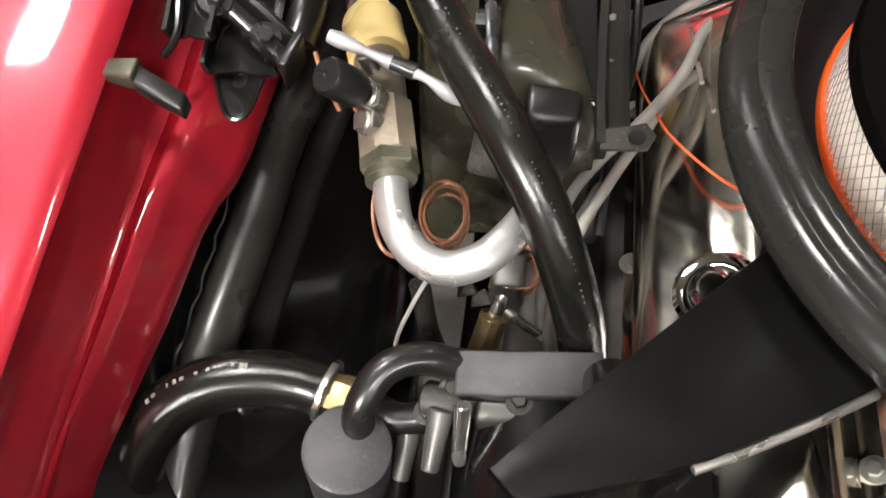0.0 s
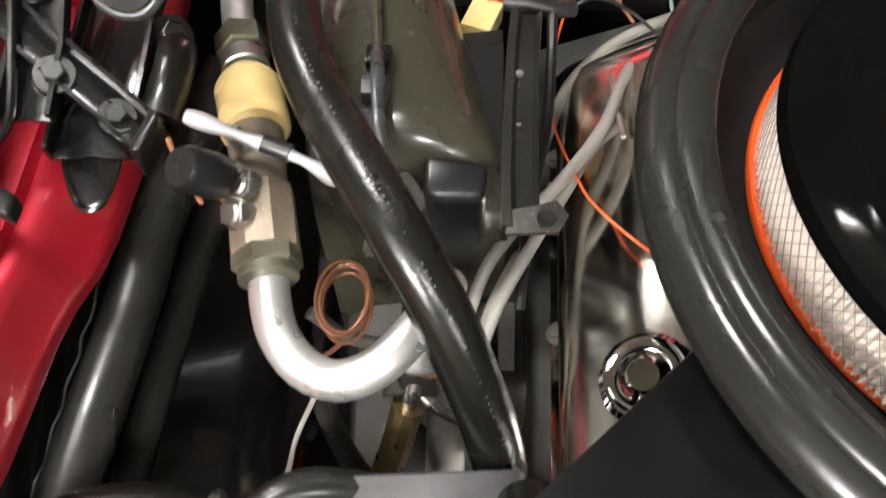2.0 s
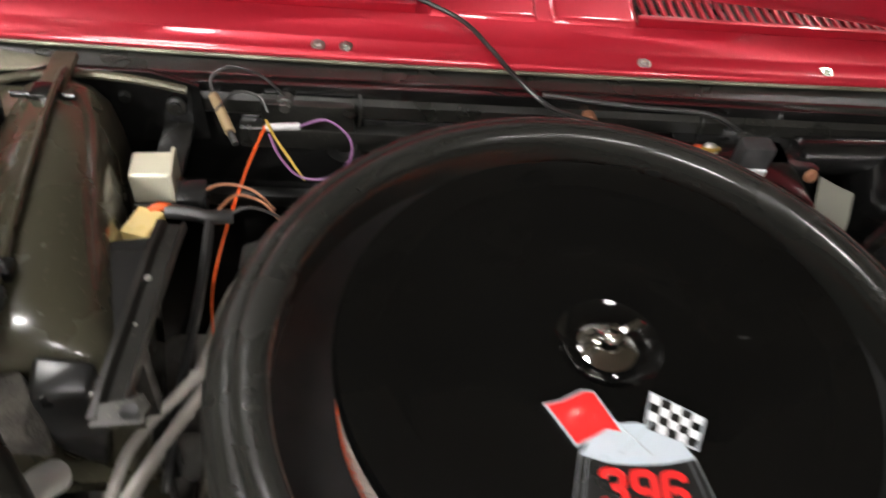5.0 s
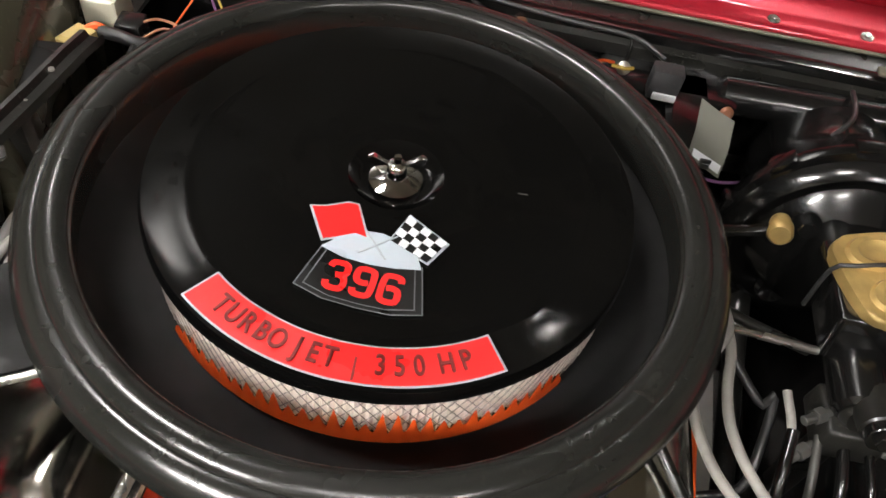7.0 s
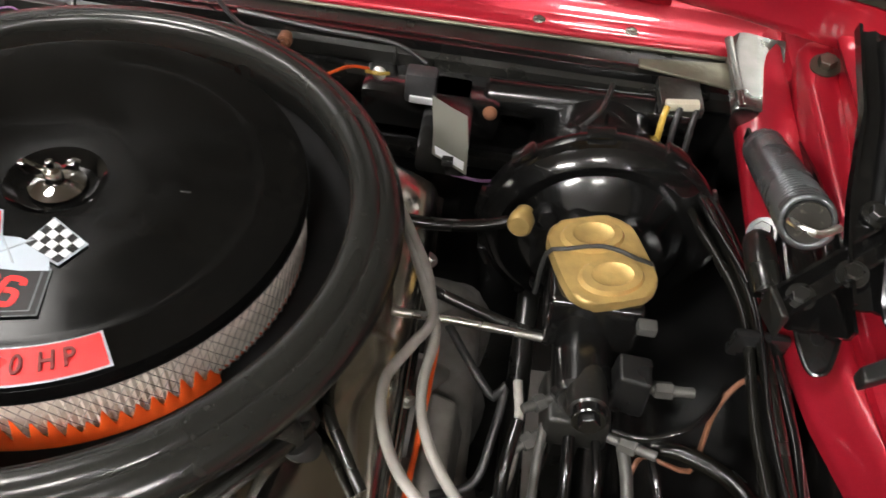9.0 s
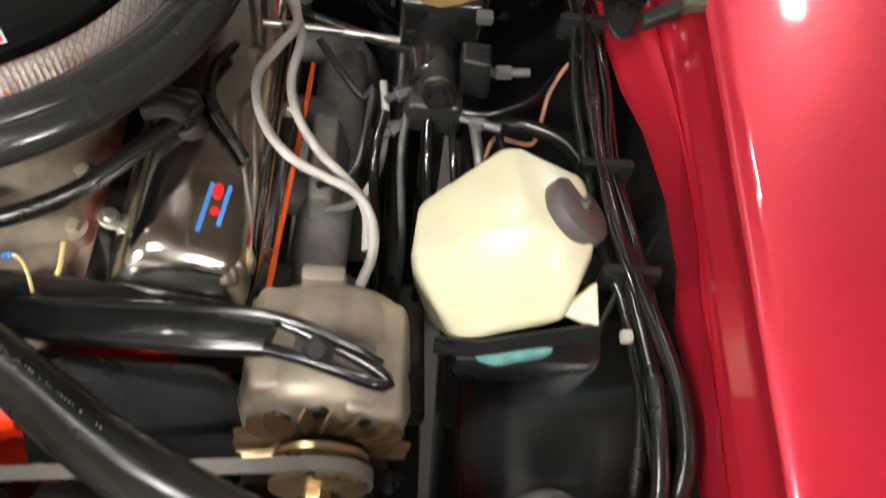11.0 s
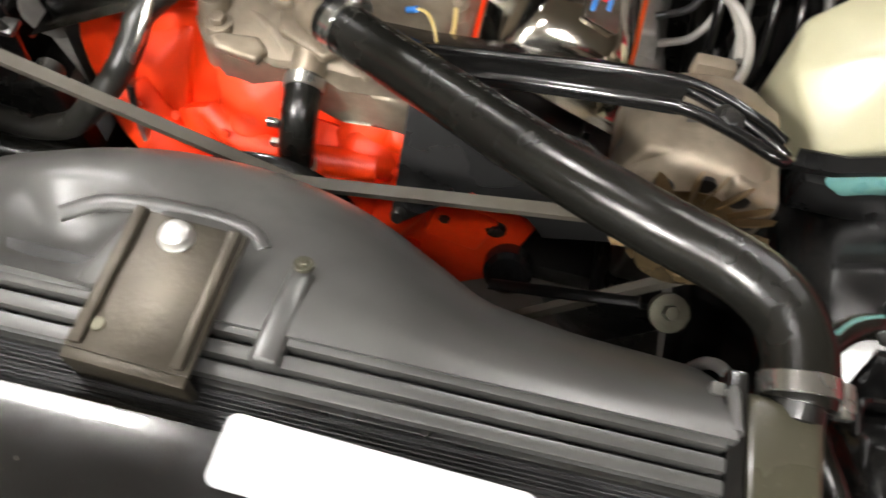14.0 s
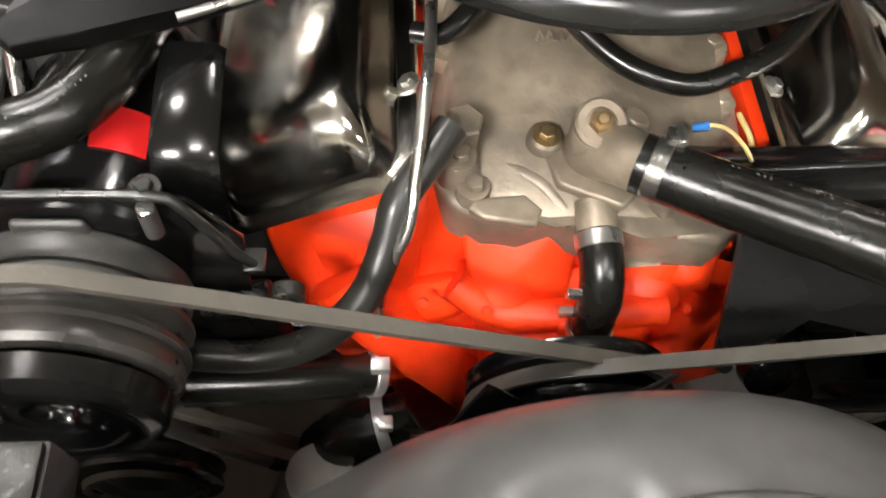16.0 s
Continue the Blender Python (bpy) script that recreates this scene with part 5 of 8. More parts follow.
part("lower_barrel", lathe([(0.195, -0.03), (0.20, 0.0), (0.20, 0.05), (0.197, 0.05), (0.197, 0.0)], frame_to((0.0, -0.53, 0.66), (0.0, -0.40, 0.66)), 64), SHROUD, sh)

# hold-down strap over the radiator
hd = place_empty("hold_down_bracket", (0.02, -0.59, 0.915), "dark brown stamped steel bracket with one bright bolt", "bracket")
hm2 = Matrix.Translation((0.0185, -0.590, 0.920)) @ Matrix.Rotation(radians(-2), 4, "Z")
part("plate", box((-0.034, -0.046, 0.0), (0.034, 0.040, 0.005), 0.002, hm2), BROWNMETAL, hd)
for x in (-0.028, 0.027):
    part("raised_rib", box((x - 0.0035, -0.044, 0.004), (x + 0.0035, 0.040, 0.009), 0.002, hm2), BROWNMETAL, hd)
part("front_flange", box((-0.034, -0.052, -0.03), (0.034, -0.045, 0.004), 0.002, hm2), BROWNMETAL, hd)
part("bolt_head", lathe([(0.0100, 0.0), (0.0100, 0.002), (0.0085, 0.0035), (0.008, 0.007), (0.006, 0.0085), (0, 0.009)], Matrix.Translation((0.016, -0.562, 0.9245)), 28), ALU, hd, "bright round bolt head")
for x, y in ((-0.004, -0.620),):
    part("small_screw", lathe([(0.004, 0), (0.004, 0.0015), (0, 0.0022)], Matrix.Translation((x, y, 0.9245)), 16), BARE, hd)
# white strip on the support
LM = Matrix.Translation((0.156, -0.6695, 0.9255)) @ Matrix.Rotation(radians(-2), 4, "Z")
wl = thing("white_label", prism(rounded(0.158, 0.037, 0.006), 0.0012, LM), LABEL, "white rectangular label with faint worn print", "label")
bm, rng = bmesh.new(), random.Random(5)
for row in range(3):
    x = -0.060 + rng.uniform(0, 0.01)
    while x < 0.055:
        w = rng.uniform(0.003, 0.009)
        if rng.random() < 0.75:
            add_box(bm, (x, 0.0085 - 0.0085 * row, 0.0011), (x + w, 0.0108 - 0.0085 * row, 0.00145), 0.0, LM)
        x += w + 0.003
part("faint_print", bm, FADED, wl, "faint unreadable print")

# fan and pulleys
wp = place_empty("water_pump_pulley", (-0.012, -0.40, 0.66), "black grooved water pump pulley with a viscous fan", "pulley")
F = frame_to((-0.012, -0.392, 0.668), (-0.012, -0.60, 0.668))
part("pulley", lathe([(0.0, 0.004), (0.05, 0.004), (0.055, 0.03), (0.066, 0.034), (0.072, 0.030), (0.074, 0.026), (0.064, 0.018), (0.074, 0.010), (0.080, 0.006), (0.080, 0.002), (0.070, 0.008), (0.079, -0.004), (0.079, -0.008), (0.0, -0.008)], F, 56), GLOSS, wp)
part("fan_clutch", lathe([(0.0, 0.075), (0.03, 0.075), (0.045, 0.068), (0.062, 0.060), (0.064, 0.042), (0.05, 0.034), (0, 0.034)], F, 48), ALU, wp, "finned aluminium fan clutch")
for k in range(6):
    a = k * math.pi / 3 + 0.45
    bm = prism([(0.05, -0.03), (0.118, -0.042), (0.122, 0.03), (0.05, 0.028)], 0.003, F @ Matrix.Rotation(a, 4, "Z") @ Matrix.Translation((0, 0, 0.05)) @ Matrix.Rotation(radians(24), 4, "X"), 0.001)
    part("fan_blade", bm, GLOSS, wp, "black fan blade")
thing("pump_shaft", rod((-0.012, -0.37, 0.668), (-0.012, -0.40, 0.668), 0.03, n=24), ORANGE, "orange nose of the water pump", "pump nose")


def belt(name, pts, label, w=0.011, h=0.0085):
    bm = bmesh.new()
    rows = []
    line = [Vector(p) for p in pts]
    N = len(line)
    for i, p in enumerate(line):
        t = (line[(i + 1) % N] - line[i - 1]).normalized()
        nrm = t.cross(Vector((0, 1, 0)))
        rows.append([bm.verts.new(p + Vector((0, y, 0)) + nrm * d) for y, d in ((-w / 2, h / 2), (w / 2, h / 2), (w * 0.36, -h / 2), (-w * 0.36, -h / 2))])
    for i in range(N):
        a, b = rows[i], rows[(i + 1) % N]
        for k in range(4):
            bm.faces.new((a[k], a[(k + 1) % 4], b[(k + 1) % 4], b[k]))
    return thing(name, bm, BELT, label, "drive belt", "drive belts")


def wrap(c, r, a0, a1, y, k=14):
    return [(c[0] + r * math.cos(radians(a0 + (a1 - a0) * i / k)), y, c[1] + r * math.sin(radians(a0 + (a1 - a0) * i / k))) for i in range(k + 1)]


belt("drive_belt", wrap((-0.348, 0.803), 0.072, 225, 62, -0.402) + wrap((-0.012, 0.668), 0.077, 68, -20, -0.402) + wrap((-0.012, 0.42), 0.085, -20, -150, -0.402), "worn grey rubber belt round compressor, pump and crank pulleys")
ck = place_empty("crank_pulley", (-0.012, -0.40, 0.42), "black crankshaft pulley low behind the fan", "pulley")
part("pulley", lathe([(0, 0), (0.088, 0), (0.09, 0.004), (0.08, 0.012), (0.09, 0.020), (0.088, 0.024), (0.05, 0.026), (0, 0.02)], frame_to((-0.012, -0.390, 0.42), (-0.012, -0.5, 0.42)), 48), SATIN, ck)
belt("drive_belt", wrap((-0.012, 0.668), 0.077, 178, 106, -0.4095) + wrap((0.343, 0.785), 0.034, 108, -38, -0.4095) + wrap((-0.012, 0.42), 0.086, -38, -178, -0.4095), "worn grey rubber belt round alternator, pump and crank pulleys")

# alternator
alt = place_empty("alternator", (0.338, -0.33, 0.71), "cast aluminium alternator with a brassy fan and pulley", "alternator")
A = frame_to((0.340, -0.268, 0.775), (0.340, -0.45, 0.780))
part("rear_case", lathe([(0.0, 0.0), (0.048, 0.0), (0.060, 0.004), (0.066, 0.012), (0.067, 0.048), (0.065, 0.052), (0, 0.052)], A, 40), CASTING, alt, "", 50)
part("stator_ring", lathe([(0.0, 0.050), (0.0645, 0.050), (0.0645, 0.066), (0, 0.066)], A, 40), IRON, alt)
part("front_case", lathe([(0.0, 0.064), (0.067, 0.064), (0.068, 0.085), (0.063, 0.099), (0.050, 0.107), (0.0, 0.107)], A, 40), CASTING, alt, "", 50)
part("case_lug", hull([(0.352, -0.275, 0.815), (0.405, -0.278, 0.80), (0.352, -0.375, 0.815), (0.404, -0.375, 0.80), (0.358, -0.275, 0.838), (0.400, -0.278, 0.818), (0.358, -0.375, 0.838), (0.400, -0.375, 0.818), (0.40, -0.30, 0.76), (0.40, -0.37, 0.76)], 0.006), CASTING, alt, "squared mounting lug")
part("case_lug", hull([(0.275, -0.275, 0.80), (0.335, -0.275, 0.838), (0.275, -0.36, 0.80), (0.335, -0.36, 0.838), (0.288, -0.275, 0.835), (0.288, -0.36, 0.835), (0.30, -0.28, 0.79), (0.30, -0.36, 0.79)], 0.006), CASTING, alt)
part("terminal_block", box((0.318, -0.276, 0.826), (0.352, -0.262, 0.848), 0.004), CASTING, alt)
for k in range(9):
    a = radians(40 * k + 10)
    c = A @ Vector((0.046 * math.cos(a), 0.046 * math.sin(a), 0.104))
    d = A @ Vector((0.046 * math.cos(a), 0.046 * math.sin(a), 0.1085))
    # black plugs give the shade of the slots, the case stays closed
    part("cooling_slot_shade", rod(c, d, 0.0085, n=12), DECALHOLEBLACK, alt)
part("fan_plate", lathe([(0.0, 0.1085), (0.038, 0.1085), (0.039, 0.110), (0.0, 0.1105)], A, 40), FANMETAL, alt)
for k in range(18):
    a = 2 * math.pi * (k + 0.18 * math.sin(k * 2.3)) / 18
    bm = prism([(0.032, 0.0), (0.060, 0.0), (0.069, 0.003), (0.066, 0.011), (0.052, 0.014), (0.036, 0.012)], 0.0013, A @ Matrix.Translation((0, 0, 0.109)) @ Matrix.Rotation(a, 4, "Z") @ Matrix.Rotation(radians(60), 4, "X"), 0.0)
    part("fan_blade", bm, FANMETAL, alt)
part("pulley", lathe([(0.0, 0.124), (0.037, 0.124), (0.037, 0.129), (0.028, 0.136), (0.030, 0.138), (0.037, 0.145), (0.037, 0.149), (0.028, 0.1505), (0.016, 0.1505), (0.0, 0.1505)], A, 40), ZINC, alt, "yellow zinc pulley")
part("shaft_nut", add_hex(add_rod(bmesh.new(), A @ Vector((0, 0, 0.149)), A @ Vector((0, 0, 0.166)), 0.006), A @ Vector((0, 0, 0.150)), A @ Vector((0, 0, 0.160)), 0.011), ZINC, alt)
# adjusting arm
arm = place_empty("alternator_bracket", (0.2, -0.30, 0.80), "curved glossy black alternator bracket with a long slot", "bracket")
AP = [((0.045, -0.262, 0.785), 0.020), ((0.09, -0.282, 0.800), 0.030), ((0.150, -0.297, 0.820), 0.031), ((0.21, -0.312, 0.842), 0.026), ((0.262, -0.326, 0.861), 0.023), ((0.305, -0.333, 0.868), 0.0175), ((0.345, -0.346, 0.866), 0.0135), ((0.378, -0.358, 0.860), 0.0105)]
rows, rails = [], ([], [])
for i, (p, w) in enumerate(AP):
    t = (Vector(AP[min(i + 1, 7)][0]) - Vector(AP[max(i - 1, 0)][0])).normalized()
    s = t.cross(Vector((0, 0.25, 1))).normalized()
    nn = s.cross(t)
    if i < 6:
        rows.append([Vector(p) + s * a * w + nn * b for a, b in ((-1, -0.004), (-1, 0.004), (-0.8, 0.007), (0, 0.0075), (0.8, 0.007), (1, 0.004), (1, -0.004), (0, -0.006))])
    if i > 3:
        for k, q in enumerate((1, -1)):
            rails[k].append(Vector(p) + s * q * (w - 0.0045))
part("arm", loft(rows, closed=True, caps=True), GLOSS, arm, "", 60)
tip = Vector(AP[7][0]) + Vector((0.010, -0.004, -0.003))
part("slot_rail", tube(rails[0] + [tip] + rails[1][::-1], 0.0052, 12), GLOSS, arm, "glossy black loop round the slot", 60)
bolt(arm, (0.338, -0.346, 0.870), (0, -0.2, 1), 0.007, SATIN)
part("upper_brace", tube([(0.10, -0.287, 0.812), (0.17, -0.297, 0.833), (0.25, -0.312, 0.861), (0.31, -0.322, 0.874), (0.36, -0.340, 0.871), (0.383, -0.350, 0.864)], 0.004, 10), GLOSS, arm)

# ---- compressor and its plumbing, on the car's right ----
comp = place_empty("compressor", (-0.348, -0.28, 0.70), "black cylindrical air conditioning compressor with a red label", "compressor")
K = frame_to((-0.348, -0.165, 0.782), (-0.348, -0.50, 0.79))
part("body", lathe([(0.0, 0.0), (0.060, 0.0), (0.064, 0.004), (0.064, 0.030), (0.061, 0.033), (0.061, 0.165), (0.065, 0.168), (0.065, 0.192), (0.055, 0.20), (0.0, 0.20)], K, 48), GLOSS, comp, "", 50)
part("red_label", loft([[(-0.348 + 0.0632 * math.cos(radians(a)), y, 0.785 + 0.0632 * math.sin(radians(a))) for a in (50, 56, 62, 68, 74, 82)] for y in (-0.262, -0.296)], thick=0.0006), DECALRED, comp, "red rectangular label")
part("clutch_coil", lathe([(0.0, 0.188), (0.060, 0.190), (0.0675, 0.196), (0.0685, 0.210), (0.066, 0.214), (0.063, 0.2145), (0.063, 0.222), (0, 0.222)], K, 48), IRON, comp, "dull grey clutch housing")
part("housing_tab", hull([(-0.372, -0.355, 0.83), (-0.322, -0.355, 0.83), (-0.372, -0.365, 0.83), (-0.322, -0.365, 0.83), (-0.368, -0.356, 0.860), (-0.326, -0.356, 0.860), (-0.368, -0.361, 0.859), (-0.326, -0.361, 0.859)], 0.003), IRON, comp)
part("pulley", lathe([(0.045, 0.222), (0.067, 0.222), (0.072, 0.226), (0.072, 0.230), (0.064, 0.237), (0.072, 0.244), (0.0725, 0.248), (0.068, 0.250), (0.070, 0.255), (0.070, 0.262), (0.067, 0.266), (0.060, 0.267), (0.056, 0.262), (0.045, 0.266)], K, 64), DULLGREY, comp, "grooved clutch pulley", 30)
part("clutch_plate", lathe([(0.0, 0.270), (0.014, 0.270), (0.016, 0.280), (0.020, 0.284), (0.028, 0.284), (0.032, 0.289), (0.044, 0.292), (0.058, 0.291), (0.064, 0.286), (0.066, 0.272), (0.0, 0.264)], K, 56), GLOSS, comp, "glossy black clutch plate")
bm = add_hex(bmesh.new(), K @ Vector((0, 0, 0.270)), K @ Vector((0, 0, 0.277)), 0.0075)
part("clutch_nut", bm, STEEL, comp)
part("rear_head", hull([(-0.412, -0.162, 0.80), (-0.30, -0.162, 0.80), (-0.412, -0.205, 0.80), (-0.30, -0.205, 0.80), (-0.408, -0.164, 0.834), (-0.312, -0.164, 0.836), (-0.405, -0.20, 0.838), (-0.312, -0.20, 0.84), (-0.35, -0.16, 0.73), (-0.35, -0.2, 0.73)], 0.004), IRON, comp, "grey cast rear head")
part("fitting_block", hull([(-0.412, -0.200, 0.81), (-0.318, -0.196, 0.81), (-0.412, -0.166, 0.81), (-0.318, -0.160, 0.81), (-0.411, -0.198, 0.849), (-0.320, -0.192, 0.852), (-0.412, -0.170, 0.852), (-0.320, -0.162, 0.856)], 0.002), CANGREY, comp, "flat grey fitting plate")
part("worn_plate", hull([(-0.398, -0.214, 0.80), (-0.335, -0.208, 0.80), (-0.398, -0.198, 0.80), (-0.335, -0.196, 0.80), (-0.396, -0.211, 0.837), (-0.337, -0.205, 0.838), (-0.396, -0.198, 0.842), (-0.337, -0.195, 0.843)], 0.003), IRON, comp, "scuffed bare plate under the fitting")
part("clamp_screw", rod((-0.404, -0.206, 0.853), (-0.404, -0.234, 0.820), 0.0058, 0.0045, 14), STEEL, comp)
part("union", rod((-0.430, -0.196, 0.826), (-0.404, -0.200, 0.834), 0.0125, 0.0105, 16), DIRTY, comp)
for at in ((-0.413, -0.192, 0.838), (-0.370, -0.196, 0.842), (-0.345, -0.176, 0.844), (-0.428, -0.205, 0.825)):
    bolt(comp, at, (0, -0.1, 1), 0.0052, DIRTY)
for a in ((-0.418, -0.205, 0.836), (-0.438, -0.208, 0.815)):
    part("union", rod(a, (a[0] - 0.004, a[1] - 0.035, a[2] - 0.02), 0.0085, 0.006, 16), IRON, comp)
cb = place_empty("compressor_bracket", (-0.32, -0.345, 0.80), "black steel strap bracket over the compressor", "bracket")
part("bar", tube([(-0.43, -0.346, 0.866), (-0.371, -0.346, 0.867), (-0.291, -0.346, 0.867), (-0.272, -0.350, 0.858), (-0.250, -0.356, 0.822), (-0.238, -0.358, 0.806)], 0.0035, 10), SATIN, cb, "thin bright edged bar")
part("face_plate", prism([(-0.43, 0.866), (-0.292, 0.866), (-0.272, 0.858), (-0.245, 0.815), (-0.25, 0.74), (-0.43, 0.74)], 0.004, Matrix.Translation((0, -0.340, 0)) @ Matrix.Rotation(radians(90), 4, "X"), 0.001), GLOSS, cb)
part("foot", box((-0.245, -0.364, 0.803), (-0.231, -0.346, 0.808), 0.002), SATIN, cb)
bolt(cb, (-0.293, -0.341, 0.867), (0, 0, 1), 0.0056, SATIN)
part("bolt_shank", rod((-0.293, -0.350, 0.862), (-0.293, -0.352, 0.835), 0.0058, n=14), STEEL, cb)
# strap that rises from the bracket
strap = [[(-0.297, y, z), (-0.290, y, z + 0.004), (-0.262, y, z + 0.003), (-0.256, y, z - 0.002)] for y, z in ((-0.325, 0.806), (-0.322, 0.842), (-0.310, 0.862), (-0.27, 0.870), (-0.235, 0.872))]
part("strap", loft(strap, thick=0.004), GLOSS, cb, "glossy black strap", 60)
# flat intake duct that leaves the air cleaner above the chrome cover
duct = [(-0.385, -0.256), (-0.368, -0.272), (-0.330, -0.260), (-0.271, -0.2375), (-0.216, -0.2085), (-0.180, -0.187), (-0.166, -0.172), (-0.215, -0.098), (-0.233, -0.106), (-0.318, -0.190)]
dk = part("intake_duct", prism(duct, 0.014, Matrix.Translation((0, 0, 0.894)), 0.003), DUCT, ac, "flat matt black intake duct")
part("duct_lip", tube([(-0.279, -0.2425, 0.9035), (-0.246, -0.2265, 0.9035), (-0.216, -0.2105, 0.9035), (-0.180, -0.189, 0.9035)], 0.0032, 10), STEEL, dk, "bright worn lip")

# suction hose in front, with its printed mark
fh = place_empty("suction_hose", (-0.55, -0.2, 0.70), "thick black air conditioning hose with crimped brassy ends", "hose")
part("hose", tube([(-0.60, -0.36, 0.66), (-0.628, -0.30, 0.745), (-0.618, -0.252, 0.80), (-0.597, -0.219, 0.820), (-0.562, -0.200, 0.826), (-0.522, -0.194, 0.823), (-0.497, -0.197, 0.820)], 0.0195, 24), HOSE, fh)
print_or_glint_on(fh, [(-0.630, -0.285, 0.765), (-0.618, -0.252, 0.80), (-0.597, -0.219, 0.820), (-0.562, -0.200, 0.826), (-0.545, -0.197, 0.825)], (-0.2, 0.1, 1), 0.0196, (0.0016, 0.0034), mat=PLUGWIRE)
part("end_ring", rod((-0.499, -0.1965, 0.820), (-0.494, -0.1978, 0.8195), 0.0215, n=32, bevel=0.001), STEEL, fh)
part("crimp", tube([(-0.496, -0.197, 0.8195), (-0.48, -0.2, 0.8185), (-0.466, -0.204, 0.8175)], 0.0155, 10, 0.01), ZINC, fh, "crimped zinc ferrule", 20)
part("elbow", tube([(-0.468, -0.203, 0.8175), (-0.447, -0.209, 0.816), (-0.425, -0.203, 0.815), (-0.41, -0.19, 0.815)], 0.011, 16), SATIN, fh)
dh = place_empty("discharge_muffler", (-0.476, -0.225, 0.70), "dull black muffler can with a bent pipe", "muffler can")
part("can", lathe([(0, 0.0), (0.0255, 0.0), (0.0282, -0.0015), (0.0288, -0.005), (0.0288, -0.11), (0, -0.115)], Matrix.Translation((-0.474, -0.236, 0.832)) @ Matrix.Rotation(radians(6), 4, "Y"), 36), CANGREY, dh)
part("pipe", tube([(-0.470, -0.224, 0.815), (-0.469, -0.214, 0.842), (-0.458, -0.192, 0.853), (-0.438, -0.179, 0.852), (-0.413, -0.176, 0.842), (-0.395, -0.176, 0.836)], 0.0108, 16), SATIN, dh)
th = place_empty("discharge_hose", (-0.34, -0.27, 0.84), "thick dark hose bending over the compressor", "hose")
TH = [(-0.47, -0.335, 0.80), (-0.425, -0.322, 0.856), (-0.376, -0.309, 0.874), (-0.347, -0.297, 0.877), (-0.327, -0.272, 0.878), (-0.316, -0.240, 0.876), (-0.314, -0.205, 0.866), (-0.314, -0.18, 0.85)]
part("hose", tube(TH, 0.0185, 20), HOSE, th)
print_or_glint_on(th, TH[1:5], (0.2, -0.3, 1), 0.0185, (0.0007, 0.0018))

# pipes and hoses down the front of the engine
def run(name, pts, r, mat, label, cat="hose", n=14, group=""):
    return thing(name, tube(pts, r, n), mat, label, cat, group)


run("heater_hose", [(-0.108, -0.258, 0.822), (-0.128, -0.284, 0.811), (-0.146, -0.306, 0.798), (-0.153, -0.326, 0.778), (-0.166, -0.350, 0.755), (-0.184, -0.364, 0.734), (-0.212, -0.370, 0.703), (-0.250, -0.372, 0.687), (-0.285, -0.372, 0.688), (-0.325, -0.370, 0.692)], 0.0125, OLDHOSE, "black heater hose curving down past the belt")
run("fuel_pipe", [(-0.118, -0.10, 0.845), (-0.122, -0.19, 0.850), (-0.127, -0.245, 0.848), (-0.134, -0.295, 0.82), (-0.139, -0.325, 0.795), (-0.150, -0.338, 0.772), (-0.157, -0.342, 0.735), (-0.160, -0.345, 0.68), (-0.162, -0.348, 0.60)], 0.0045, STEEL, "bent bright metal fuel pipe", "pipe")
lh = place_empty("lower_hose", (-0.2, -0.37, 0.58), "black lower coolant hose with pale steel clips", "hose")
part("hose", tube([(-0.33, -0.385, 0.66), (-0.26, -0.38, 0.648), (-0.20, -0.372, 0.636), (-0.16, -0.364, 0.622)], 0.0175, 18), HOSE, lh)
part("hose_clip", rod((-0.168, -0.366, 0.626), (-0.160, -0.364, 0.622), 0.0195, n=24, bevel=0.0005), ALU, lh)
part("clip_ear", box((-0.166, -0.372, 0.640), (-0.150, -0.360, 0.652), 0.002), ALU, lh)
part("lower_neck", tube([(-0.135, -0.395, 0.59), (-0.160, -0.400, 0.588), (-0.190, -0.405, 0.575), (-0.208, -0.410, 0.552)], 0.026, 20), HOSE, lh)
part("hose_clip", rod((-0.160, -0.400, 0.588), (-0.150, -0.398, 0.590), 0.0275, n=28, bevel=0.0005), ALU, lh)
part("clip_ear", box((-0.160, -0.412, 0.612), (-0.148, -0.400, 0.624), 0.002), ALU, lh)
sp = place_empty("steering_pump", (-0.31, -0.44, 0.50), "dull metal pump and pulley low beside the compressor", "pump")
S = frame_to((-0.352, -0.42, 0.57), (-0.352, -0.50, 0.575))
part("pulley", lathe([(0, 0), (0.06, 0), (0.062, 0.004), (0.055, 0.010), (0.062, 0.016), (0.062, 0.020), (0.04, 0.022), (0.035, 0.016), (0, 0.014)], S, 48), SATIN, sp)
part("rim", lathe([(0.045, 0.023), (0.048, 0.028), (0.051, 0.023)], S, 40), BROWNMETAL, sp)
part("body", rod((-0.352, -0.42, 0.57), (-0.352, -0.34, 0.57), 0.05, n=28), IRON, sp)
for at in ((-0.34, -0.372, 0.64), (-0.285, -0.382, 0.655), (-0.222, -0.360, 0.755)):
    bm = rod((at[0], at[1] + 0.012, at[2]), at, 0.012, n=16)
    add_hex(bm, at, (at[0], at[1] - 0.007, at[2] + 0.002), 0.0075)
    part("bolt", bm, DIRTY, sp)
part("support_arm", hull([(-0.37, -0.36, 0.70), (-0.24, -0.345, 0.72), (-0.23, -0.35, 0.60), (-0.36, -0.36, 0.58), (-0.37, -0.33, 0.70), (-0.24, -0.32, 0.72), (-0.23, -0.32, 0.60), (-0.36, -0.33, 0.58)], 0.006), SATIN, sp)
part("cross_member", box((-0.46, -0.60, 0.28), (0.46, -0.42, 0.36), 0.01), SATIN, body, "black crossmember")
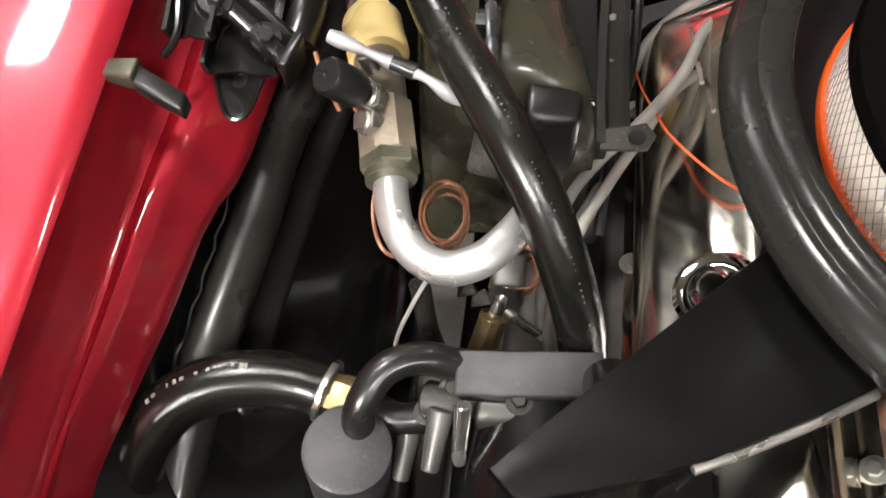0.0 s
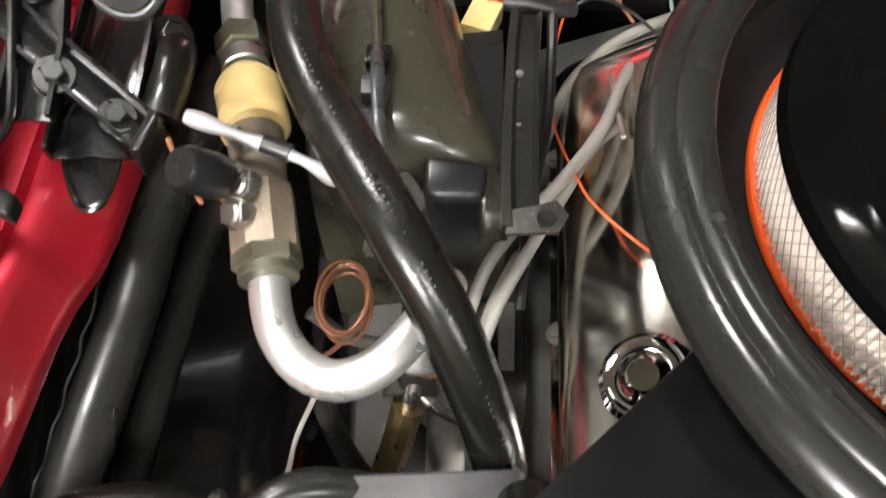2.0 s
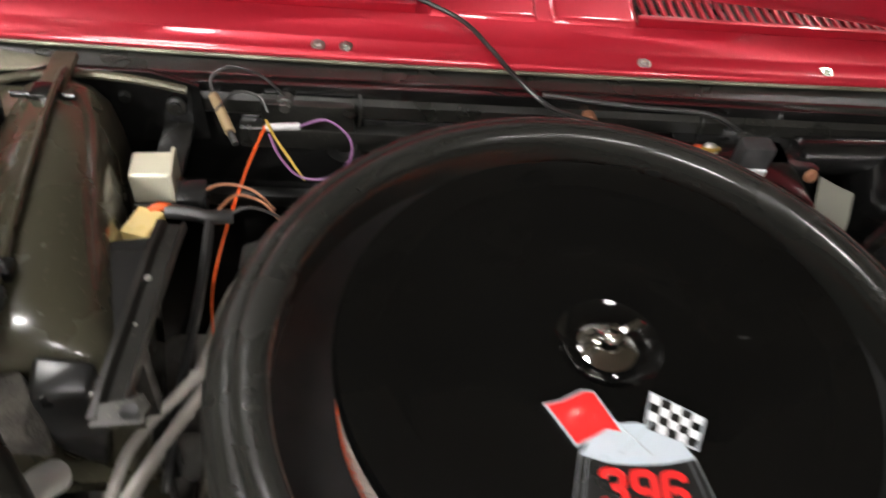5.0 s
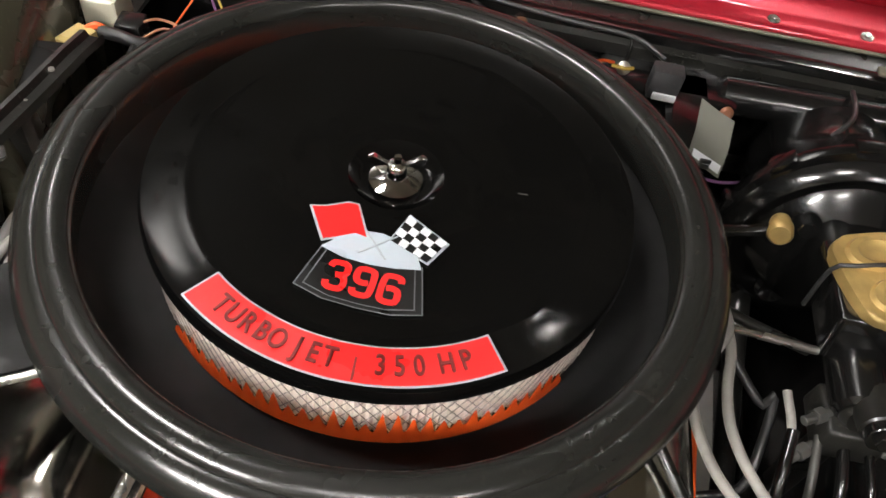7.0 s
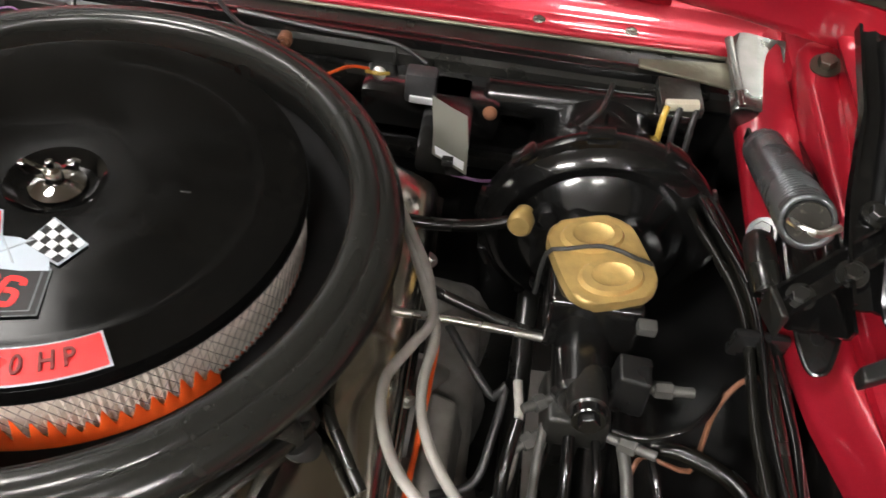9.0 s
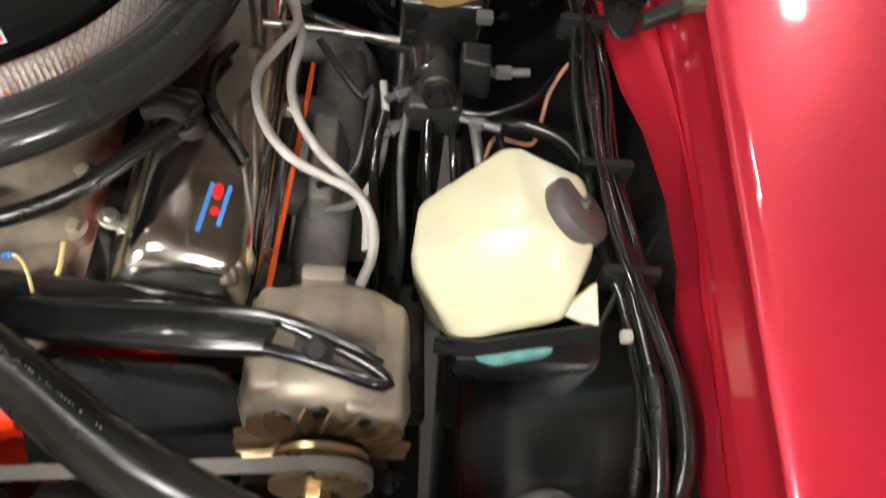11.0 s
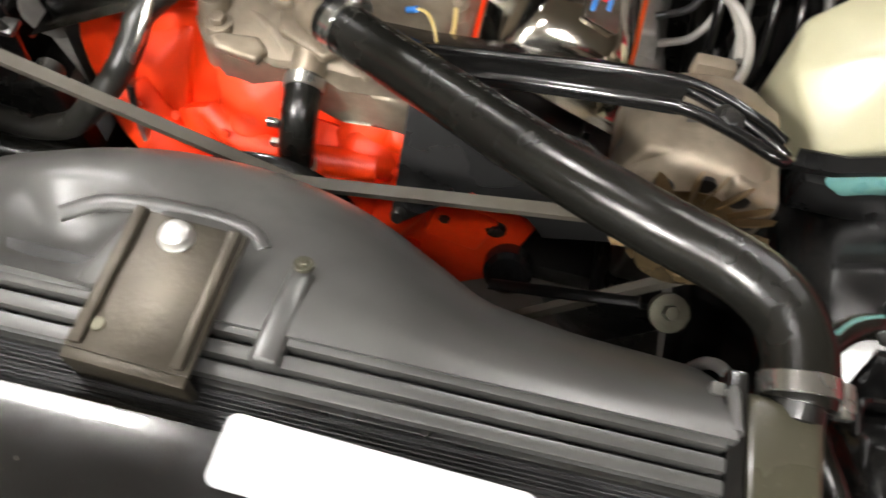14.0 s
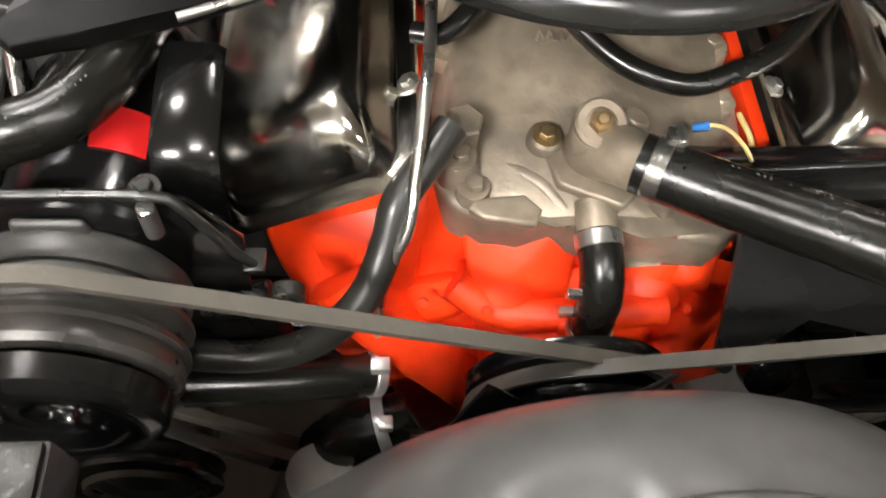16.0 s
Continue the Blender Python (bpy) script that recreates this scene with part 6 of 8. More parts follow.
e = place_empty("relay_box", (-0.335, -0.50, 0.84), "dusty grey relay box with a pale plug beside the radiator", "relay box")
part("box_body", box((-0.374, -0.524, 0.815), (-0.318, -0.484, 0.860), 0.004), CANGREY, e)
part("box_lid", box((-0.372, -0.522, 0.858), (-0.320, -0.486, 0.865), 0.003), DIRTY, e)
part("plug", box((-0.352, -0.536, 0.83), (-0.330, -0.518, 0.850), 0.003), PLUGWIRE, e)
part("stay", box((-0.345, -0.505, 0.58), (-0.325, -0.495, 0.818), 0.003), SATIN, e)
run("ribbed_cable", [(-0.35, -0.425, 0.735), (-0.318, -0.427, 0.70), (-0.282, -0.429, 0.64), (-0.240, -0.431, 0.59), (-0.178, -0.433, 0.51)], 0.0055, DULLGREY, "thin dark ribbed cable running down past the pump", "cable", 10)
thing("suspension_tube", tube([(-0.208, -0.440, 0.585), (-0.238, -0.445, 0.47), (-0.265, -0.44, 0.36)], 0.029, 20), PLUGWIRE, "fat dull grey metal tube low beside the pump", "tube")
# ---- along the car's right wing: air conditioning lines, heater box, wiring ----
tail = place_empty("service_valve", (-0.487, -0.01, 0.84), "grey metal service valve with a yellowed plastic collar", "valve")
ax = [Vector((-0.470, -0.062, 0.893)), Vector((-0.484, -0.006, 0.897)), Vector((-0.497, 0.042, 0.893)), Vector((-0.513, 0.090, 0.886)), Vector((-0.528, 0.140, 0.874))]
d0 = (ax[1] - ax[0]).normalized()
bm = bmesh.new()
add_prism(bm, [(0.0205 * math.cos(math.pi / 4 * k + 0.39), 0.0205 * math.sin(math.pi / 4 * k + 0.39)) for k in range(8)], 0.042, frame_to(ax[0] + d0 * 0.004, ax[1]), 0.0015)
part("block", bm, CASTING, tail, "grey eight-sided block", 30)
part("valve_body", rod(ax[0] + d0 * 0.044, ax[2] - d0 * 0.012, 0.0165, 0.018, 24), CASTING, tail)
bm = bmesh.new()
add_hex(bm, ax[0] - d0 * 0.006, ax[0] + d0 * 0.006, 0.0205, bevel=0.0015)
add_rod(bm, ax[0] - d0 * 0.012, ax[0] - d0 * 0.005, 0.0175, n=24)
part("lower_nut", bm, BARE, tail, "tarnished hexagon nut", 30)
d2 = (ax[3] - ax[2]).normalized()
part("collar", lathe([(0, 0), (0.020, 0), (0.0225, 0.003), (0.0228, 0.012), (0.0222, 0.020), (0.0228, 0.040), (0.0205, 0.046), (0.017, 0.052), (0, 0.052)], frame_to(ax[2] - d2 * 0.014, ax[3]), 32), CREAM, tail, "yellowed cream plastic collar")
part("neck_ring", rod(ax[3] - d2 * 0.006, ax[3] + d2 * 0.008, 0.0165, n=28), STEEL, tail)
part("thread", lathe([(0.012, 0), (0.0135, 0.0015), (0.012, 0.003), (0.0135, 0.0045), (0.012, 0.006), (0.0135, 0.0075), (0.012, 0.009)], frame_to(ax[3] + d2 * 0.006, ax[4]), 24), STEEL, tail)
bm = bmesh.new()
add_hex(bm, ax[3] + d2 * 0.014, ax[3] + d2 * 0.036, 0.0185, bevel=0.0015)
part("upper_nut", bm, BARE, tail, "dull hexagon nut", 30)
# side ports
for base, tip, r, cap_mat in (((-0.480, -0.020, 0.905), (-0.507, -0.040, 0.952), 0.0125, PLASTIC), ((-0.478, -0.038, 0.905), (-0.492, -0.05, 0.925), 0.0098, STEEL)):
    b, t = Vector(base), Vector(tip)
    w = (t - b).normalized()
    part("port", rod(b - w * 0.006, b + w * 0.022, r * 0.7, n=18), STEEL, tail)
    bm = bmesh.new()
    add_hex(bm, b + w * 0.012, b + w * 0.020, r)
    part("port_nut", bm, STEEL, tail)
    if cap_mat is PLASTIC:
        part("port_cap", lathe([(0, 0), (r, 0), (r * 1.05, 0.003), (r, 0.026), (r * 0.85, 0.0285), (r * 0.2, 0.0285), (0.0015, 0.027), (0, 0.027)], frame_to(t - w * 0.026, t + w), 24), PLASTIC, tail, "black plastic cap")
part("stem", rod((-0.488, 0.005, 0.900), (-0.497, 0.006, 0.925), 0.006, n=14), STEEL, tail)
# bent aluminium tube below the valve
run("bent_tube", [(-0.469, -0.060, 0.892), (-0.467, -0.080, 0.886), (-0.459, -0.102, 0.880), (-0.443, -0.119, 0.876), (-0.423, -0.125, 0.875), (-0.402, -0.116, 0.876), (-0.385, -0.096, 0.876), (-0.374, -0.076, 0.873), (-0.368, -0.062, 0.866), (-0.366, -0.052, 0.855)], 0.0118, ALU, "U-bent satin aluminium refrigerant tube", "pipe", 20)
run("bent_tube", [(-0.526, 0.128, 0.878), (-0.535, 0.158, 0.874), (-0.540, 0.186, 0.876), (-0.536, 0.212, 0.888), (-0.524, 0.224, 0.905), (-0.508, 0.224, 0.924), (-0.493, 0.205, 0.934), (-0.484, 0.178, 0.938), (-0.480, 0.150, 0.940)], 0.0118, ALU, "aluminium tube bent back over itself", "pipe", 20)
ch = place_empty("refrigerant_hose", (-0.36, -0.1, 0.85), "long black refrigerant hose with a crimped brassy end", "hose")
part("crimp", tube([(-0.481, 0.155, 0.940), (-0.476, 0.128, 0.944), (-0.471, 0.100, 0.946)], 0.0182, 10, 0.012), ZINC, ch, "crimped brassy ferrule", 20)
RH = [(-0.473, 0.112, 0.945), (-0.467, 0.078, 0.947), (-0.455, 0.040, 0.950), (-0.436, 0.002, 0.950), (-0.410, -0.038, 0.945), (-0.388, -0.070, 0.934), (-0.367, -0.098, 0.914), (-0.350, -0.122, 0.886), (-0.336, -0.142, 0.85), (-0.328, -0.156, 0.815), (-0.322, -0.165, 0.785)]
part("hose", tube(RH, 0.0165, 22), HOSE, ch)
# these fine dashes are painted sparkle along the hose's highlight
print_or_glint_on(ch, RH[1:9], (0.15, -0.25, 1), 0.0165, (0.0005, 0.0014))
# foil wrapped lead across the valve
tw = place_empty("taped_lead", (-0.47, -0.005, 0.92), "frayed silver taped lead lying over the valve", "wire")
part("lead", tube([(-0.516, -0.001, 0.946), (-0.500, -0.004, 0.942), (-0.476, -0.007, 0.932), (-0.452, -0.014, 0.928), (-0.435, -0.018, 0.918), (-0.420, -0.02, 0.912)], lambda s: 0.0042 + 0.0012 * math.sin(s * 17), 10, 0.004), CLOTH, tw)
part("black_band", tube([(-0.474, -0.0075, 0.9325), (-0.458, -0.012, 0.930)], 0.0056, 10, 0.004), WBLACK, tw)
# coiled capillary
cp = place_empty("capillary_coil", (-0.437, -0.045, 0.79), "thin copper capillary tube wound in loose coils", "capillary tube")
turns = []
for i in range(100):
    a = 2 * math.pi * i / 25
    turns.append((-0.438 + 0.017 * math.cos(a) + 0.004 * (i / 100 - 0.5), -0.042 + 0.027 * math.sin(a), 0.803 + 0.010 * math.sin(a * 0.5 + i * 0.03)))
part("coil", tube(turns, 0.0014, 6, 0.02), WBROWN, cp)
part("lead", tube([(-0.508, -0.030, 0.935), (-0.495, -0.036, 0.915), (-0.482, -0.048, 0.880), (-0.484, -0.075, 0.850), (-0.472, -0.098, 0.838), (-0.445, -0.092, 0.825), (-0.432, -0.078, 0.82)], 0.0016, 6), WBROWN, cp)
part("lead", tube([(-0.52, -0.02, 0.95), (-0.513, -0.034, 0.945), (-0.503, -0.045, 0.925)], 0.0016, 6), WBROWN, cp)
# expansion valve cluster low down
xv = place_empty("expansion_valve", (-0.38, -0.07, 0.70), "dusty grey valve with brassy pipe and copper wrap", "valve")
part("valve_block", hull([(-0.40, -0.05, 0.74), (-0.37, -0.05, 0.74), (-0.40, -0.085, 0.735), (-0.37, -0.085, 0.735), (-0.398, -0.052, 0.775), (-0.372, -0.052, 0.775), (-0.396, -0.08, 0.772), (-0.374, -0.08, 0.772)], 0.004), IRON, xv)
part("hex_union", add_hex(bmesh.new(), (-0.384, -0.055, 0.762), (-0.388, -0.078, 0.756), 0.0135), ZINC, xv, "", 30)
part("pipe", tube([(-0.386, -0.068, 0.758), (-0.390, -0.085, 0.748), (-0.395, -0.096, 0.730)], 0.0058, 12), STEEL, xv)
part("ferrule", tube([(-0.393, -0.092, 0.738), (-0.400, -0.110, 0.712), (-0.408, -0.126, 0.688)], 0.0122, 10, 0.02), ZINC, xv, "crimped brassy ferrule", 20)
part("copper_wrap", tube([(-0.375 + 0.014 * math.cos(i * 0.9), -0.062 + 0.018 * math.sin(i * 0.9), 0.775 - 0.0015 * i) for i in range(18)], 0.0016, 6, 0.01), WBROWN, xv)
part("cross_rod", tube([(-0.395, -0.075, 0.735), (-0.37, -0.09, 0.725), (-0.345, -0.098, 0.715)], 0.0045, 10), STEEL, xv)
for at in ((-0.41, -0.06, 0.745), (-0.405, -0.08, 0.74), (-0.418, -0.07, 0.735)):
    part("corroded_lump", hull([(at[0] + 0.009 * math.cos(k * 1.3), at[1] + 0.008 * math.sin(k * 2.1), at[2] + 0.009 * math.sin(k * 1.7)) for k in range(9)], 0.001), FOAM, xv)
run("thin_grey_lead", [(-0.44, -0.10, 0.82), (-0.455, -0.118, 0.79), (-0.462, -0.135, 0.78), (-0.461, -0.155, 0.79), (-0.459, -0.168, 0.815)], 0.0018, PLUGWIRE, "thin pale wire running down to the compressor", "wire", 8)
run("dark_strap", [(-0.45, -0.10, 0.80), (-0.44, -0.12, 0.75), (-0.42, -0.14, 0.71), (-0.39, -0.15, 0.69)], 0.008, DIRTY, "dusty flat strap behind the compressor", "strap", 10)
run("grey_crosspipe", [(-0.462, -0.050, 0.80), (-0.43, -0.058, 0.775), (-0.38, -0.05, 0.76), (-0.34, -0.02, 0.76)], 0.005, IRON, "dull grey pipe behind the bent tube", "pipe", 10)

# two heater hoses along the inner wing
HA = [(-0.540, 0.125, 0.845), (-0.560, 0.07, 0.828), (-0.578, 0.015, 0.812), (-0.584, -0.06, 0.803), (-0.590, -0.133, 0.799), (-0.596, -0.19, 0.790), (-0.602, -0.26, 0.762), (-0.60, -0.36, 0.71)]
run("heater_hose", HA, 0.0190, OLDHOSE, "fat black heater hose along the inner wing", "hose", 22)
run("heater_hose", [(-0.548, 0.10, 0.775), (-0.558, 0.047, 0.764), (-0.564, 0.0, 0.760), (-0.569, -0.065, 0.758), (-0.575, -0.145, 0.752), (-0.590, -0.24, 0.71), (-0.59, -0.33, 0.66)], 0.0128, OLDHOSE, "black heater hose below the fat one", "hose", 20)
run("ragged_seam", [(-0.608 - 0.0004 * i - 0.0016 * math.sin(i * 2.3), 0.03 - 0.012 * i, 0.806 - 0.0006 * i) for i in range(20)], 0.0010, HOSEMARK, "thin flaking bead of pale sealant", "sealant bead", 6)

# ---- bonnet hinges with coil springs ----
def stamped(path, w, lip, thick=0.003):
    """A pressed steel strip with turned-up edges along a path."""
    pts = [Vector(p) for p in path]
    rows = []
    for i, p in enumerate(pts):
        t = (pts[min(i + 1, len(pts) - 1)] - pts[max(i - 1, 0)]).normalized()
        a = t.cross(Vector((0, 0, 1))).normalized()
        b = a.cross(t)
        rows.append([p + a * x + b * z for x, z in ((-w, lip), (-w, 0.002), (-w * 0.85, 0), (-w * 0.3, 0.001), (0, 0.0035), (w * 0.3, 0.001), (w * 0.85, 0), (w, 0.002), (w, lip))])
    return loft(rows, thick=thick)


def hinge(side):
    e = place_empty("bonnet_spring", (side * 0.60, 0.12, 0.84), "black bonnet hinge with a long coil spring", "bonnet spring", "bonnet springs")
    s = side
    a = Vector((s * 0.594, 0.252, 0.879))
    b = Vector((-0.537, 0.029, 1.011)) if s < 0 else Vector((0.538, 0.008, 1.003))
    m = frame_to(a, b)
    L = (b - a).length
    N = 36
    pts = [m @ Vector((0.0175 * math.cos(math.pi * i / 6), 0.0175 * math.sin(math.pi * i / 6), 0.010 + (L - 0.018) * i / (N * 12))) for i in range(N * 12 + 1)]
    bm = bmesh.new()
    add_tube(bm, pts, 0.0031, 8, 1.0)
    part("coil_spring", bm, SPRING, e, "closely wound dark steel spring", 60)
    # added flat black rod that darkens the gaps between coils like shade
    part("coil_gap_shade", rod(a + (b - a) * 0.05, a + (b - a) * 0.95, 0.0140, n=18), PAN, e)
    w = (b - a).normalized()
    part("end_plug", rod(a + w * (L - 0.012), a + w * (L - 0.006), 0.0150, n=24), DIRTY, e, "grey plug in the spring's end")
    for c, q in ((a, -1), (b, 1)):
        x = m.to_3x3() @ Vector((1, 0, 0))
        part("spring_hook", tube([c - w * q * 0.012 + x * 0.0185, c - w * q * 0.004 + x * 0.0185 + Vector((0, 0, 0.004)), c + w * q * 0.010 + x * 0.008, c + w * q * 0.018, c + w * q * 0.012 - x * 0.010, c + w * q * 0.002 - x * 0.014], 0.0028, 8), STEEL, e)
    # pear-shaped lever with its slot, at the front end
    ya = Vector((0, 0.054, 0.029)).normalized()
    xa = Vector((1, 0, 0))
    za = xa.cross(ya)
    pm = Matrix((xa, ya, za)).transposed().to_4x4()
    pm.translation = Vector((s * 0.588, -0.026, 0.880))
    outline = [(0.007, 0.002), (0.012, 0.012), (0.017, 0.028), (0.0185, 0.042), (0.016, 0.056), (0.010, 0.066), (-0.010, 0.068), (-0.017, 0.055), (-0.0185, 0.040), (-0.016, 0.024), (-0.010, 0.008), (-0.004, 0.0)]
    lever = part("lever", prism(outline, 0.005, pm, 0.0018), GLOSS, e, "glossy black pear-shaped lever")
    part("lever_rim", tube([pm @ Vector((x, y, 0.006)) for x, y in outline], 0.0018, 6, 0.006, closed=True), GLOSS, lever)
    # slot not cut: its shade is a black inlay
    part("lever_slot_shade", prism(rounded(0.011, 0.019, 0.0054, 5, 0.0, 0.032), 0.0008, pm @ Matrix.Translation((0, 0, 0.0052))), DECALHOLEBLACK, lever)
    part("lever_pin", rod(pm @ Vector((0.0, 0.036, 0.001)), pm @ Vector((0.0, 0.036, 0.009)), 0.0042, n=14), SATIN, lever)
    # pressed arms, one over the other
    part("lower_arm", stamped([(s * 0.585, -0.004, 0.902), (s * 0.588, 0.05, 0.908), (s * 0.598, 0.12, 0.902), (s * 0.604, 0.20, 0.885), (s * 0.606, 0.27, 0.87)], 0.026, 0.014), GLOSS, e, "black pressed hinge arm")
    part("upper_arm", stamped([(s * 0.616, 0.004, 0.926), (s * 0.618, 0.05, 0.936), (s * 0.626, 0.10, 0.950), (s * 0.642, 0.18, 0.978), (s * 0.652, 0.28, 1.0)], 0.017, 0.012), GLOSS, e, "black pressed hinge arm")
    part("cross_arm", stamped([(s * 0.548, 0.004, 0.915), (s * 0.575, 0.022, 0.926), (s * 0.61, 0.045, 0.938), (s * 0.650, 0.072, 0.950)], 0.013, 0.008), GLOSS, e, "black cross arm")
    part("tab", hull([(s * 0.548, -0.018, 0.905), (s * 0.540, 0.012, 0.905), (s * 0.545, -0.014, 0.93), (s * 0.536, 0.008, 0.938), (s * 0.552, -0.014, 0.93), (s * 0.543, 0.012, 0.936)], 0.0015), SATIN, e)
    part("bush", tube([(s * 0.552, 0.030, 0.905), (s * 0.548, 0.052, 0.912), (s * 0.550, 0.074, 0.910), (s * 0.556, 0.09, 0.90)], 0.013, 14), SATIN, e, "", 60)
    for at, way, r in (((s * 0.560, 0.098, 0.905), (-s * 0.6, -0.4, 0.8), 0.0085), ((s * 0.603, 0.030, 0.940), (-s * 0.3, -0.3, 1), 0.007), ((s * 0.566, 0.012, 0.926), (-s * 0.3, -0.3, 1), 0.0065), ((s * 0.628, 0.085, 0.955), (0, -0.3, 1), 0.007)):
        bolt(e, at, way, r, SATIN, True, "pivot_bolt")
    part("guard_edge", tube([(s * 0.632, -0.012, 0.925), (s * 0.624, 0.004, 0.934), (s * 0.630, 0.05, 0.952), (s * 0.640, 0.11, 0.972)], 0.003, 8), GLOSS, e)


hinge(-1)
hinge(1)

# ---- heater box on the firewall ----
hb = place_empty("heater_box", (-0.42, 0.2, 0.65), "black moulded heater case with a rounded ribbed top", "heater case")
rows = []
for y, sx, tz in ((0.355, 0.90, 0.855), (0.34, 0.94, 0.885), (0.315, 0.97, 0.902), (0.27, 1.0, 0.910), (0.20, 1.0, 0.914), (0.12, 0.99, 0.915), (0.05, 0.97, 0.914), (0.025, 0.95, 0.912), (0.012, 0.90, 0.900), (0.008, 0.88, 0.70)):
    cx = -0.457 + 0.052 * ((0.355 - y) / 0.30) ** 1.25
    w = 0.049 + 0.020 * max(0.0, (0.3 - y) / 0.26) - 0.08 * (1 - sx) * (1 if y > 0.3 else 0.4)
    rows.append([(cx - w, y, 0.62), (cx - w, y, min(tz, 0.80)), (cx - w * 0.98, y, tz - 0.055), (cx - w * 0.88, y, tz - 0.028), (cx - w * 0.6, y, tz - 0.009), (cx - w * 0.25, y, tz), (cx + w * 0.15, y, tz + 0.001), (cx + w * 0.55, y, tz - 0.008), (cx + w * 0.85, y, tz - 0.026), (cx + w * 0.98, y, tz - 0.055), (cx + w, y, min(tz, 0.80)), (cx + w, y, 0.62)])
part("case", loft(rows), CASE, hb, "", 60)
part("centre_rib", tube([(-0.447, 0.345, 0.894), (-0.443, 0.31, 0.912), (-0.437, 0.25, 0.919), (-0.427, 0.15, 0.922), (-0.415, 0.05, 0.921), (-0.411, 0.02, 0.915)], 0.0032, 10, flat=1.2), CASE, hb)
part("rear_flange", prism([(-0.56, 0.835), (-0.54, 0.862), (-0.47, 0.884), (-0.38, 0.882), (-0.335, 0.868), (-0.33, 0.80), (-0.56, 0.78)], 0.008, Matrix.Translation((0, 0.366, 0)) @ Matrix.Rotation(radians(90), 4, "X"), 0.002), GLOSS, hb)
part("flange_gusset", hull([(-0.528, 0.352, 0.866), (-0.492, 0.346, 0.868), (-0.505, 0.300, 0.850), (-0.498, 0.300, 0.846), (-0.52, 0.35, 0.855), (-0.50, 0.345, 0.855)], 0.002), CASE, hb)
for x in (-0.532, -0.358):
    part("flange_bolt", lathe([(0, 0.008), (0.005, 0.008), (0.006, 0.005), (0.0095, 0.004), (0.010, 0), (0, 0)], frame_to((x, 0.352, 0.848), (x, 0.30, 0.862)), 20), SATIN, hb)
part("flange_lip", tube([(-0.565, 0.352, 0.852), (-0.52, 0.350, 0.872), (-0.46, 0.348, 0.884), (-0.40, 0.348, 0.882), (-0.345, 0.350, 0.870)], 0.0045, 8), BARE, hb)
part("latch_plate", box((-0.462, 0.292, 0.900), (-0.440, 0.352, 0.908), 0.003), BARE, hb, "dull metal latch plate")
bm = box((-0.461, 0.272, 0.896), (-0.441, 0.294, 0.916), 0.003)
add_rod(bm, (-0.480, 0.283, 0.908), (-0.424, 0.283, 0.908), 0.0032, n=10)
part("latch", bm, GLOSS, hb)
for y in (0.07, 0.045, 0.018):
    bm = box((-0.425, y - 0.008, 0.916), (-0.408, y + 0.008, 0.928), 0.003)
    part("spring_clip", bm, SPRING if y < 0.05 else GLOSS, hb, "dark spring clip")
part("clip_strap", tube([(-0.418, 0.075, 0.926), (-0.414, 0.045, 0.934), (-0.41, 0.01, 0.93), (-0.408, -0.004, 0.912)], 0.0042, 8, flat=0.5), SPRING, hb)
part("front_duct", hull([(-0.385, 0.012, 0.86), (-0.345, 0.012, 0.86), (-0.385, -0.02, 0.84), (-0.345, -0.012, 0.84), (-0.385, 0.012, 0.905), (-0.345, 0.012, 0.90), (-0.384, -0.016, 0.895), (-0.346, -0.01, 0.89), (-0.36, 0.0, 0.76), (-0.38, 0.01, 0.76)], 0.005), PLASTIC, hb)
part("side_panel", prism([(-0.381, 0.134), (-0.338, 0.142), (-0.334, 0.02), (-0.362, 0.012)], 0.02, Matrix.Translation((0, 0, 0.862)), 0.004), PLASTIC, hb, "flat black side panel")
part("torn_foam", hull([(-0.40 + 0.018 * math.cos(k * 1.1) + 0.01 * math.sin(k * 2.7), -0.012 + 0.02 * math.sin(k * 1.9), 0.86 + 0.035 * math.cos(k * 2.3)) for k in range(16)], 0.002), FOAM, hb, "torn grey foam scrap")
sb = place_empty("strip_bracket", (-0.32, 0.05, 0.82), "narrow black steel strip bracket with a bolt eye", "bracket")
part("strip", loft([[(x - 0.0115, y, z), (x - 0.0115, y, z + 0.008), (x - 0.006, y, z + 0.009), (x - 0.003, y, z + 0.003), (x + 0.007, y, z + 0.003), (x + 0.0105, y, z + 0.008), (x + 0.0115, y, z)] for x, y, z in ((-0.322, 0.155, 0.880), (-0.324, 0.12, 0.884), (-0.3255, 0.06, 0.889), (-0.326, 0.0, 0.897), (-0.325, -0.04, 0.902))], closed=True, caps=True), SATIN, sb)
part("eye", prism([(-0.334, -0.045), (-0.334, -0.028), (-0.318, -0.026), (-0.305, -0.020), (-0.298, -0.030), (-0.304, -0.042)], 0.003, Matrix.Translation((0, 0, 0.906)), 0.0008), DIRTY, sb)
# black dish in place of the eye's shaded hole
part("eye_hole_shade", lathe([(0.006, 0), (0.006, 0.0012), (0.003, 0.0008), (0, 0.0006)], Matrix.Translation((-0.311, -0.034, 0.909)), 16), DECALHOLEBLACK, sb)
for y in (0.09, 0.045):
    part("rivet", lathe([(0.003, 0), (0.0025, 0.0018), (0, 0.0022)], Matrix.Translation((-0.327, y, 0.892)), 12), STEEL, sb)
part("stay", box((-0.335, 0.02, 0.70), (-0.318, 0.035, 0.892), 0.003), SATIN, sb)

# relay, connectors and loose wiring on the firewall
rl = place_empty("relay", (-0.362, 0.25, 0.83), "small square silver relay can with a rolled rim", "relay")
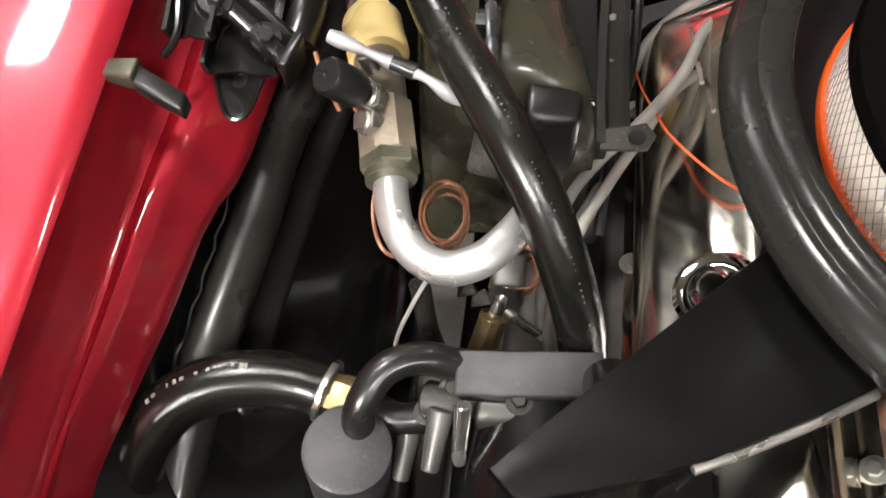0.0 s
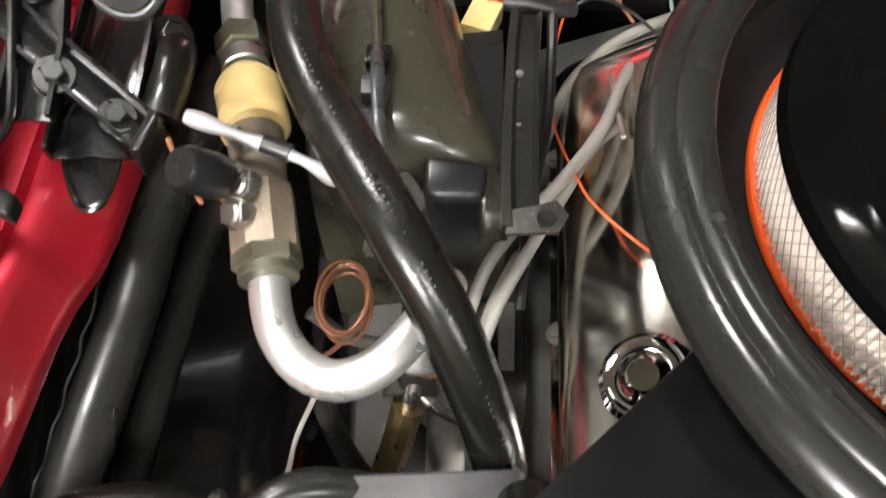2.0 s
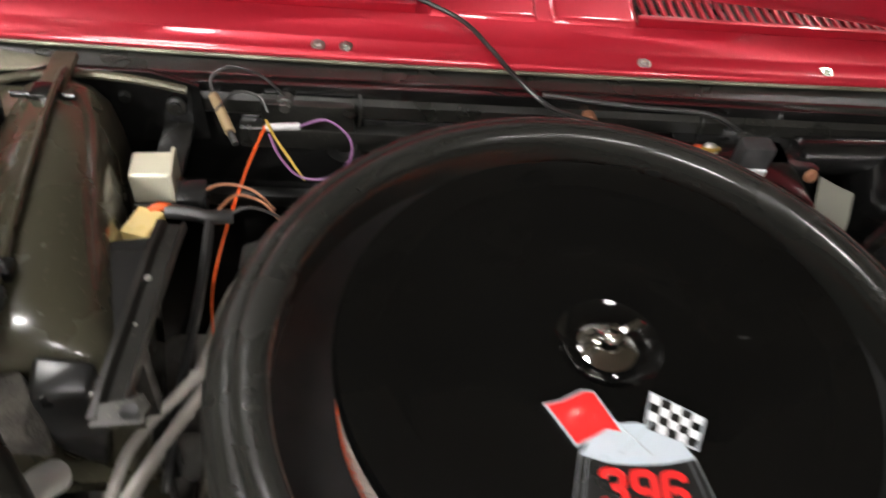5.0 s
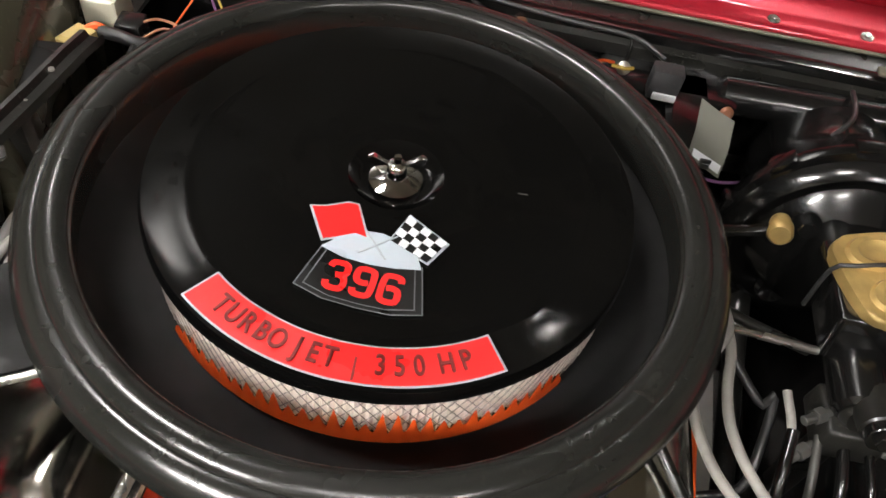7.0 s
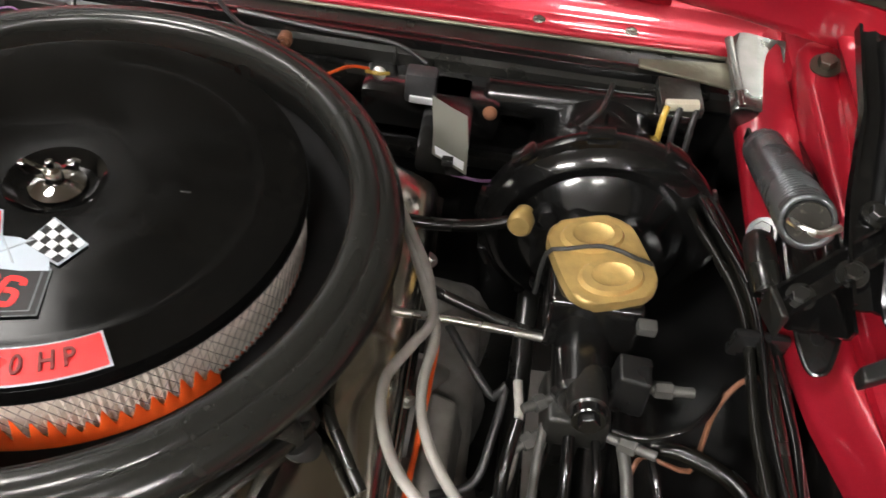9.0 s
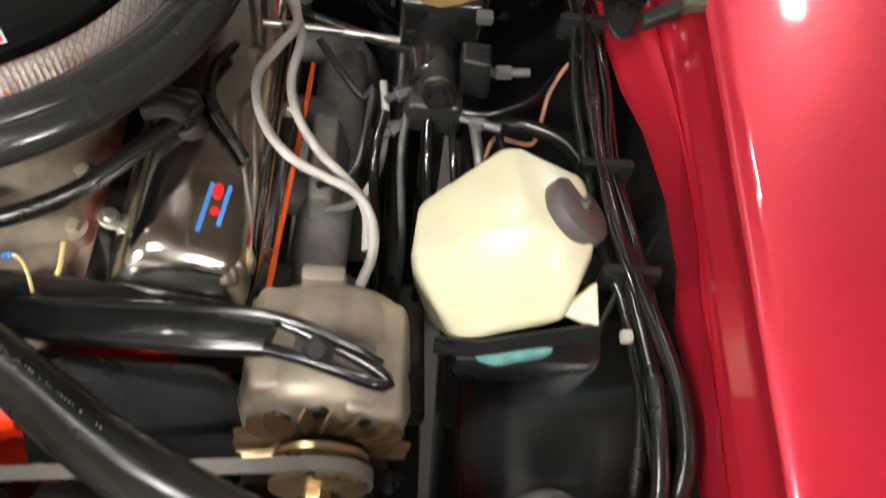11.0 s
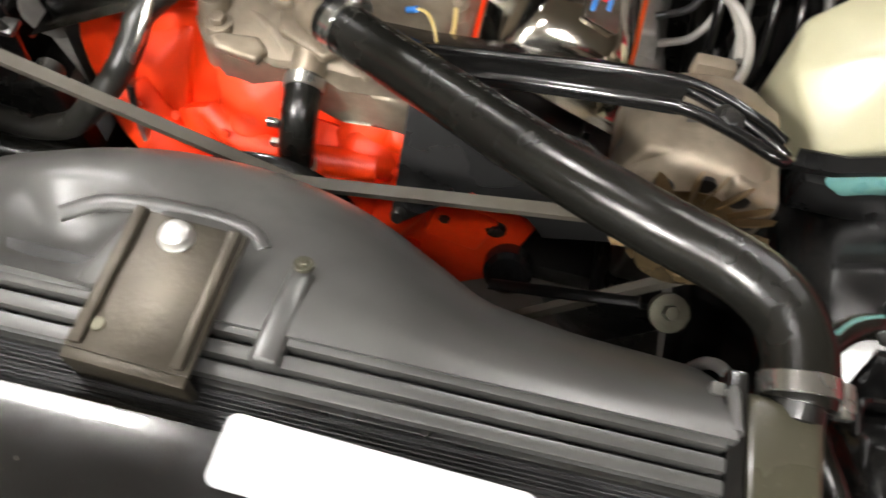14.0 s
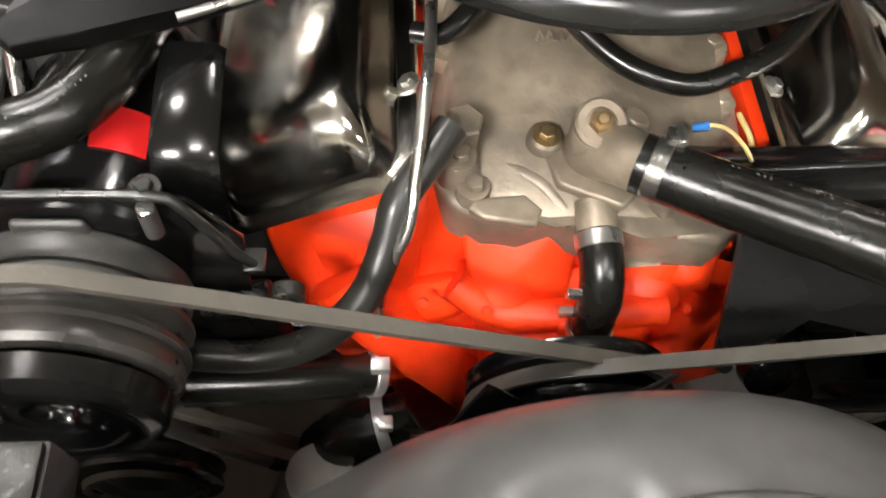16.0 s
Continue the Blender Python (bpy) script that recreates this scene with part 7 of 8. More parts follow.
rm = Matrix.Translation((-0.3615, 0.250, 0.826)) @ Matrix.Rotation(radians(4), 4, "Z")
part("can", box((-0.0185, -0.017, 0.0), (0.0185, 0.017, 0.036), 0.004, rm, 3), RELAYCAN, rl)
part("rim", box((0.0165, -0.0195, 0.004), (0.0205, 0.0195, 0.039), 0.0015, rm), RELAYCAN, rl)
part("base", box((-0.02, -0.02, -0.008), (0.022, 0.02, 0.001), 0.002, rm), PLASTIC, rl)
part("stay", box((-0.375, 0.26, 0.815), (-0.345, 0.362, 0.821), 0.001), SATIN, rl)
kc = place_empty("wiring_connector", (-0.345, 0.19, 0.83), "cream and black plug connectors on a taped loom", "connector")
part("cream_plug", box((-0.012, -0.016, -0.008), (0.012, 0.016, 0.010), 0.002, Matrix.Translation((-0.354, 0.176, 0.853)) @ Matrix.Rotation(radians(-18), 4, "Z")), CREAM, kc, "cream plastic plug")
part("black_plug", box((-0.013, -0.014, -0.010), (0.014, 0.014, 0.012), 0.003, Matrix.Translation((-0.323, 0.226, 0.842)) @ Matrix.Rotation(radians(6), 4, "Z")), PLASTIC, kc, "black plastic plug")
part("orange_tails", tube([(-0.350, 0.190, 0.860), (-0.343, 0.195, 0.863), (-0.335, 0.196, 0.860)], 0.004, 8), WORANGE, kc)
part("tape", tube([(-0.338, 0.194, 0.858), (-0.318, 0.192, 0.858), (-0.300, 0.190, 0.856), (-0.283, 0.196, 0.852)], 0.0065, 12), WBLACK, kc, "shiny black tape")
part("loom", tube([(-0.300, 0.190, 0.856), (-0.300, 0.15, 0.845), (-0.302, 0.10, 0.83), (-0.31, 0.05, 0.80), (-0.315, -0.02, 0.76)], 0.0042, 8), WBLACK, kc)
bc = place_empty("brown_terminal", (-0.30, 0.325, 0.85), "brown tubular terminal joined to loose thin wires", "terminal")
part("sleeve", tube([(-0.318, 0.345, 0.868), (-0.308, 0.322, 0.868), (-0.296, 0.296, 0.864)], 0.0052, 10), TAN, bc)
part("tip", tube([(-0.297, 0.298, 0.864), (-0.290, 0.284, 0.860)], 0.0035, 8), WBLACK, bc)
WIRES = (("loose_wire", WBLACK, 0.0015, [(-0.318, 0.345, 0.868), (-0.322, 0.362, 0.878), (-0.305, 0.372, 0.885), (-0.275, 0.368, 0.88), (-0.25, 0.362, 0.86)], "thin dark wire looping behind the terminal"),
         ("loose_wire", WBLACK, 0.0014, [(-0.312, 0.318, 0.872), (-0.295, 0.338, 0.880), (-0.272, 0.335, 0.878), (-0.262, 0.318, 0.872)], "thin dark wire loop at the firewall"),
         ("orange_wire", WORANGE, 0.0011, [(-0.262, 0.300, 0.872), (-0.275, 0.262, 0.856), (-0.288, 0.210, 0.835), (-0.297, 0.170, 0.812), (-0.297, 0.137, 0.805), (-0.290, 0.100, 0.808), (-0.281, 0.062, 0.822), (-0.272, 0.028, 0.836), (-0.242, -0.004, 0.837), (-0.212, -0.019, 0.832)], "bright orange wire hanging past the bracket"),
         ("purple_wire", WPURPLE, 0.0013, [(-0.230, 0.300, 0.872), (-0.205, 0.306, 0.876), (-0.183, 0.288, 0.872), (-0.180, 0.262, 0.866), (-0.200, 0.240, 0.862), (-0.226, 0.240, 0.862), (-0.246, 0.262, 0.866), (-0.258, 0.290, 0.868)], "purple wire in a loose loop"),
         ("yellow_wire", WYELLOW, 0.0014, [(-0.262, 0.302, 0.876), (-0.252, 0.282, 0.872), (-0.238, 0.262, 0.866), (-0.222, 0.240, 0.858)], "thin yellow striped wire"),
         ("green_wire", WGREEN, 0.0016, [(-0.205, 0.205, 0.845), (-0.206, 0.225, 0.852), (-0.196, 0.245, 0.858), (-0.172, 0.262, 0.856), (-0.155, 0.262, 0.842)], "thin green wire running to a grommet"),
         ("loose_wire", WBROWN, 0.0014, [(-0.318, 0.226, 0.848), (-0.296, 0.232, 0.856), (-0.268, 0.226, 0.856), (-0.246, 0.208, 0.850)], "thin brown wire from the plug"),
         ("loose_wire", WBROWN, 0.0014, [(-0.295, 0.196, 0.858), (-0.280, 0.212, 0.862), (-0.256, 0.208, 0.858), (-0.236, 0.190, 0.846)], "thin tan wire over the loom"),
         ("loose_wire", WBLACK, 0.0014, [(-0.290, 0.190, 0.854), (-0.268, 0.200, 0.860), (-0.240, 0.196, 0.852), (-0.220, 0.186, 0.842)], "thin black wire over the loom"),
         ("cable", WBLACK, 0.0027, [(-0.158, 0.515, 0.908), (-0.109, 0.488, 0.904), (-0.063, 0.461, 0.897), (-0.034, 0.420, 0.890), (-0.010, 0.380, 0.884), (0.023, 0.350, 0.872), (0.053, 0.322, 0.880), (0.085, 0.30, 0.885)], "black cable draped over the red cowl edge"))
for nm, mt, r, pts, lab in WIRES:
    run(nm, pts, r, mt, lab, "wire", 8)
thing("wire_splice", tube([(-0.262, 0.298, 0.870), (-0.248, 0.298, 0.872), (-0.230, 0.300, 0.872)], 0.0036, 10), CLOTH, "clear crimp splice on the purple wire", "splice")

# ignition wires by the chrome cover
for pts in ([(-0.12, 0.272, 0.80), (-0.190, 0.244, 0.803), (-0.243, 0.214, 0.797), (-0.278, 0.178, 0.786), (-0.294, 0.136, 0.778), (-0.306, 0.10, 0.76), (-0.318, 0.07, 0.72)],
            [(-0.14, 0.262, 0.80), (-0.197, 0.222, 0.801), (-0.236, 0.168, 0.814), (-0.259, 0.102, 0.829), (-0.288, 0.058, 0.822), (-0.327, 0.016, 0.803), (-0.345, -0.012, 0.788), (-0.356, -0.05, 0.75), (-0.352, -0.09, 0.70)],
            [(-0.16, 0.165, 0.80), (-0.219, 0.137, 0.803), (-0.260, 0.101, 0.812), (-0.286, 0.056, 0.805), (-0.311, 0.010, 0.798), (-0.337, -0.046, 0.790), (-0.348, -0.09, 0.75), (-0.344, -0.13, 0.70)],
            [(-0.290, 0.085, 0.77), (-0.306, 0.044, 0.774), (-0.324, 0.004, 0.772), (-0.339, -0.034, 0.765), (-0.345, -0.075, 0.73), (-0.34, -0.11, 0.69)]):
    run("ignition_wire", pts, 0.0048, PLUGWIRE, "grey sleeved ignition wire", "ignition wire", 12, "ignition wires")
run("red_ignition_boot", [(-0.337, -0.068, 0.73), (-0.333, -0.085, 0.725), (-0.330, -0.105, 0.715), (-0.326, -0.125, 0.70)], 0.006, WORANGE, "red rubber boot beside the chrome cover", "plug boot", 10)
thing("dash_seal_edge", tube([(-0.250, 0.165, 0.815), (-0.248, 0.12, 0.825), (-0.246, 0.09, 0.83)], 0.002, 6), STEEL, "thin bright edge behind the seal", "metal edge")
# ---- along the car's left wing: brakes, washer bottle, vapour tank ----
bo = place_empty("brake_booster", (0.42, 0.25, 0.65), "glossy black round vacuum brake booster on the firewall", "brake booster")
B = frame_to((0.446, 0.372, 0.772), (0.446, 0.0, 0.778)) @ Matrix.Diagonal((1.17, 1.17, 1.0, 1.0))
part("shell", lathe([(0.0, 0.0), (0.05, 0.0), (0.062, 0.02), (0.078, 0.10), (0.097, 0.152), (0.107, 0.160), (0.1085, 0.167), (0.107, 0.173), (0.100, 0.175), (0.0955, 0.184), (0.089, 0.189), (0.082, 0.188), (0.076, 0.184), (0.070, 0.190), (0.058, 0.212), (0.035, 0.220), (0.0, 0.220)], B, 72), GLOSS, bo, "", 40)
for k in range(10):
    a = radians(36 * k + 10)
    part("rim_tab", box((-0.012, -0.004, 0.086), (0.012, 0.004, 0.104), 0.002, B @ Matrix.Rotation(a, 4, "Z") @ Matrix.Translation((0, 0.107, 0.072))), GLOSS, bo)
for a, r in ((125, 0.062), (65, 0.064), (30, 0.062)):
    p = B @ Vector((r * math.cos(radians(-a)), r * math.sin(radians(-a)), 0.203))
    part("stamped_dimple", lathe([(0.017, -0.002), (0.014, 0.006), (0.008, 0.004), (0, 0.002)], frame_to(p, p + Vector((0, -1, 0.25))), 28), GLOSS, bo)
part("vacuum_check_valve", lathe([(0, 0), (0.010, 0), (0.010, 0.010), (0.0125, 0.012), (0.0125, 0.024), (0.010, 0.027), (0, 0.027)], frame_to((0.364, 0.160, 0.826), (0.350, 0.10, 0.840)), 28), GOLD, bo, "round tan check valve")
thing("vacuum_hose", tube([(0.16, 0.10, 0.86), (0.225, 0.118, 0.838), (0.28, 0.128, 0.826), (0.325, 0.140, 0.822), (0.354, 0.146, 0.828)], 0.0062, 12), HOSE, "thin black vacuum hose to the booster valve", "hose")
mc = place_empty("master_cylinder", (0.43, 0.06, 0.78), "black brake master cylinder with a gold ribbed cap", "master cylinder")
part("bore", rod((0.424, 0.215, 0.815), (0.422, -0.035, 0.812), 0.026, n=28), GLOSS, mc)
part("bore_end", lathe([(0, 0.010), (0.008, 0.010), (0.009, 0.006), (0.015, 0.006), (0.019, 0.0), (0.020, -0.006)], frame_to((0.422, -0.036, 0.812), (0.422, -0.1, 0.83)), 28), SATIN, mc, "hexagonal end plug")
part("reservoir_body", hull([(0.386, 0.11, 0.815), (0.464, 0.11, 0.815), (0.386, 0.012, 0.815), (0.464, 0.012, 0.815), (0.384, 0.118, 0.862), (0.467, 0.118, 0.862), (0.384, 0.022, 0.866), (0.467, 0.022, 0.866)], 0.006), GLOSS, mc)
capm = Matrix.Translation((0.426, 0.068, 0.866)) @ Matrix.Rotation(radians(2), 4, "X") @ Matrix.Rotation(radians(20), 4, "Z")
cap = part("cap", prism([(0.041 * math.copysign(abs(math.cos(t)) ** 0.5, math.cos(t)), 0.047 * math.copysign(abs(math.sin(t)) ** 0.5, math.sin(t))) for t in [2 * math.pi * k / 40 for k in range(40)]], 0.012, capm, 0.004, 3), GOLD, mc, "gold zinc plated cap")
for cy in (0.024, -0.022):
    part("pressed_ring", lathe([(0.030, 0.0), (0.027, 0.0045), (0.019, 0.0050), (0.015, 0.002), (0.006, 0.001), (0, 0.0015)], capm @ Matrix.Translation((0, cy, 0.0115)) @ Matrix.Diagonal((1, 0.66, 1, 1)), 36), GOLD, cap)
part("bail_wire", tube([(0.378, 0.066, 0.82), (0.379, 0.068, 0.872), (0.395, 0.066, 0.884), (0.426, 0.072, 0.887), (0.455, 0.066, 0.884), (0.472, 0.068, 0.872), (0.474, 0.066, 0.82)], 0.0021, 8), WBLACK, mc, "dark spring bail wire")
bolt(mc, (0.385, 0.155, 0.832), (0, -1, 0.3), 0.009, GLOSS)
bolt(mc, (0.468, 0.155, 0.832), (0, -1, 0.3), 0.009, GLOSS)
pv = place_empty("brake_valve_block", (0.43, -0.03, 0.72), "black brake pressure valve with switches and line nuts", "valve block")
part("block", hull([(0.392, 0.0, 0.77), (0.455, 0.0, 0.77), (0.394, -0.055, 0.765), (0.452, -0.055, 0.765), (0.394, 0.0, 0.80), (0.452, 0.0, 0.80), (0.396, -0.052, 0.802), (0.45, -0.052, 0.802)], 0.005), SATIN, pv)
part("barrel", rod((0.425, 0.01, 0.815), (0.424, -0.058, 0.828), 0.0185, 0.0165, 24), SATIN, pv)
part("end_hex", add_hex(add_rod(bmesh.new(), (0.424, -0.056, 0.828), (0.424, -0.066, 0.830), 0.0145, n=24), (0.424, -0.064, 0.830), (0.424, -0.072, 0.832), 0.009), GLOSS, pv)
part("switch", hull([(0.444, -0.005, 0.80), (0.478, -0.005, 0.80), (0.444, -0.035, 0.80), (0.476, -0.038, 0.80), (0.446, -0.006, 0.848), (0.475, -0.006, 0.846), (0.446, -0.032, 0.846), (0.474, -0.034, 0.844)], 0.004), PLASTIC, pv, "square black switch")
part("pale_plug", box((0.458, 0.006, 0.856), (0.474, 0.018, 0.866), 0.002), MARK, pv)
for a, b in (((0.40, -0.03, 0.80), (0.375, -0.045, 0.80)), ((0.47, -0.02, 0.82), (0.515, -0.02, 0.824)), ((0.45, -0.05, 0.785), (0.49, -0.065, 0.79)), ((0.395, -0.05, 0.775), (0.37, -0.07, 0.77))):
    part("line_nut", add_hex(rod(a, b, 0.0045, n=12), Vector(a).lerp(Vector(b), 0.25), Vector(a).lerp(Vector(b), 0.6), 0.0075), IRON, pv)
part("stay", box((0.415, -0.03, 0.45), (0.44, -0.012, 0.772), 0.004), SATIN, pv)
for k in range(6):
    x = 0.375 + 0.022 * k
    run("brake_line", [(x, -0.045, 0.782), (x + 0.004 * (k - 2), -0.085, 0.765), (x - 0.006 + 0.005 * k, -0.115, 0.725), (x + 0.003 * k, -0.13, 0.66), (x, -0.14, 0.56)], 0.0042 if k % 2 else 0.0055, IRON if k in (1, 4) else GLOSS, "bent steel brake line below the valve", "brake line", 10, "brake lines")
run("brake_line", [(0.452, -0.050, 0.795), (0.48, -0.055, 0.80), (0.52, -0.04, 0.81), (0.548, 0.0, 0.81)], 0.0035, GLOSS, "bent steel brake line below the valve", "brake line", 10, "brake lines")
run("throttle_rod", [(0.255, 0.005, 0.842), (0.31, 0.012, 0.832), (0.386, 0.018, 0.818)], 0.0038, STEEL, "straight bright metal rod beside the brake cylinder", "rod", 10)
run("dark_pipe", [(0.28, 0.07, 0.80), (0.34, 0.055, 0.79), (0.40, 0.045, 0.78)], 0.0055, SATIN, "dark pipe under the vacuum hose", "pipe", 10)

# firewall things behind the air cleaner
tg = place_empty("wiper_bracket", (0.28, 0.25, 0.80), "dark bracket with a folded pale paper tag", "tag")
part("tag_paper", loft([[(0.257, 0.222, 0.905), (0.262, 0.212, 0.874), (0.264, 0.205, 0.846)], [(0.276, 0.217, 0.898), (0.281, 0.207, 0.868), (0.283, 0.201, 0.838)], [(0.294, 0.214, 0.892), (0.299, 0.204, 0.862), (0.301, 0.198, 0.830)]], thick=0.0008), TAG, tg, "pale grey paper tag")
part("tag_print", loft([[(0.266, 0.2035, 0.858), (0.267, 0.2015, 0.850)], [(0.297, 0.197, 0.848), (0.2975, 0.1955, 0.838)]], thick=0.0006), DECALWHITE, tg, "white lower half of the tag")
for k in range(2):
    part("print_bar", box((0.275, 0.1955, 0.848 - 0.007 * k), (0.286, 0.1985, 0.852 - 0.007 * k), 0.0), WBLACK, tg, "unreadable dark print")
part("mount", box((0.245, 0.225, 0.80), (0.30, 0.36, 0.835), 0.006), GLOSS, tg)
wm = place_empty("wiper_motor", (0.22, 0.33, 0.78), "black wiper motor with a clear cover and plugs", "wiper motor")
part("gear_case", box((0.17, 0.31, 0.785), (0.33, 0.372, 0.835), 0.01), GLOSS, wm)
part("clear_cover", box((0.222, 0.296, 0.835), (0.256, 0.318, 0.872), 0.004), CANGREY, wm, "scuffed grey cover")
part("white_face", box((0.228, 0.2925, 0.838), (0.254, 0.296, 0.846), 0.001), DECALWHITE, wm)
part("terminal", lathe([(0, 0), (0.0075, 0), (0.0075, 0.006), (0.005, 0.008), (0, 0.008)], frame_to((0.192, 0.312, 0.856), (0.19, 0.28, 0.88)), 20), STEEL, wm)
part("cylinder", rod((0.31, 0.345, 0.825), (0.55, 0.345, 0.835), 0.022, n=24), GLOSS, wm)
part("brass_stud", lathe([(0, 0), (0.008, 0), (0.008, 0.006), (0.005, 0.009), (0, 0.009)], frame_to((0.318, 0.315, 0.824), (0.318, 0.29, 0.834)), 20), WBROWN, wm)
run("orange_wire", [(0.14, 0.26, 0.88), (0.162, 0.29, 0.875), (0.180, 0.31, 0.862)], 0.0018, WORANGE, "short orange wire behind the air cleaner", "wire", 8)
run("yellow_wire", [(0.178, 0.305, 0.862), (0.192, 0.303, 0.862), (0.202, 0.312, 0.858)], 0.0022, WYELLOW, "short yellow wire end at the firewall", "wire", 8)
run("pink_wire", [(0.285, 0.23, 0.80), (0.32, 0.235, 0.792), (0.36, 0.25, 0.79)], 0.0018, WPURPLE, "thin dull pink wire by the booster", "wire", 8)
run("black_cable", [(0.02, 0.372, 0.87), (0.12, 0.362, 0.868), (0.20, 0.358, 0.866), (0.24, 0.352, 0.85)], 0.003, WBLACK, "black cable along the firewall ledge", "wire", 8)
run("black_cable", [(0.45, 0.352, 0.858), (0.44, 0.31, 0.87), (0.43, 0.28, 0.872), (0.41, 0.26, 0.86)], 0.0028, WBLACK, "black cable beside the booster", "wire", 8)
cn = place_empty("firewall_connector", (0.525, 0.33, 0.85), "pale flat connector with black leads on the firewall", "connector")
part("plate", box((-0.018, -0.005, -0.005), (0.018, 0.005, 0.005), 0.002, Matrix.Translation((0.522, 0.318, 0.868)) @ Matrix.Rotation(radians(-8), 4, "Y")), RELAYCAN, cn)
part("socket", box((0.500, 0.318, 0.852), (0.548, 0.372, 0.866), 0.003), DIRTY, cn)
for x, mt in ((0.506, WYELLOW), (0.520, WBLACK), (0.538, WBLACK)):
    part("lead", tube([(x, 0.314, 0.866), (x - 0.004, 0.300, 0.855), (x - 0.004, 0.285, 0.82), (x, 0.28, 0.79)], 0.0034, 8), mt, cn)

# washer bottle
wb = place_empty("washer_bottle", (0.48, -0.23, 0.68), "milky cream plastic washer bottle with a dark round cap", "washer bottle")
part("bottle", hull([(0.478, -0.165, 0.893), (0.408, -0.196, 0.846), (0.402, -0.245, 0.832), (0.440, -0.300, 0.797), (0.524, -0.297, 0.842), (0.490, -0.238, 0.893), (0.545, -0.252, 0.878), (0.540, -0.190, 0.884),
                     (0.41, -0.19, 0.70), (0.43, -0.240, 0.70), (0.525, -0.240, 0.70), (0.535, -0.17, 0.70), (0.47, -0.16, 0.70)], 0.006, 3), WHITE, wb, "", 30)
part("corner_lug", hull([(0.520, -0.290, 0.838), (0.549, -0.304, 0.846), (0.548, -0.270, 0.858), (0.520, -0.280, 0.82), (0.548, -0.300, 0.832), (0.546, -0.268, 0.83)], 0.002), WHITE, wb)
cm = frame_to((0.526, -0.222, 0.872), (0.551, -0.214, 0.905))
part("filler_cap", lathe([(0, 0.020), (0.004, 0.020), (0.006, 0.017), (0.026, 0.016), (0.030, 0.013), (0.031, 0.004), (0.029, 0.0), (0, 0.0)], cm, 40), CAPGREY, wb, "dark grey brown round cap")
part("cap_knob", rod(cm @ Vector((0, 0, 0.016)), cm @ Vector((0, 0, 0.025)), 0.0045, n=12), WBLACK, wb)
part("drain_foot", hull([(0.460, -0.296, 0.774), (0.527, -0.298, 0.798), (0.524, -0.303, 0.786), (0.480, -0.303, 0.757), (0.463, -0.302, 0.768), (0.475, -0.28, 0.70), (0.515, -0.28, 0.70)], 0.003), TEAL, wb, "pale teal bottle foot")
bs = place_empty("bottle_strap", (0.49, -0.30, 0.76), "black plastic strap holding the washer bottle", "bracket")
part("strap", loft([[(x, y, z), (x, y - 0.004, z + 0.012), (x, y + 0.002, z + 0.026)] for x, y, z in ((0.425, -0.299, 0.772), (0.46, -0.306, 0.782), (0.505, -0.305, 0.800), (0.552, -0.304, 0.818), (0.575, -0.26, 0.83))], thick=0.003), PLASTIC, bs)
part("lower_stay", box((0.445, -0.302, 0.72), (0.58, -0.27, 0.765), 0.006), PLASTIC, bs)

# wiring trunk along the wing
trunk = place_empty("cable_bundle", (0.57, -0.1, 0.80), "bundle of black taped cables along the red wing", "cable bundle")
for k, (dx, dz, r, mt) in enumerate(((0.0, 0.004, 0.0062, HOSE), (0.011, -0.002, 0.0048, GLOSS), (-0.010, -0.004, 0.0050, HOSE), (0.019, -0.008, 0.0035, HOSE), (0.004, -0.012, 0.0042, GLOSS), (-0.004, 0.010, 0.0026, GLOSS))):
    w = 0.004 * math.sin(k * 2.1)
    part("cable", tube([(0.528 + dx, 0.26, 0.83 + dz), (0.545 + dx + w, 0.165, 0.845 + dz), (0.563 + dx - w, 0.06, 0.852 + dz), (0.564 + dx + w, -0.06, 0.852 + dz), (0.563 + dx, -0.14, 0.850 + dz), (0.570 + dx + w, -0.225, 0.852 + dz), (0.577 + dx - w, -0.29, 0.850 + dz), (0.585 + dx * 0.6, -0.36, 0.842 + dz - 0.004 * k), (0.583 + dx * 1.4, -0.44, 0.83 + dz - 0.012 * k), (0.575 + dx * 2, -0.52, 0.80 - 0.02 * k)], r, 10), mt, trunk)
for y, x, z in ((-0.155, 0.566, 0.850), (-0.262, 0.574, 0.852), (0.02, 0.562, 0.853)):
    part("tie_wrap", box((x - 0.022, y - 0.005, z - 0.018), (x + 0.026, y + 0.005, z + 0.012), 0.005), PLASTIC, trunk)
part("pale_clip", box((0.562, -0.320, 0.847), (0.572, -0.310, 0.856), 0.003), PLUGWIRE, trunk, "small pale clip")
run("brown_wire", [(0.572, 0.0, 0.835), (0.556, -0.002, 0.822), (0.540, -0.020, 0.80), (0.533, -0.045, 0.775), (0.527, -0.058, 0.762), (0.512, -0.052, 0.755), (0.490, -0.045, 0.752), (0.482, -0.058, 0.735)], 0.0024, WBROWN, "brown wire hanging below the brake valve", "wire", 8)
run("grey_hose", [(0.47, -0.045, 0.765), (0.51, -0.055, 0.785), (0.545, -0.078, 0.795), (0.562, -0.105, 0.80), (0.570, -0.13, 0.80)], 0.0085, HOSE, "grey black hose crossing to the wing", "hose", 14)

# vapour valve on its bracket
vv = place_empty("vapour_valve", (0.495, -0.46, 0.82), "round black vapour valve with moulded ribs", "valve")
V = frame_to((0.4955, -0.460, 0.838), (0.4955, -0.485, 0.90))
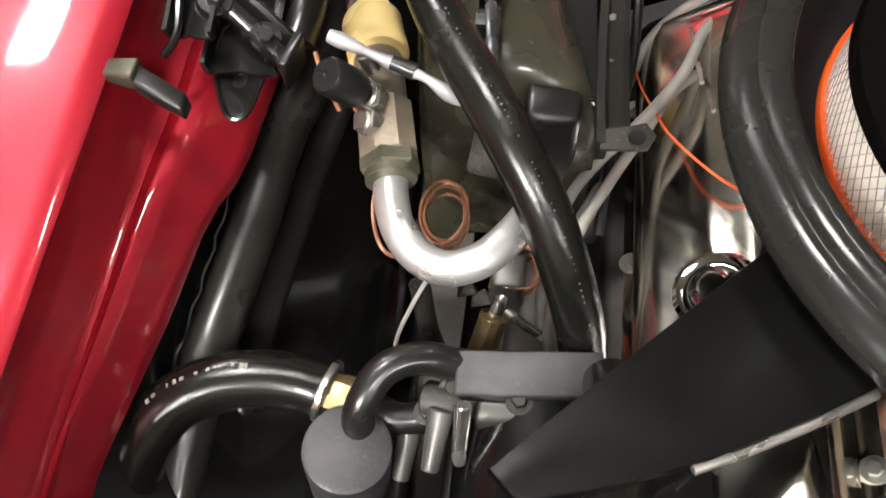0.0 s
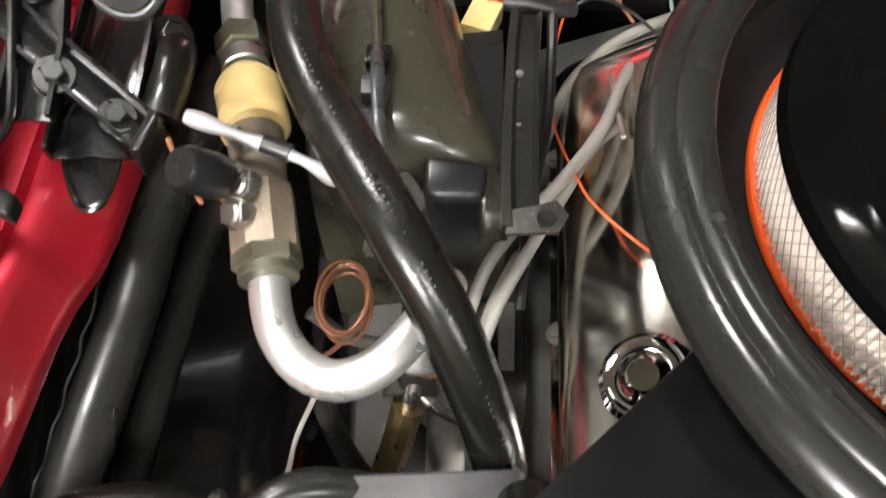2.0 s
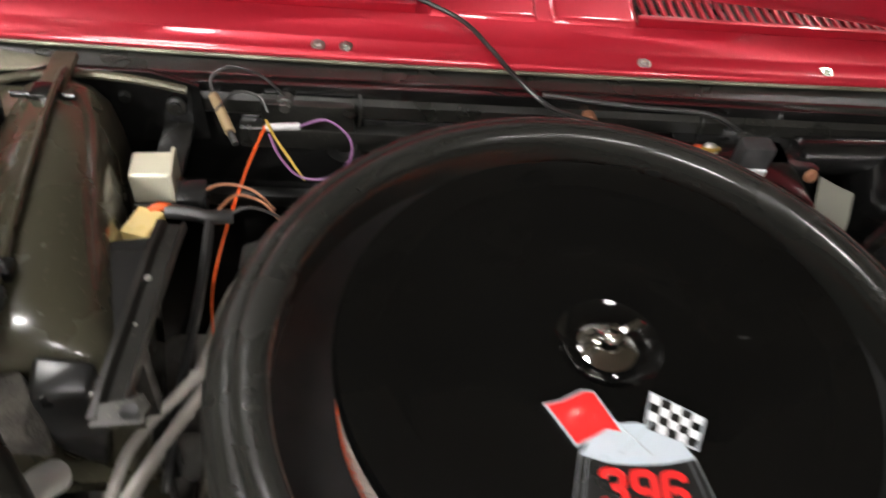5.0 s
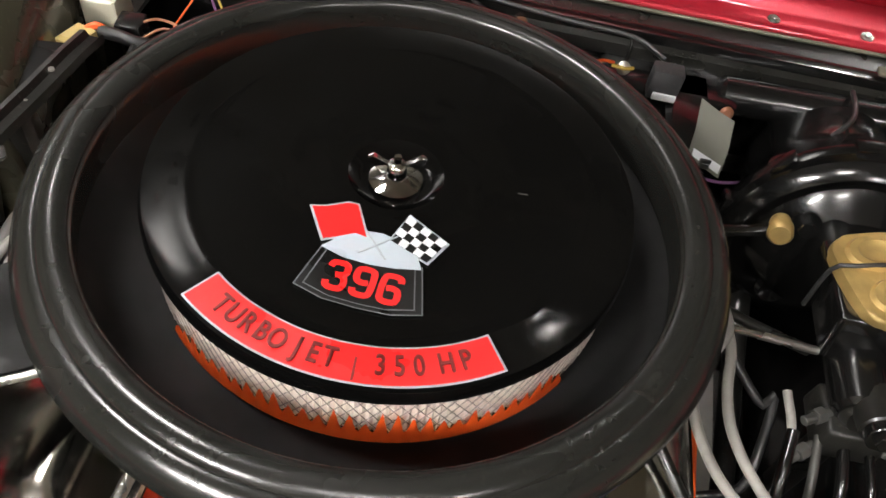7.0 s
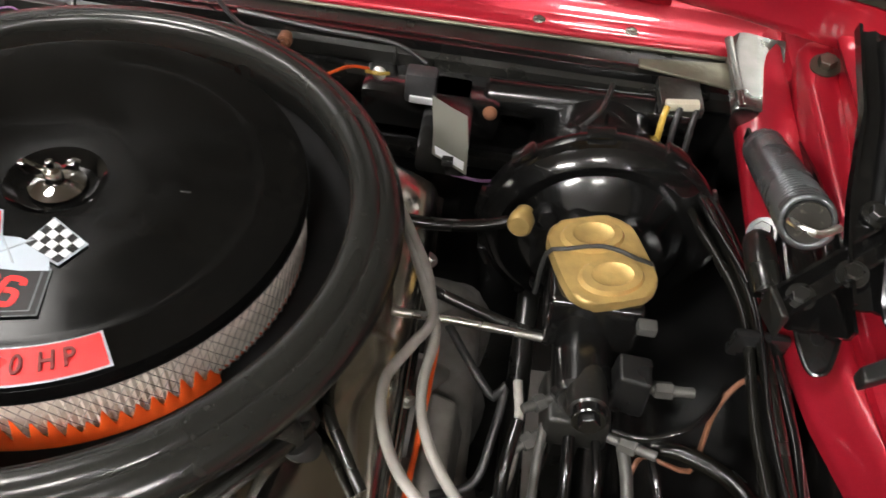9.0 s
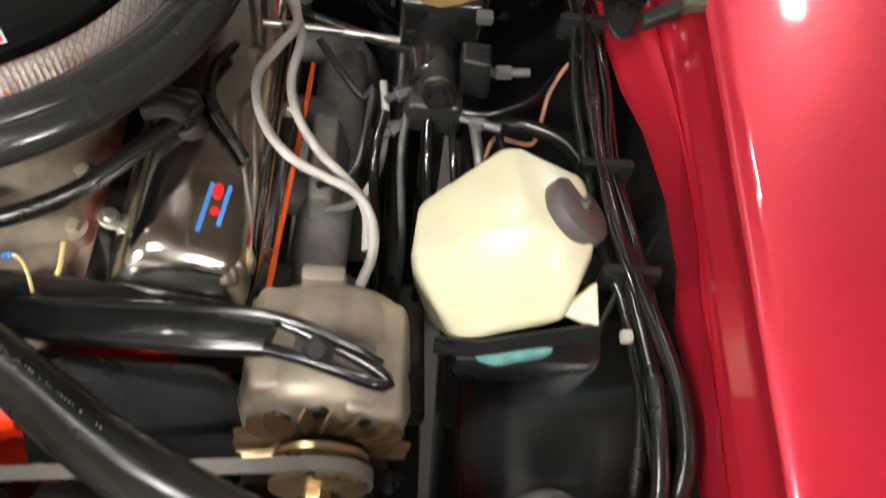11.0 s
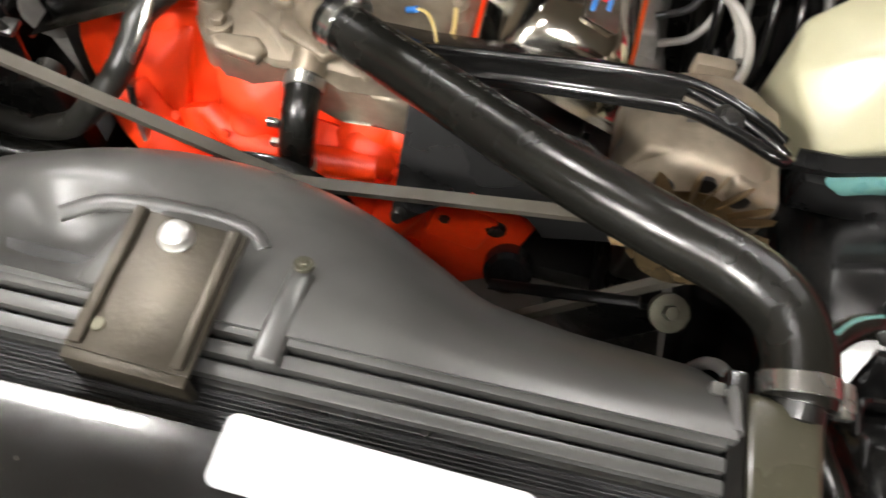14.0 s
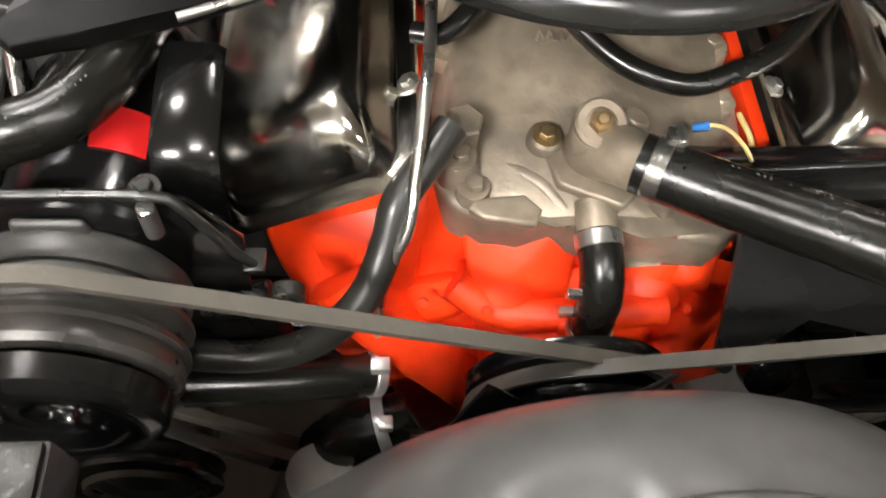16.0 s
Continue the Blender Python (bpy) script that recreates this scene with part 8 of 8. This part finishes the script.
part("disc", lathe([(0, 0.0), (0.028, 0.0), (0.0315, 0.003), (0.0318, 0.012), (0.0335, 0.014), (0.0335, 0.019), (0.031, 0.021), (0.027, 0.0215), (0.026, 0.019), (0, 0.019)], V, 48), DULLGREY, vv)
part("lower_cup", lathe([(0, -0.03), (0.018, -0.03), (0.024, -0.02), (0.028, 0.001), (0, 0.001)], V, 36), MOULDED, vv)
part("port", box((-0.021, -0.006, 0.019), (0.030, 0.005, 0.030), 0.003, V), PLASTIC, vv)
part("port_step", box((-0.016, 0.004, 0.019), (0.004, 0.012, 0.027), 0.002, V), PLASTIC, vv)
part("rib", box((-0.022, -0.016, 0.019), (0.016, -0.013, 0.025), 0.001, V), MOULDED, vv)
part("rib", box((-0.014, 0.012, 0.019), (0.018, 0.015, 0.025), 0.001, V), MOULDED, vv)
for p in ((0.0, 0.022), (0.002, -0.024)):
    # shade of the small dimples coloured in black
    part("dimple_shade", lathe([(0.004, 0), (0.004, 0.0014), (0.0, 0.0004)], V @ Matrix.Translation((p[0], p[1], 0.0195)), 14), DECALHOLEBLACK, vv)
part("barb", tube([V @ Vector((0.024, 0, 0.024)), V @ Vector((0.034, 0, 0.024)), V @ Vector((0.044, 0.0, 0.022))], 0.006, 14, 0.003, ridge=0.0008), MOULDED, vv)
vbk = place_empty("valve_bracket", (0.495, -0.50, 0.80), "black folded steel bracket with two small bolts", "bracket")
part("plate", prism([(-0.052, -0.004), (0.052, -0.004), (0.056, 0.0), (0.052, 0.006), (-0.050, 0.006), (-0.055, 0.002)], 0.004, Matrix.Translation((0.495, -0.4985, 0.866)) @ Matrix.Rotation(radians(-4), 4, "Z"), 0.001), SATIN, vbk, "thin bare top edge")
part("face", hull([(0.443, -0.500, 0.864), (0.548, -0.508, 0.868), (0.443, -0.505, 0.864), (0.548, -0.513, 0.868), (0.445, -0.515, 0.80), (0.55, -0.522, 0.80), (0.445, -0.52, 0.80), (0.55, -0.527, 0.80)], 0.001), GLOSS, vbk)
for x, y in ((0.455, -0.500), (0.538, -0.508)):
    bolt(vbk, (x, y - 0.004, 0.868), (0, -0.5, 1), 0.004, IRON, False)
run("vapour_hose", [(0.537, -0.466, 0.862), (0.556, -0.462, 0.862), (0.577, -0.446, 0.866), (0.590, -0.415, 0.872), (0.593, -0.37, 0.872), (0.588, -0.32, 0.866), (0.580, -0.27, 0.858), (0.574, -0.22, 0.850)], 0.0065, HOSE, "dusty black hose curving up from the valve", "hose", 14)
run("vapour_hose", [(0.472, -0.478, 0.845), (0.448, -0.481, 0.858), (0.424, -0.493, 0.864), (0.406, -0.515, 0.866), (0.398, -0.542, 0.864), (0.404, -0.572, 0.862), (0.418, -0.600, 0.856), (0.432, -0.62, 0.84)], 0.0088, HOSE, "black hose looping down beside the radiator tank", "hose", 16)
run("vapour_stripe", [(0.447, -0.4775, 0.8663), (0.424, -0.489, 0.8722), (0.405, -0.511, 0.8745), (0.3965, -0.53, 0.8735)], 0.0014, TEAL, "thin teal stripe along the hose", "stripe", 6)
rt = place_empty("vent_tube", (0.553, -0.48, 0.75), "braided upright vent tube rising from the tank", "pipe")
part("tube_run", tube([(0.5535, -0.517, 0.80), (0.5535, -0.512, 0.83), (0.555, -0.498, 0.858), (0.560, -0.468, 0.874), (0.568, -0.42, 0.882), (0.574, -0.36, 0.878)], 0.0055, 12, 0.004, ridge=0.0007), HOSE, rt)
run("thin_rod", [(0.568, -0.52, 0.83), (0.570, -0.47, 0.856), (0.568, -0.40, 0.866), (0.565, -0.33, 0.862)], 0.0024, GLOSS, "thin black rod beside the vent tube", "rod", 8)

# vapour tank
vt = place_empty("vapour_tank", (0.535, -0.6, 0.62), "large glossy black tank with a rounded top and seam", "tank")
rows = []
for x, s in ((0.437, 0.0), (0.4375, 0.45), (0.440, 0.80), (0.446, 0.93), (0.456, 0.99), (0.475, 1.0), (0.55, 1.0), (0.655, 1.0), (0.662, 0.96), (0.664, 0.0)):
    rows.append([(x, -0.598 + s * 0.086 * math.cos(radians(a)), 0.775 + s * 0.078 * math.sin(radians(a))) for a in range(-170, 190, 15)])
bm = loft(rows, closed=True)
bmesh.ops.remove_doubles(bm, verts=bm.verts, dist=1e-5)
part("shell", bm, DUSTYTANK, vt, "", 60)
part("seam_flange", tube([(0.447, -0.548, 0.828), (0.452, -0.524, 0.826), (0.470, -0.5175, 0.824), (0.54, -0.519, 0.824), (0.66, -0.521, 0.824)], 0.0032, 8), GLOSS, vt, "rolled seam")
for k in range(6):
    x = 0.468 + 0.024 * k
    part("seam_tab", box((x, -0.516, 0.815), (x + 0.009, -0.507, 0.832), 0.002), GLOSS, vt)
part("tank_stay", box((0.46, -0.70, 0.35), (0.60, -0.55, 0.72), 0.01), SATIN, vt)
run("thin_wire", [(0.602, -0.50, 0.868), (0.597, -0.538, 0.873), (0.590, -0.554, 0.874), (0.573, -0.585, 0.874), (0.556, -0.622, 0.871), (0.544, -0.643, 0.871), (0.515, -0.656, 0.874), (0.471, -0.665, 0.876)], 0.0016, WBLACK, "thin black wire lying over the tank", "wire", 8)
run("thin_wire", [(0.585, -0.42, 0.868), (0.592, -0.47, 0.868), (0.604, -0.51, 0.868), (0.612, -0.56, 0.862), (0.617, -0.60, 0.85)], 0.0024, WBLACK, "thin black wire beside the red wing", "wire", 8)
run("teal_wire", [(0.618, -0.625, 0.862), (0.612, -0.637, 0.866), (0.610, -0.655, 0.866), (0.612, -0.68, 0.86)], 0.0026, TEAL, "short teal wire at the front corner", "wire", 8)
for k in range(3):
    run("loom_tail", [(0.585 + 0.006 * k, -0.36, 0.85), (0.60, -0.40 - 0.015 * k, 0.835), (0.607 + 0.002 * k, -0.45 - 0.01 * k, 0.80), (0.605, -0.49, 0.75)], 0.0036, GLOSS, "black cable dropping beside the tank", "wire", 8)

# small relay box on a crumpled bracket by the tank
hbx = place_empty("horn_relay", (0.435, -0.64, 0.85), "dusty square black relay box", "relay box")
part("box_body", hull([(0.412, -0.618, 0.852), (0.463, -0.624, 0.852), (0.408, -0.658, 0.852), (0.458, -0.666, 0.852), (0.416, -0.620, 0.891), (0.460, -0.626, 0.890), (0.411, -0.655, 0.893), (0.455, -0.661, 0.892)], 0.004), IRON, hbx)
cr = place_empty("support_bracket", (0.43, -0.68, 0.86), "crumpled bare metal bracket below the relay box", "bracket")
rng = random.Random(4)
rows = []
for i in range(15):
    x = 0.396 + 0.0042 * i
    rows.append([(x, -0.656 - 0.005 * j - 0.0006 * i + 0.006 * abs(i - 6) / 6 + rng.uniform(-0.0006, 0.0006), 0.905 - 0.0025 * j + 0.005 * math.sin(i * 0.55 + j * 0.5) + rng.uniform(-0.0012, 0.0012)) for j in range(7)])
part("crumpled_plate", loft(rows, thick=0.0015), FOIL, cr, "", 80)
part("bent_rim", tube([(0.386, -0.684, 0.894), (0.389, -0.668, 0.900), (0.400, -0.657, 0.904), (0.428, -0.653, 0.905), (0.454, -0.659, 0.903), (0.463, -0.670, 0.899), (0.466, -0.690, 0.892)], 0.0042, 12, flat=0.6), BARE, cr, "worn yellowish bent rim")
part("plate_leg", box((0.47, -0.69, 0.86), (0.497, -0.66, 0.872), 0.003), DIRTY, cr)
bolt(cr, (0.475, -0.672, 0.874), (0, 0, 1), 0.006, DIRTY)
hs = place_empty("headlamp_bracket", (0.55, -0.71, 0.83), "grey pressed bracket at the front corner", "bracket")
part("plate", box((0.50, -0.76, 0.845), (0.60, -0.668, 0.853), 0.003), IRON, hs)
part("angle", box((0.545, -0.69, 0.85), (0.60, -0.668, 0.875), 0.003), IRON, hs)

# ignition wires, valve cover side, on the car's left
for pts in ([(0.240, 0.13, 0.85), (0.249, 0.101, 0.858), (0.274, 0.039, 0.860), (0.290, -0.005, 0.856), (0.276, -0.035, 0.852), (0.261, -0.065, 0.849), (0.263, -0.098, 0.847), (0.278, -0.132, 0.843), (0.300, -0.155, 0.839), (0.328, -0.167, 0.833), (0.355, -0.178, 0.826), (0.370, -0.203, 0.820), (0.371, -0.232, 0.815), (0.361, -0.262, 0.810)],
            [(0.255, 0.10, 0.84), (0.280, 0.03, 0.848), (0.294, -0.015, 0.848), (0.290, -0.059, 0.845), (0.293, -0.089, 0.840), (0.305, -0.117, 0.835), (0.325, -0.144, 0.830), (0.349, -0.166, 0.824), (0.364, -0.19, 0.815), (0.366, -0.225, 0.81)],
            [(0.24, 0.12, 0.86), (0.262, 0.075, 0.862), (0.280, 0.035, 0.862), (0.288, 0.008, 0.856)]):
    run("ignition_wire", pts, 0.0044, PLUGWIRE, "grey sleeved ignition wire", "ignition wire", 12, "ignition wires")
run("ignition_wire", [(0.305, 0.03, 0.80), (0.325, 0.005, 0.79), (0.352, -0.022, 0.775), (0.362, -0.012, 0.78), (0.356, -0.05, 0.76), (0.345, -0.085, 0.735), (0.31, -0.095, 0.72)], 0.0042, WBLACK, "thin dark ignition lead over the exhaust", "ignition wire", 10, "ignition wires")
run("ignition_wire", [(0.372, -0.008, 0.785), (0.376, -0.045, 0.775), (0.372, -0.085, 0.745), (0.352, -0.108, 0.715), (0.32, -0.112, 0.70)], 0.0042, PLUGWIRE, "thin grey ignition lead over the exhaust", "ignition wire", 10, "ignition wires")
run("vent_hose", [(0.235, -0.03, 0.845), (0.222, -0.068, 0.852), (0.224, -0.100, 0.850), (0.242, -0.128, 0.838), (0.258, -0.150, 0.828)], 0.0046, HOSE, "short black hose on the chrome cover", "hose", 12)
run("crankcase_hose", [(0.184, -0.118, 0.868), (0.212, -0.112, 0.852), (0.175, -0.158, 0.848), (0.137, -0.197, 0.842), (0.099, -0.217, 0.836), (0.062, -0.224, 0.830), (0.018, -0.205, 0.832), (-0.018, -0.170, 0.842), (-0.028, -0.153, 0.850)], 0.0085, HOSE, "black crankcase hose curving over the manifold", "hose", 16)
run("small_black_hose", [(-0.075, -0.14, 0.865), (-0.092, -0.172, 0.850), (-0.112, -0.186, 0.838), (-0.135, -0.182, 0.835)], 0.008, HOSE, "short black hose by the chrome cover", "hose", 14)
run("orange_lead", [(0.297, 0.03, 0.765), (0.293, -0.06, 0.765), (0.287, -0.15, 0.765), (0.281, -0.24, 0.760)], 0.0028, WORANGE, "red orange lead below the chrome cover", "wire", 8)
bw = thing("sender_lead", tube([(0.077, -0.243, 0.806), (0.086, -0.246, 0.812), (0.094, -0.252, 0.815), (0.101, -0.262, 0.815), (0.107, -0.275, 0.812), (0.112, -0.29, 0.80)], 0.0016, 6), CREAM, "thin pale wire with a blue crimp at the manifold", "wire")
part("crimp", rod((0.074, -0.242, 0.804), (0.084, -0.2455, 0.811), 0.0032, n=10), DECALBLUE, bw, "blue crimp sleeve")
run("sender_wire", [(0.115, -0.225, 0.80), (0.118, -0.255, 0.80), (0.110, -0.285, 0.79), (0.098, -0.30, 0.785)], 0.0022, CREAM, "thin pale sender wire at the manifold", "wire", 8)
# engine mount shields and dusty iron below the alternator
thing("heat_shield", hull([(0.29, 0.03, 0.60), (0.345, 0.02, 0.60), (0.29, -0.10, 0.60), (0.34, -0.10, 0.60), (0.295, 0.025, 0.70), (0.325, 0.015, 0.70), (0.297, -0.09, 0.69), (0.322, -0.09, 0.69)], 0.006), MANIFOLD, "dusty grey exhaust heat shield", "heat shield")
st = place_empty("steering_shaft", (0.40, -0.05, 0.45), "dusty steering shaft and box beside the engine", "steering gear")
part("shaft", tube([(0.40, 0.36, 0.72), (0.395, 0.15, 0.64), (0.39, -0.12, 0.55)], 0.013, 16), SATIN, st)
part("gear_box", hull([(0.355, -0.24, 0.40), (0.445, -0.24, 0.40), (0.36, -0.10, 0.40), (0.44, -0.10, 0.40), (0.37, -0.22, 0.56), (0.43, -0.22, 0.56), (0.37, -0.12, 0.57), (0.43, -0.12, 0.57)], 0.012), IRON, st)
# fixings seen past the shroud
bs2 = place_empty("lower_arm_bolt", (0.30, -0.41, 0.66), "large washer and bolt on a dark support arm", "bolt")
part("support", hull([(0.25, -0.385, 0.60), (0.395, -0.395, 0.62), (0.25, -0.36, 0.58), (0.395, -0.37, 0.61), (0.25, -0.39, 0.62), (0.395, -0.40, 0.655), (0.30, -0.35, 0.45), (0.34, -0.36, 0.45)], 0.006), SATIN, bs2)
bm = rod((0.3675, -0.400, 0.655), (0.3675, -0.405, 0.6625), 0.019, n=28)
add_hex(bm, (0.3675, -0.404, 0.662), (0.3675, -0.410, 0.673), 0.0075)
part("washer_bolt", bm, BARE, bs2, "dull zinc washer and bolt")
part("brace", tube([(0.20, -0.405, 0.64), (0.27, -0.415, 0.675), (0.33, -0.42, 0.70)], 0.007, 10, flat=0.5), DUCT, bs2)
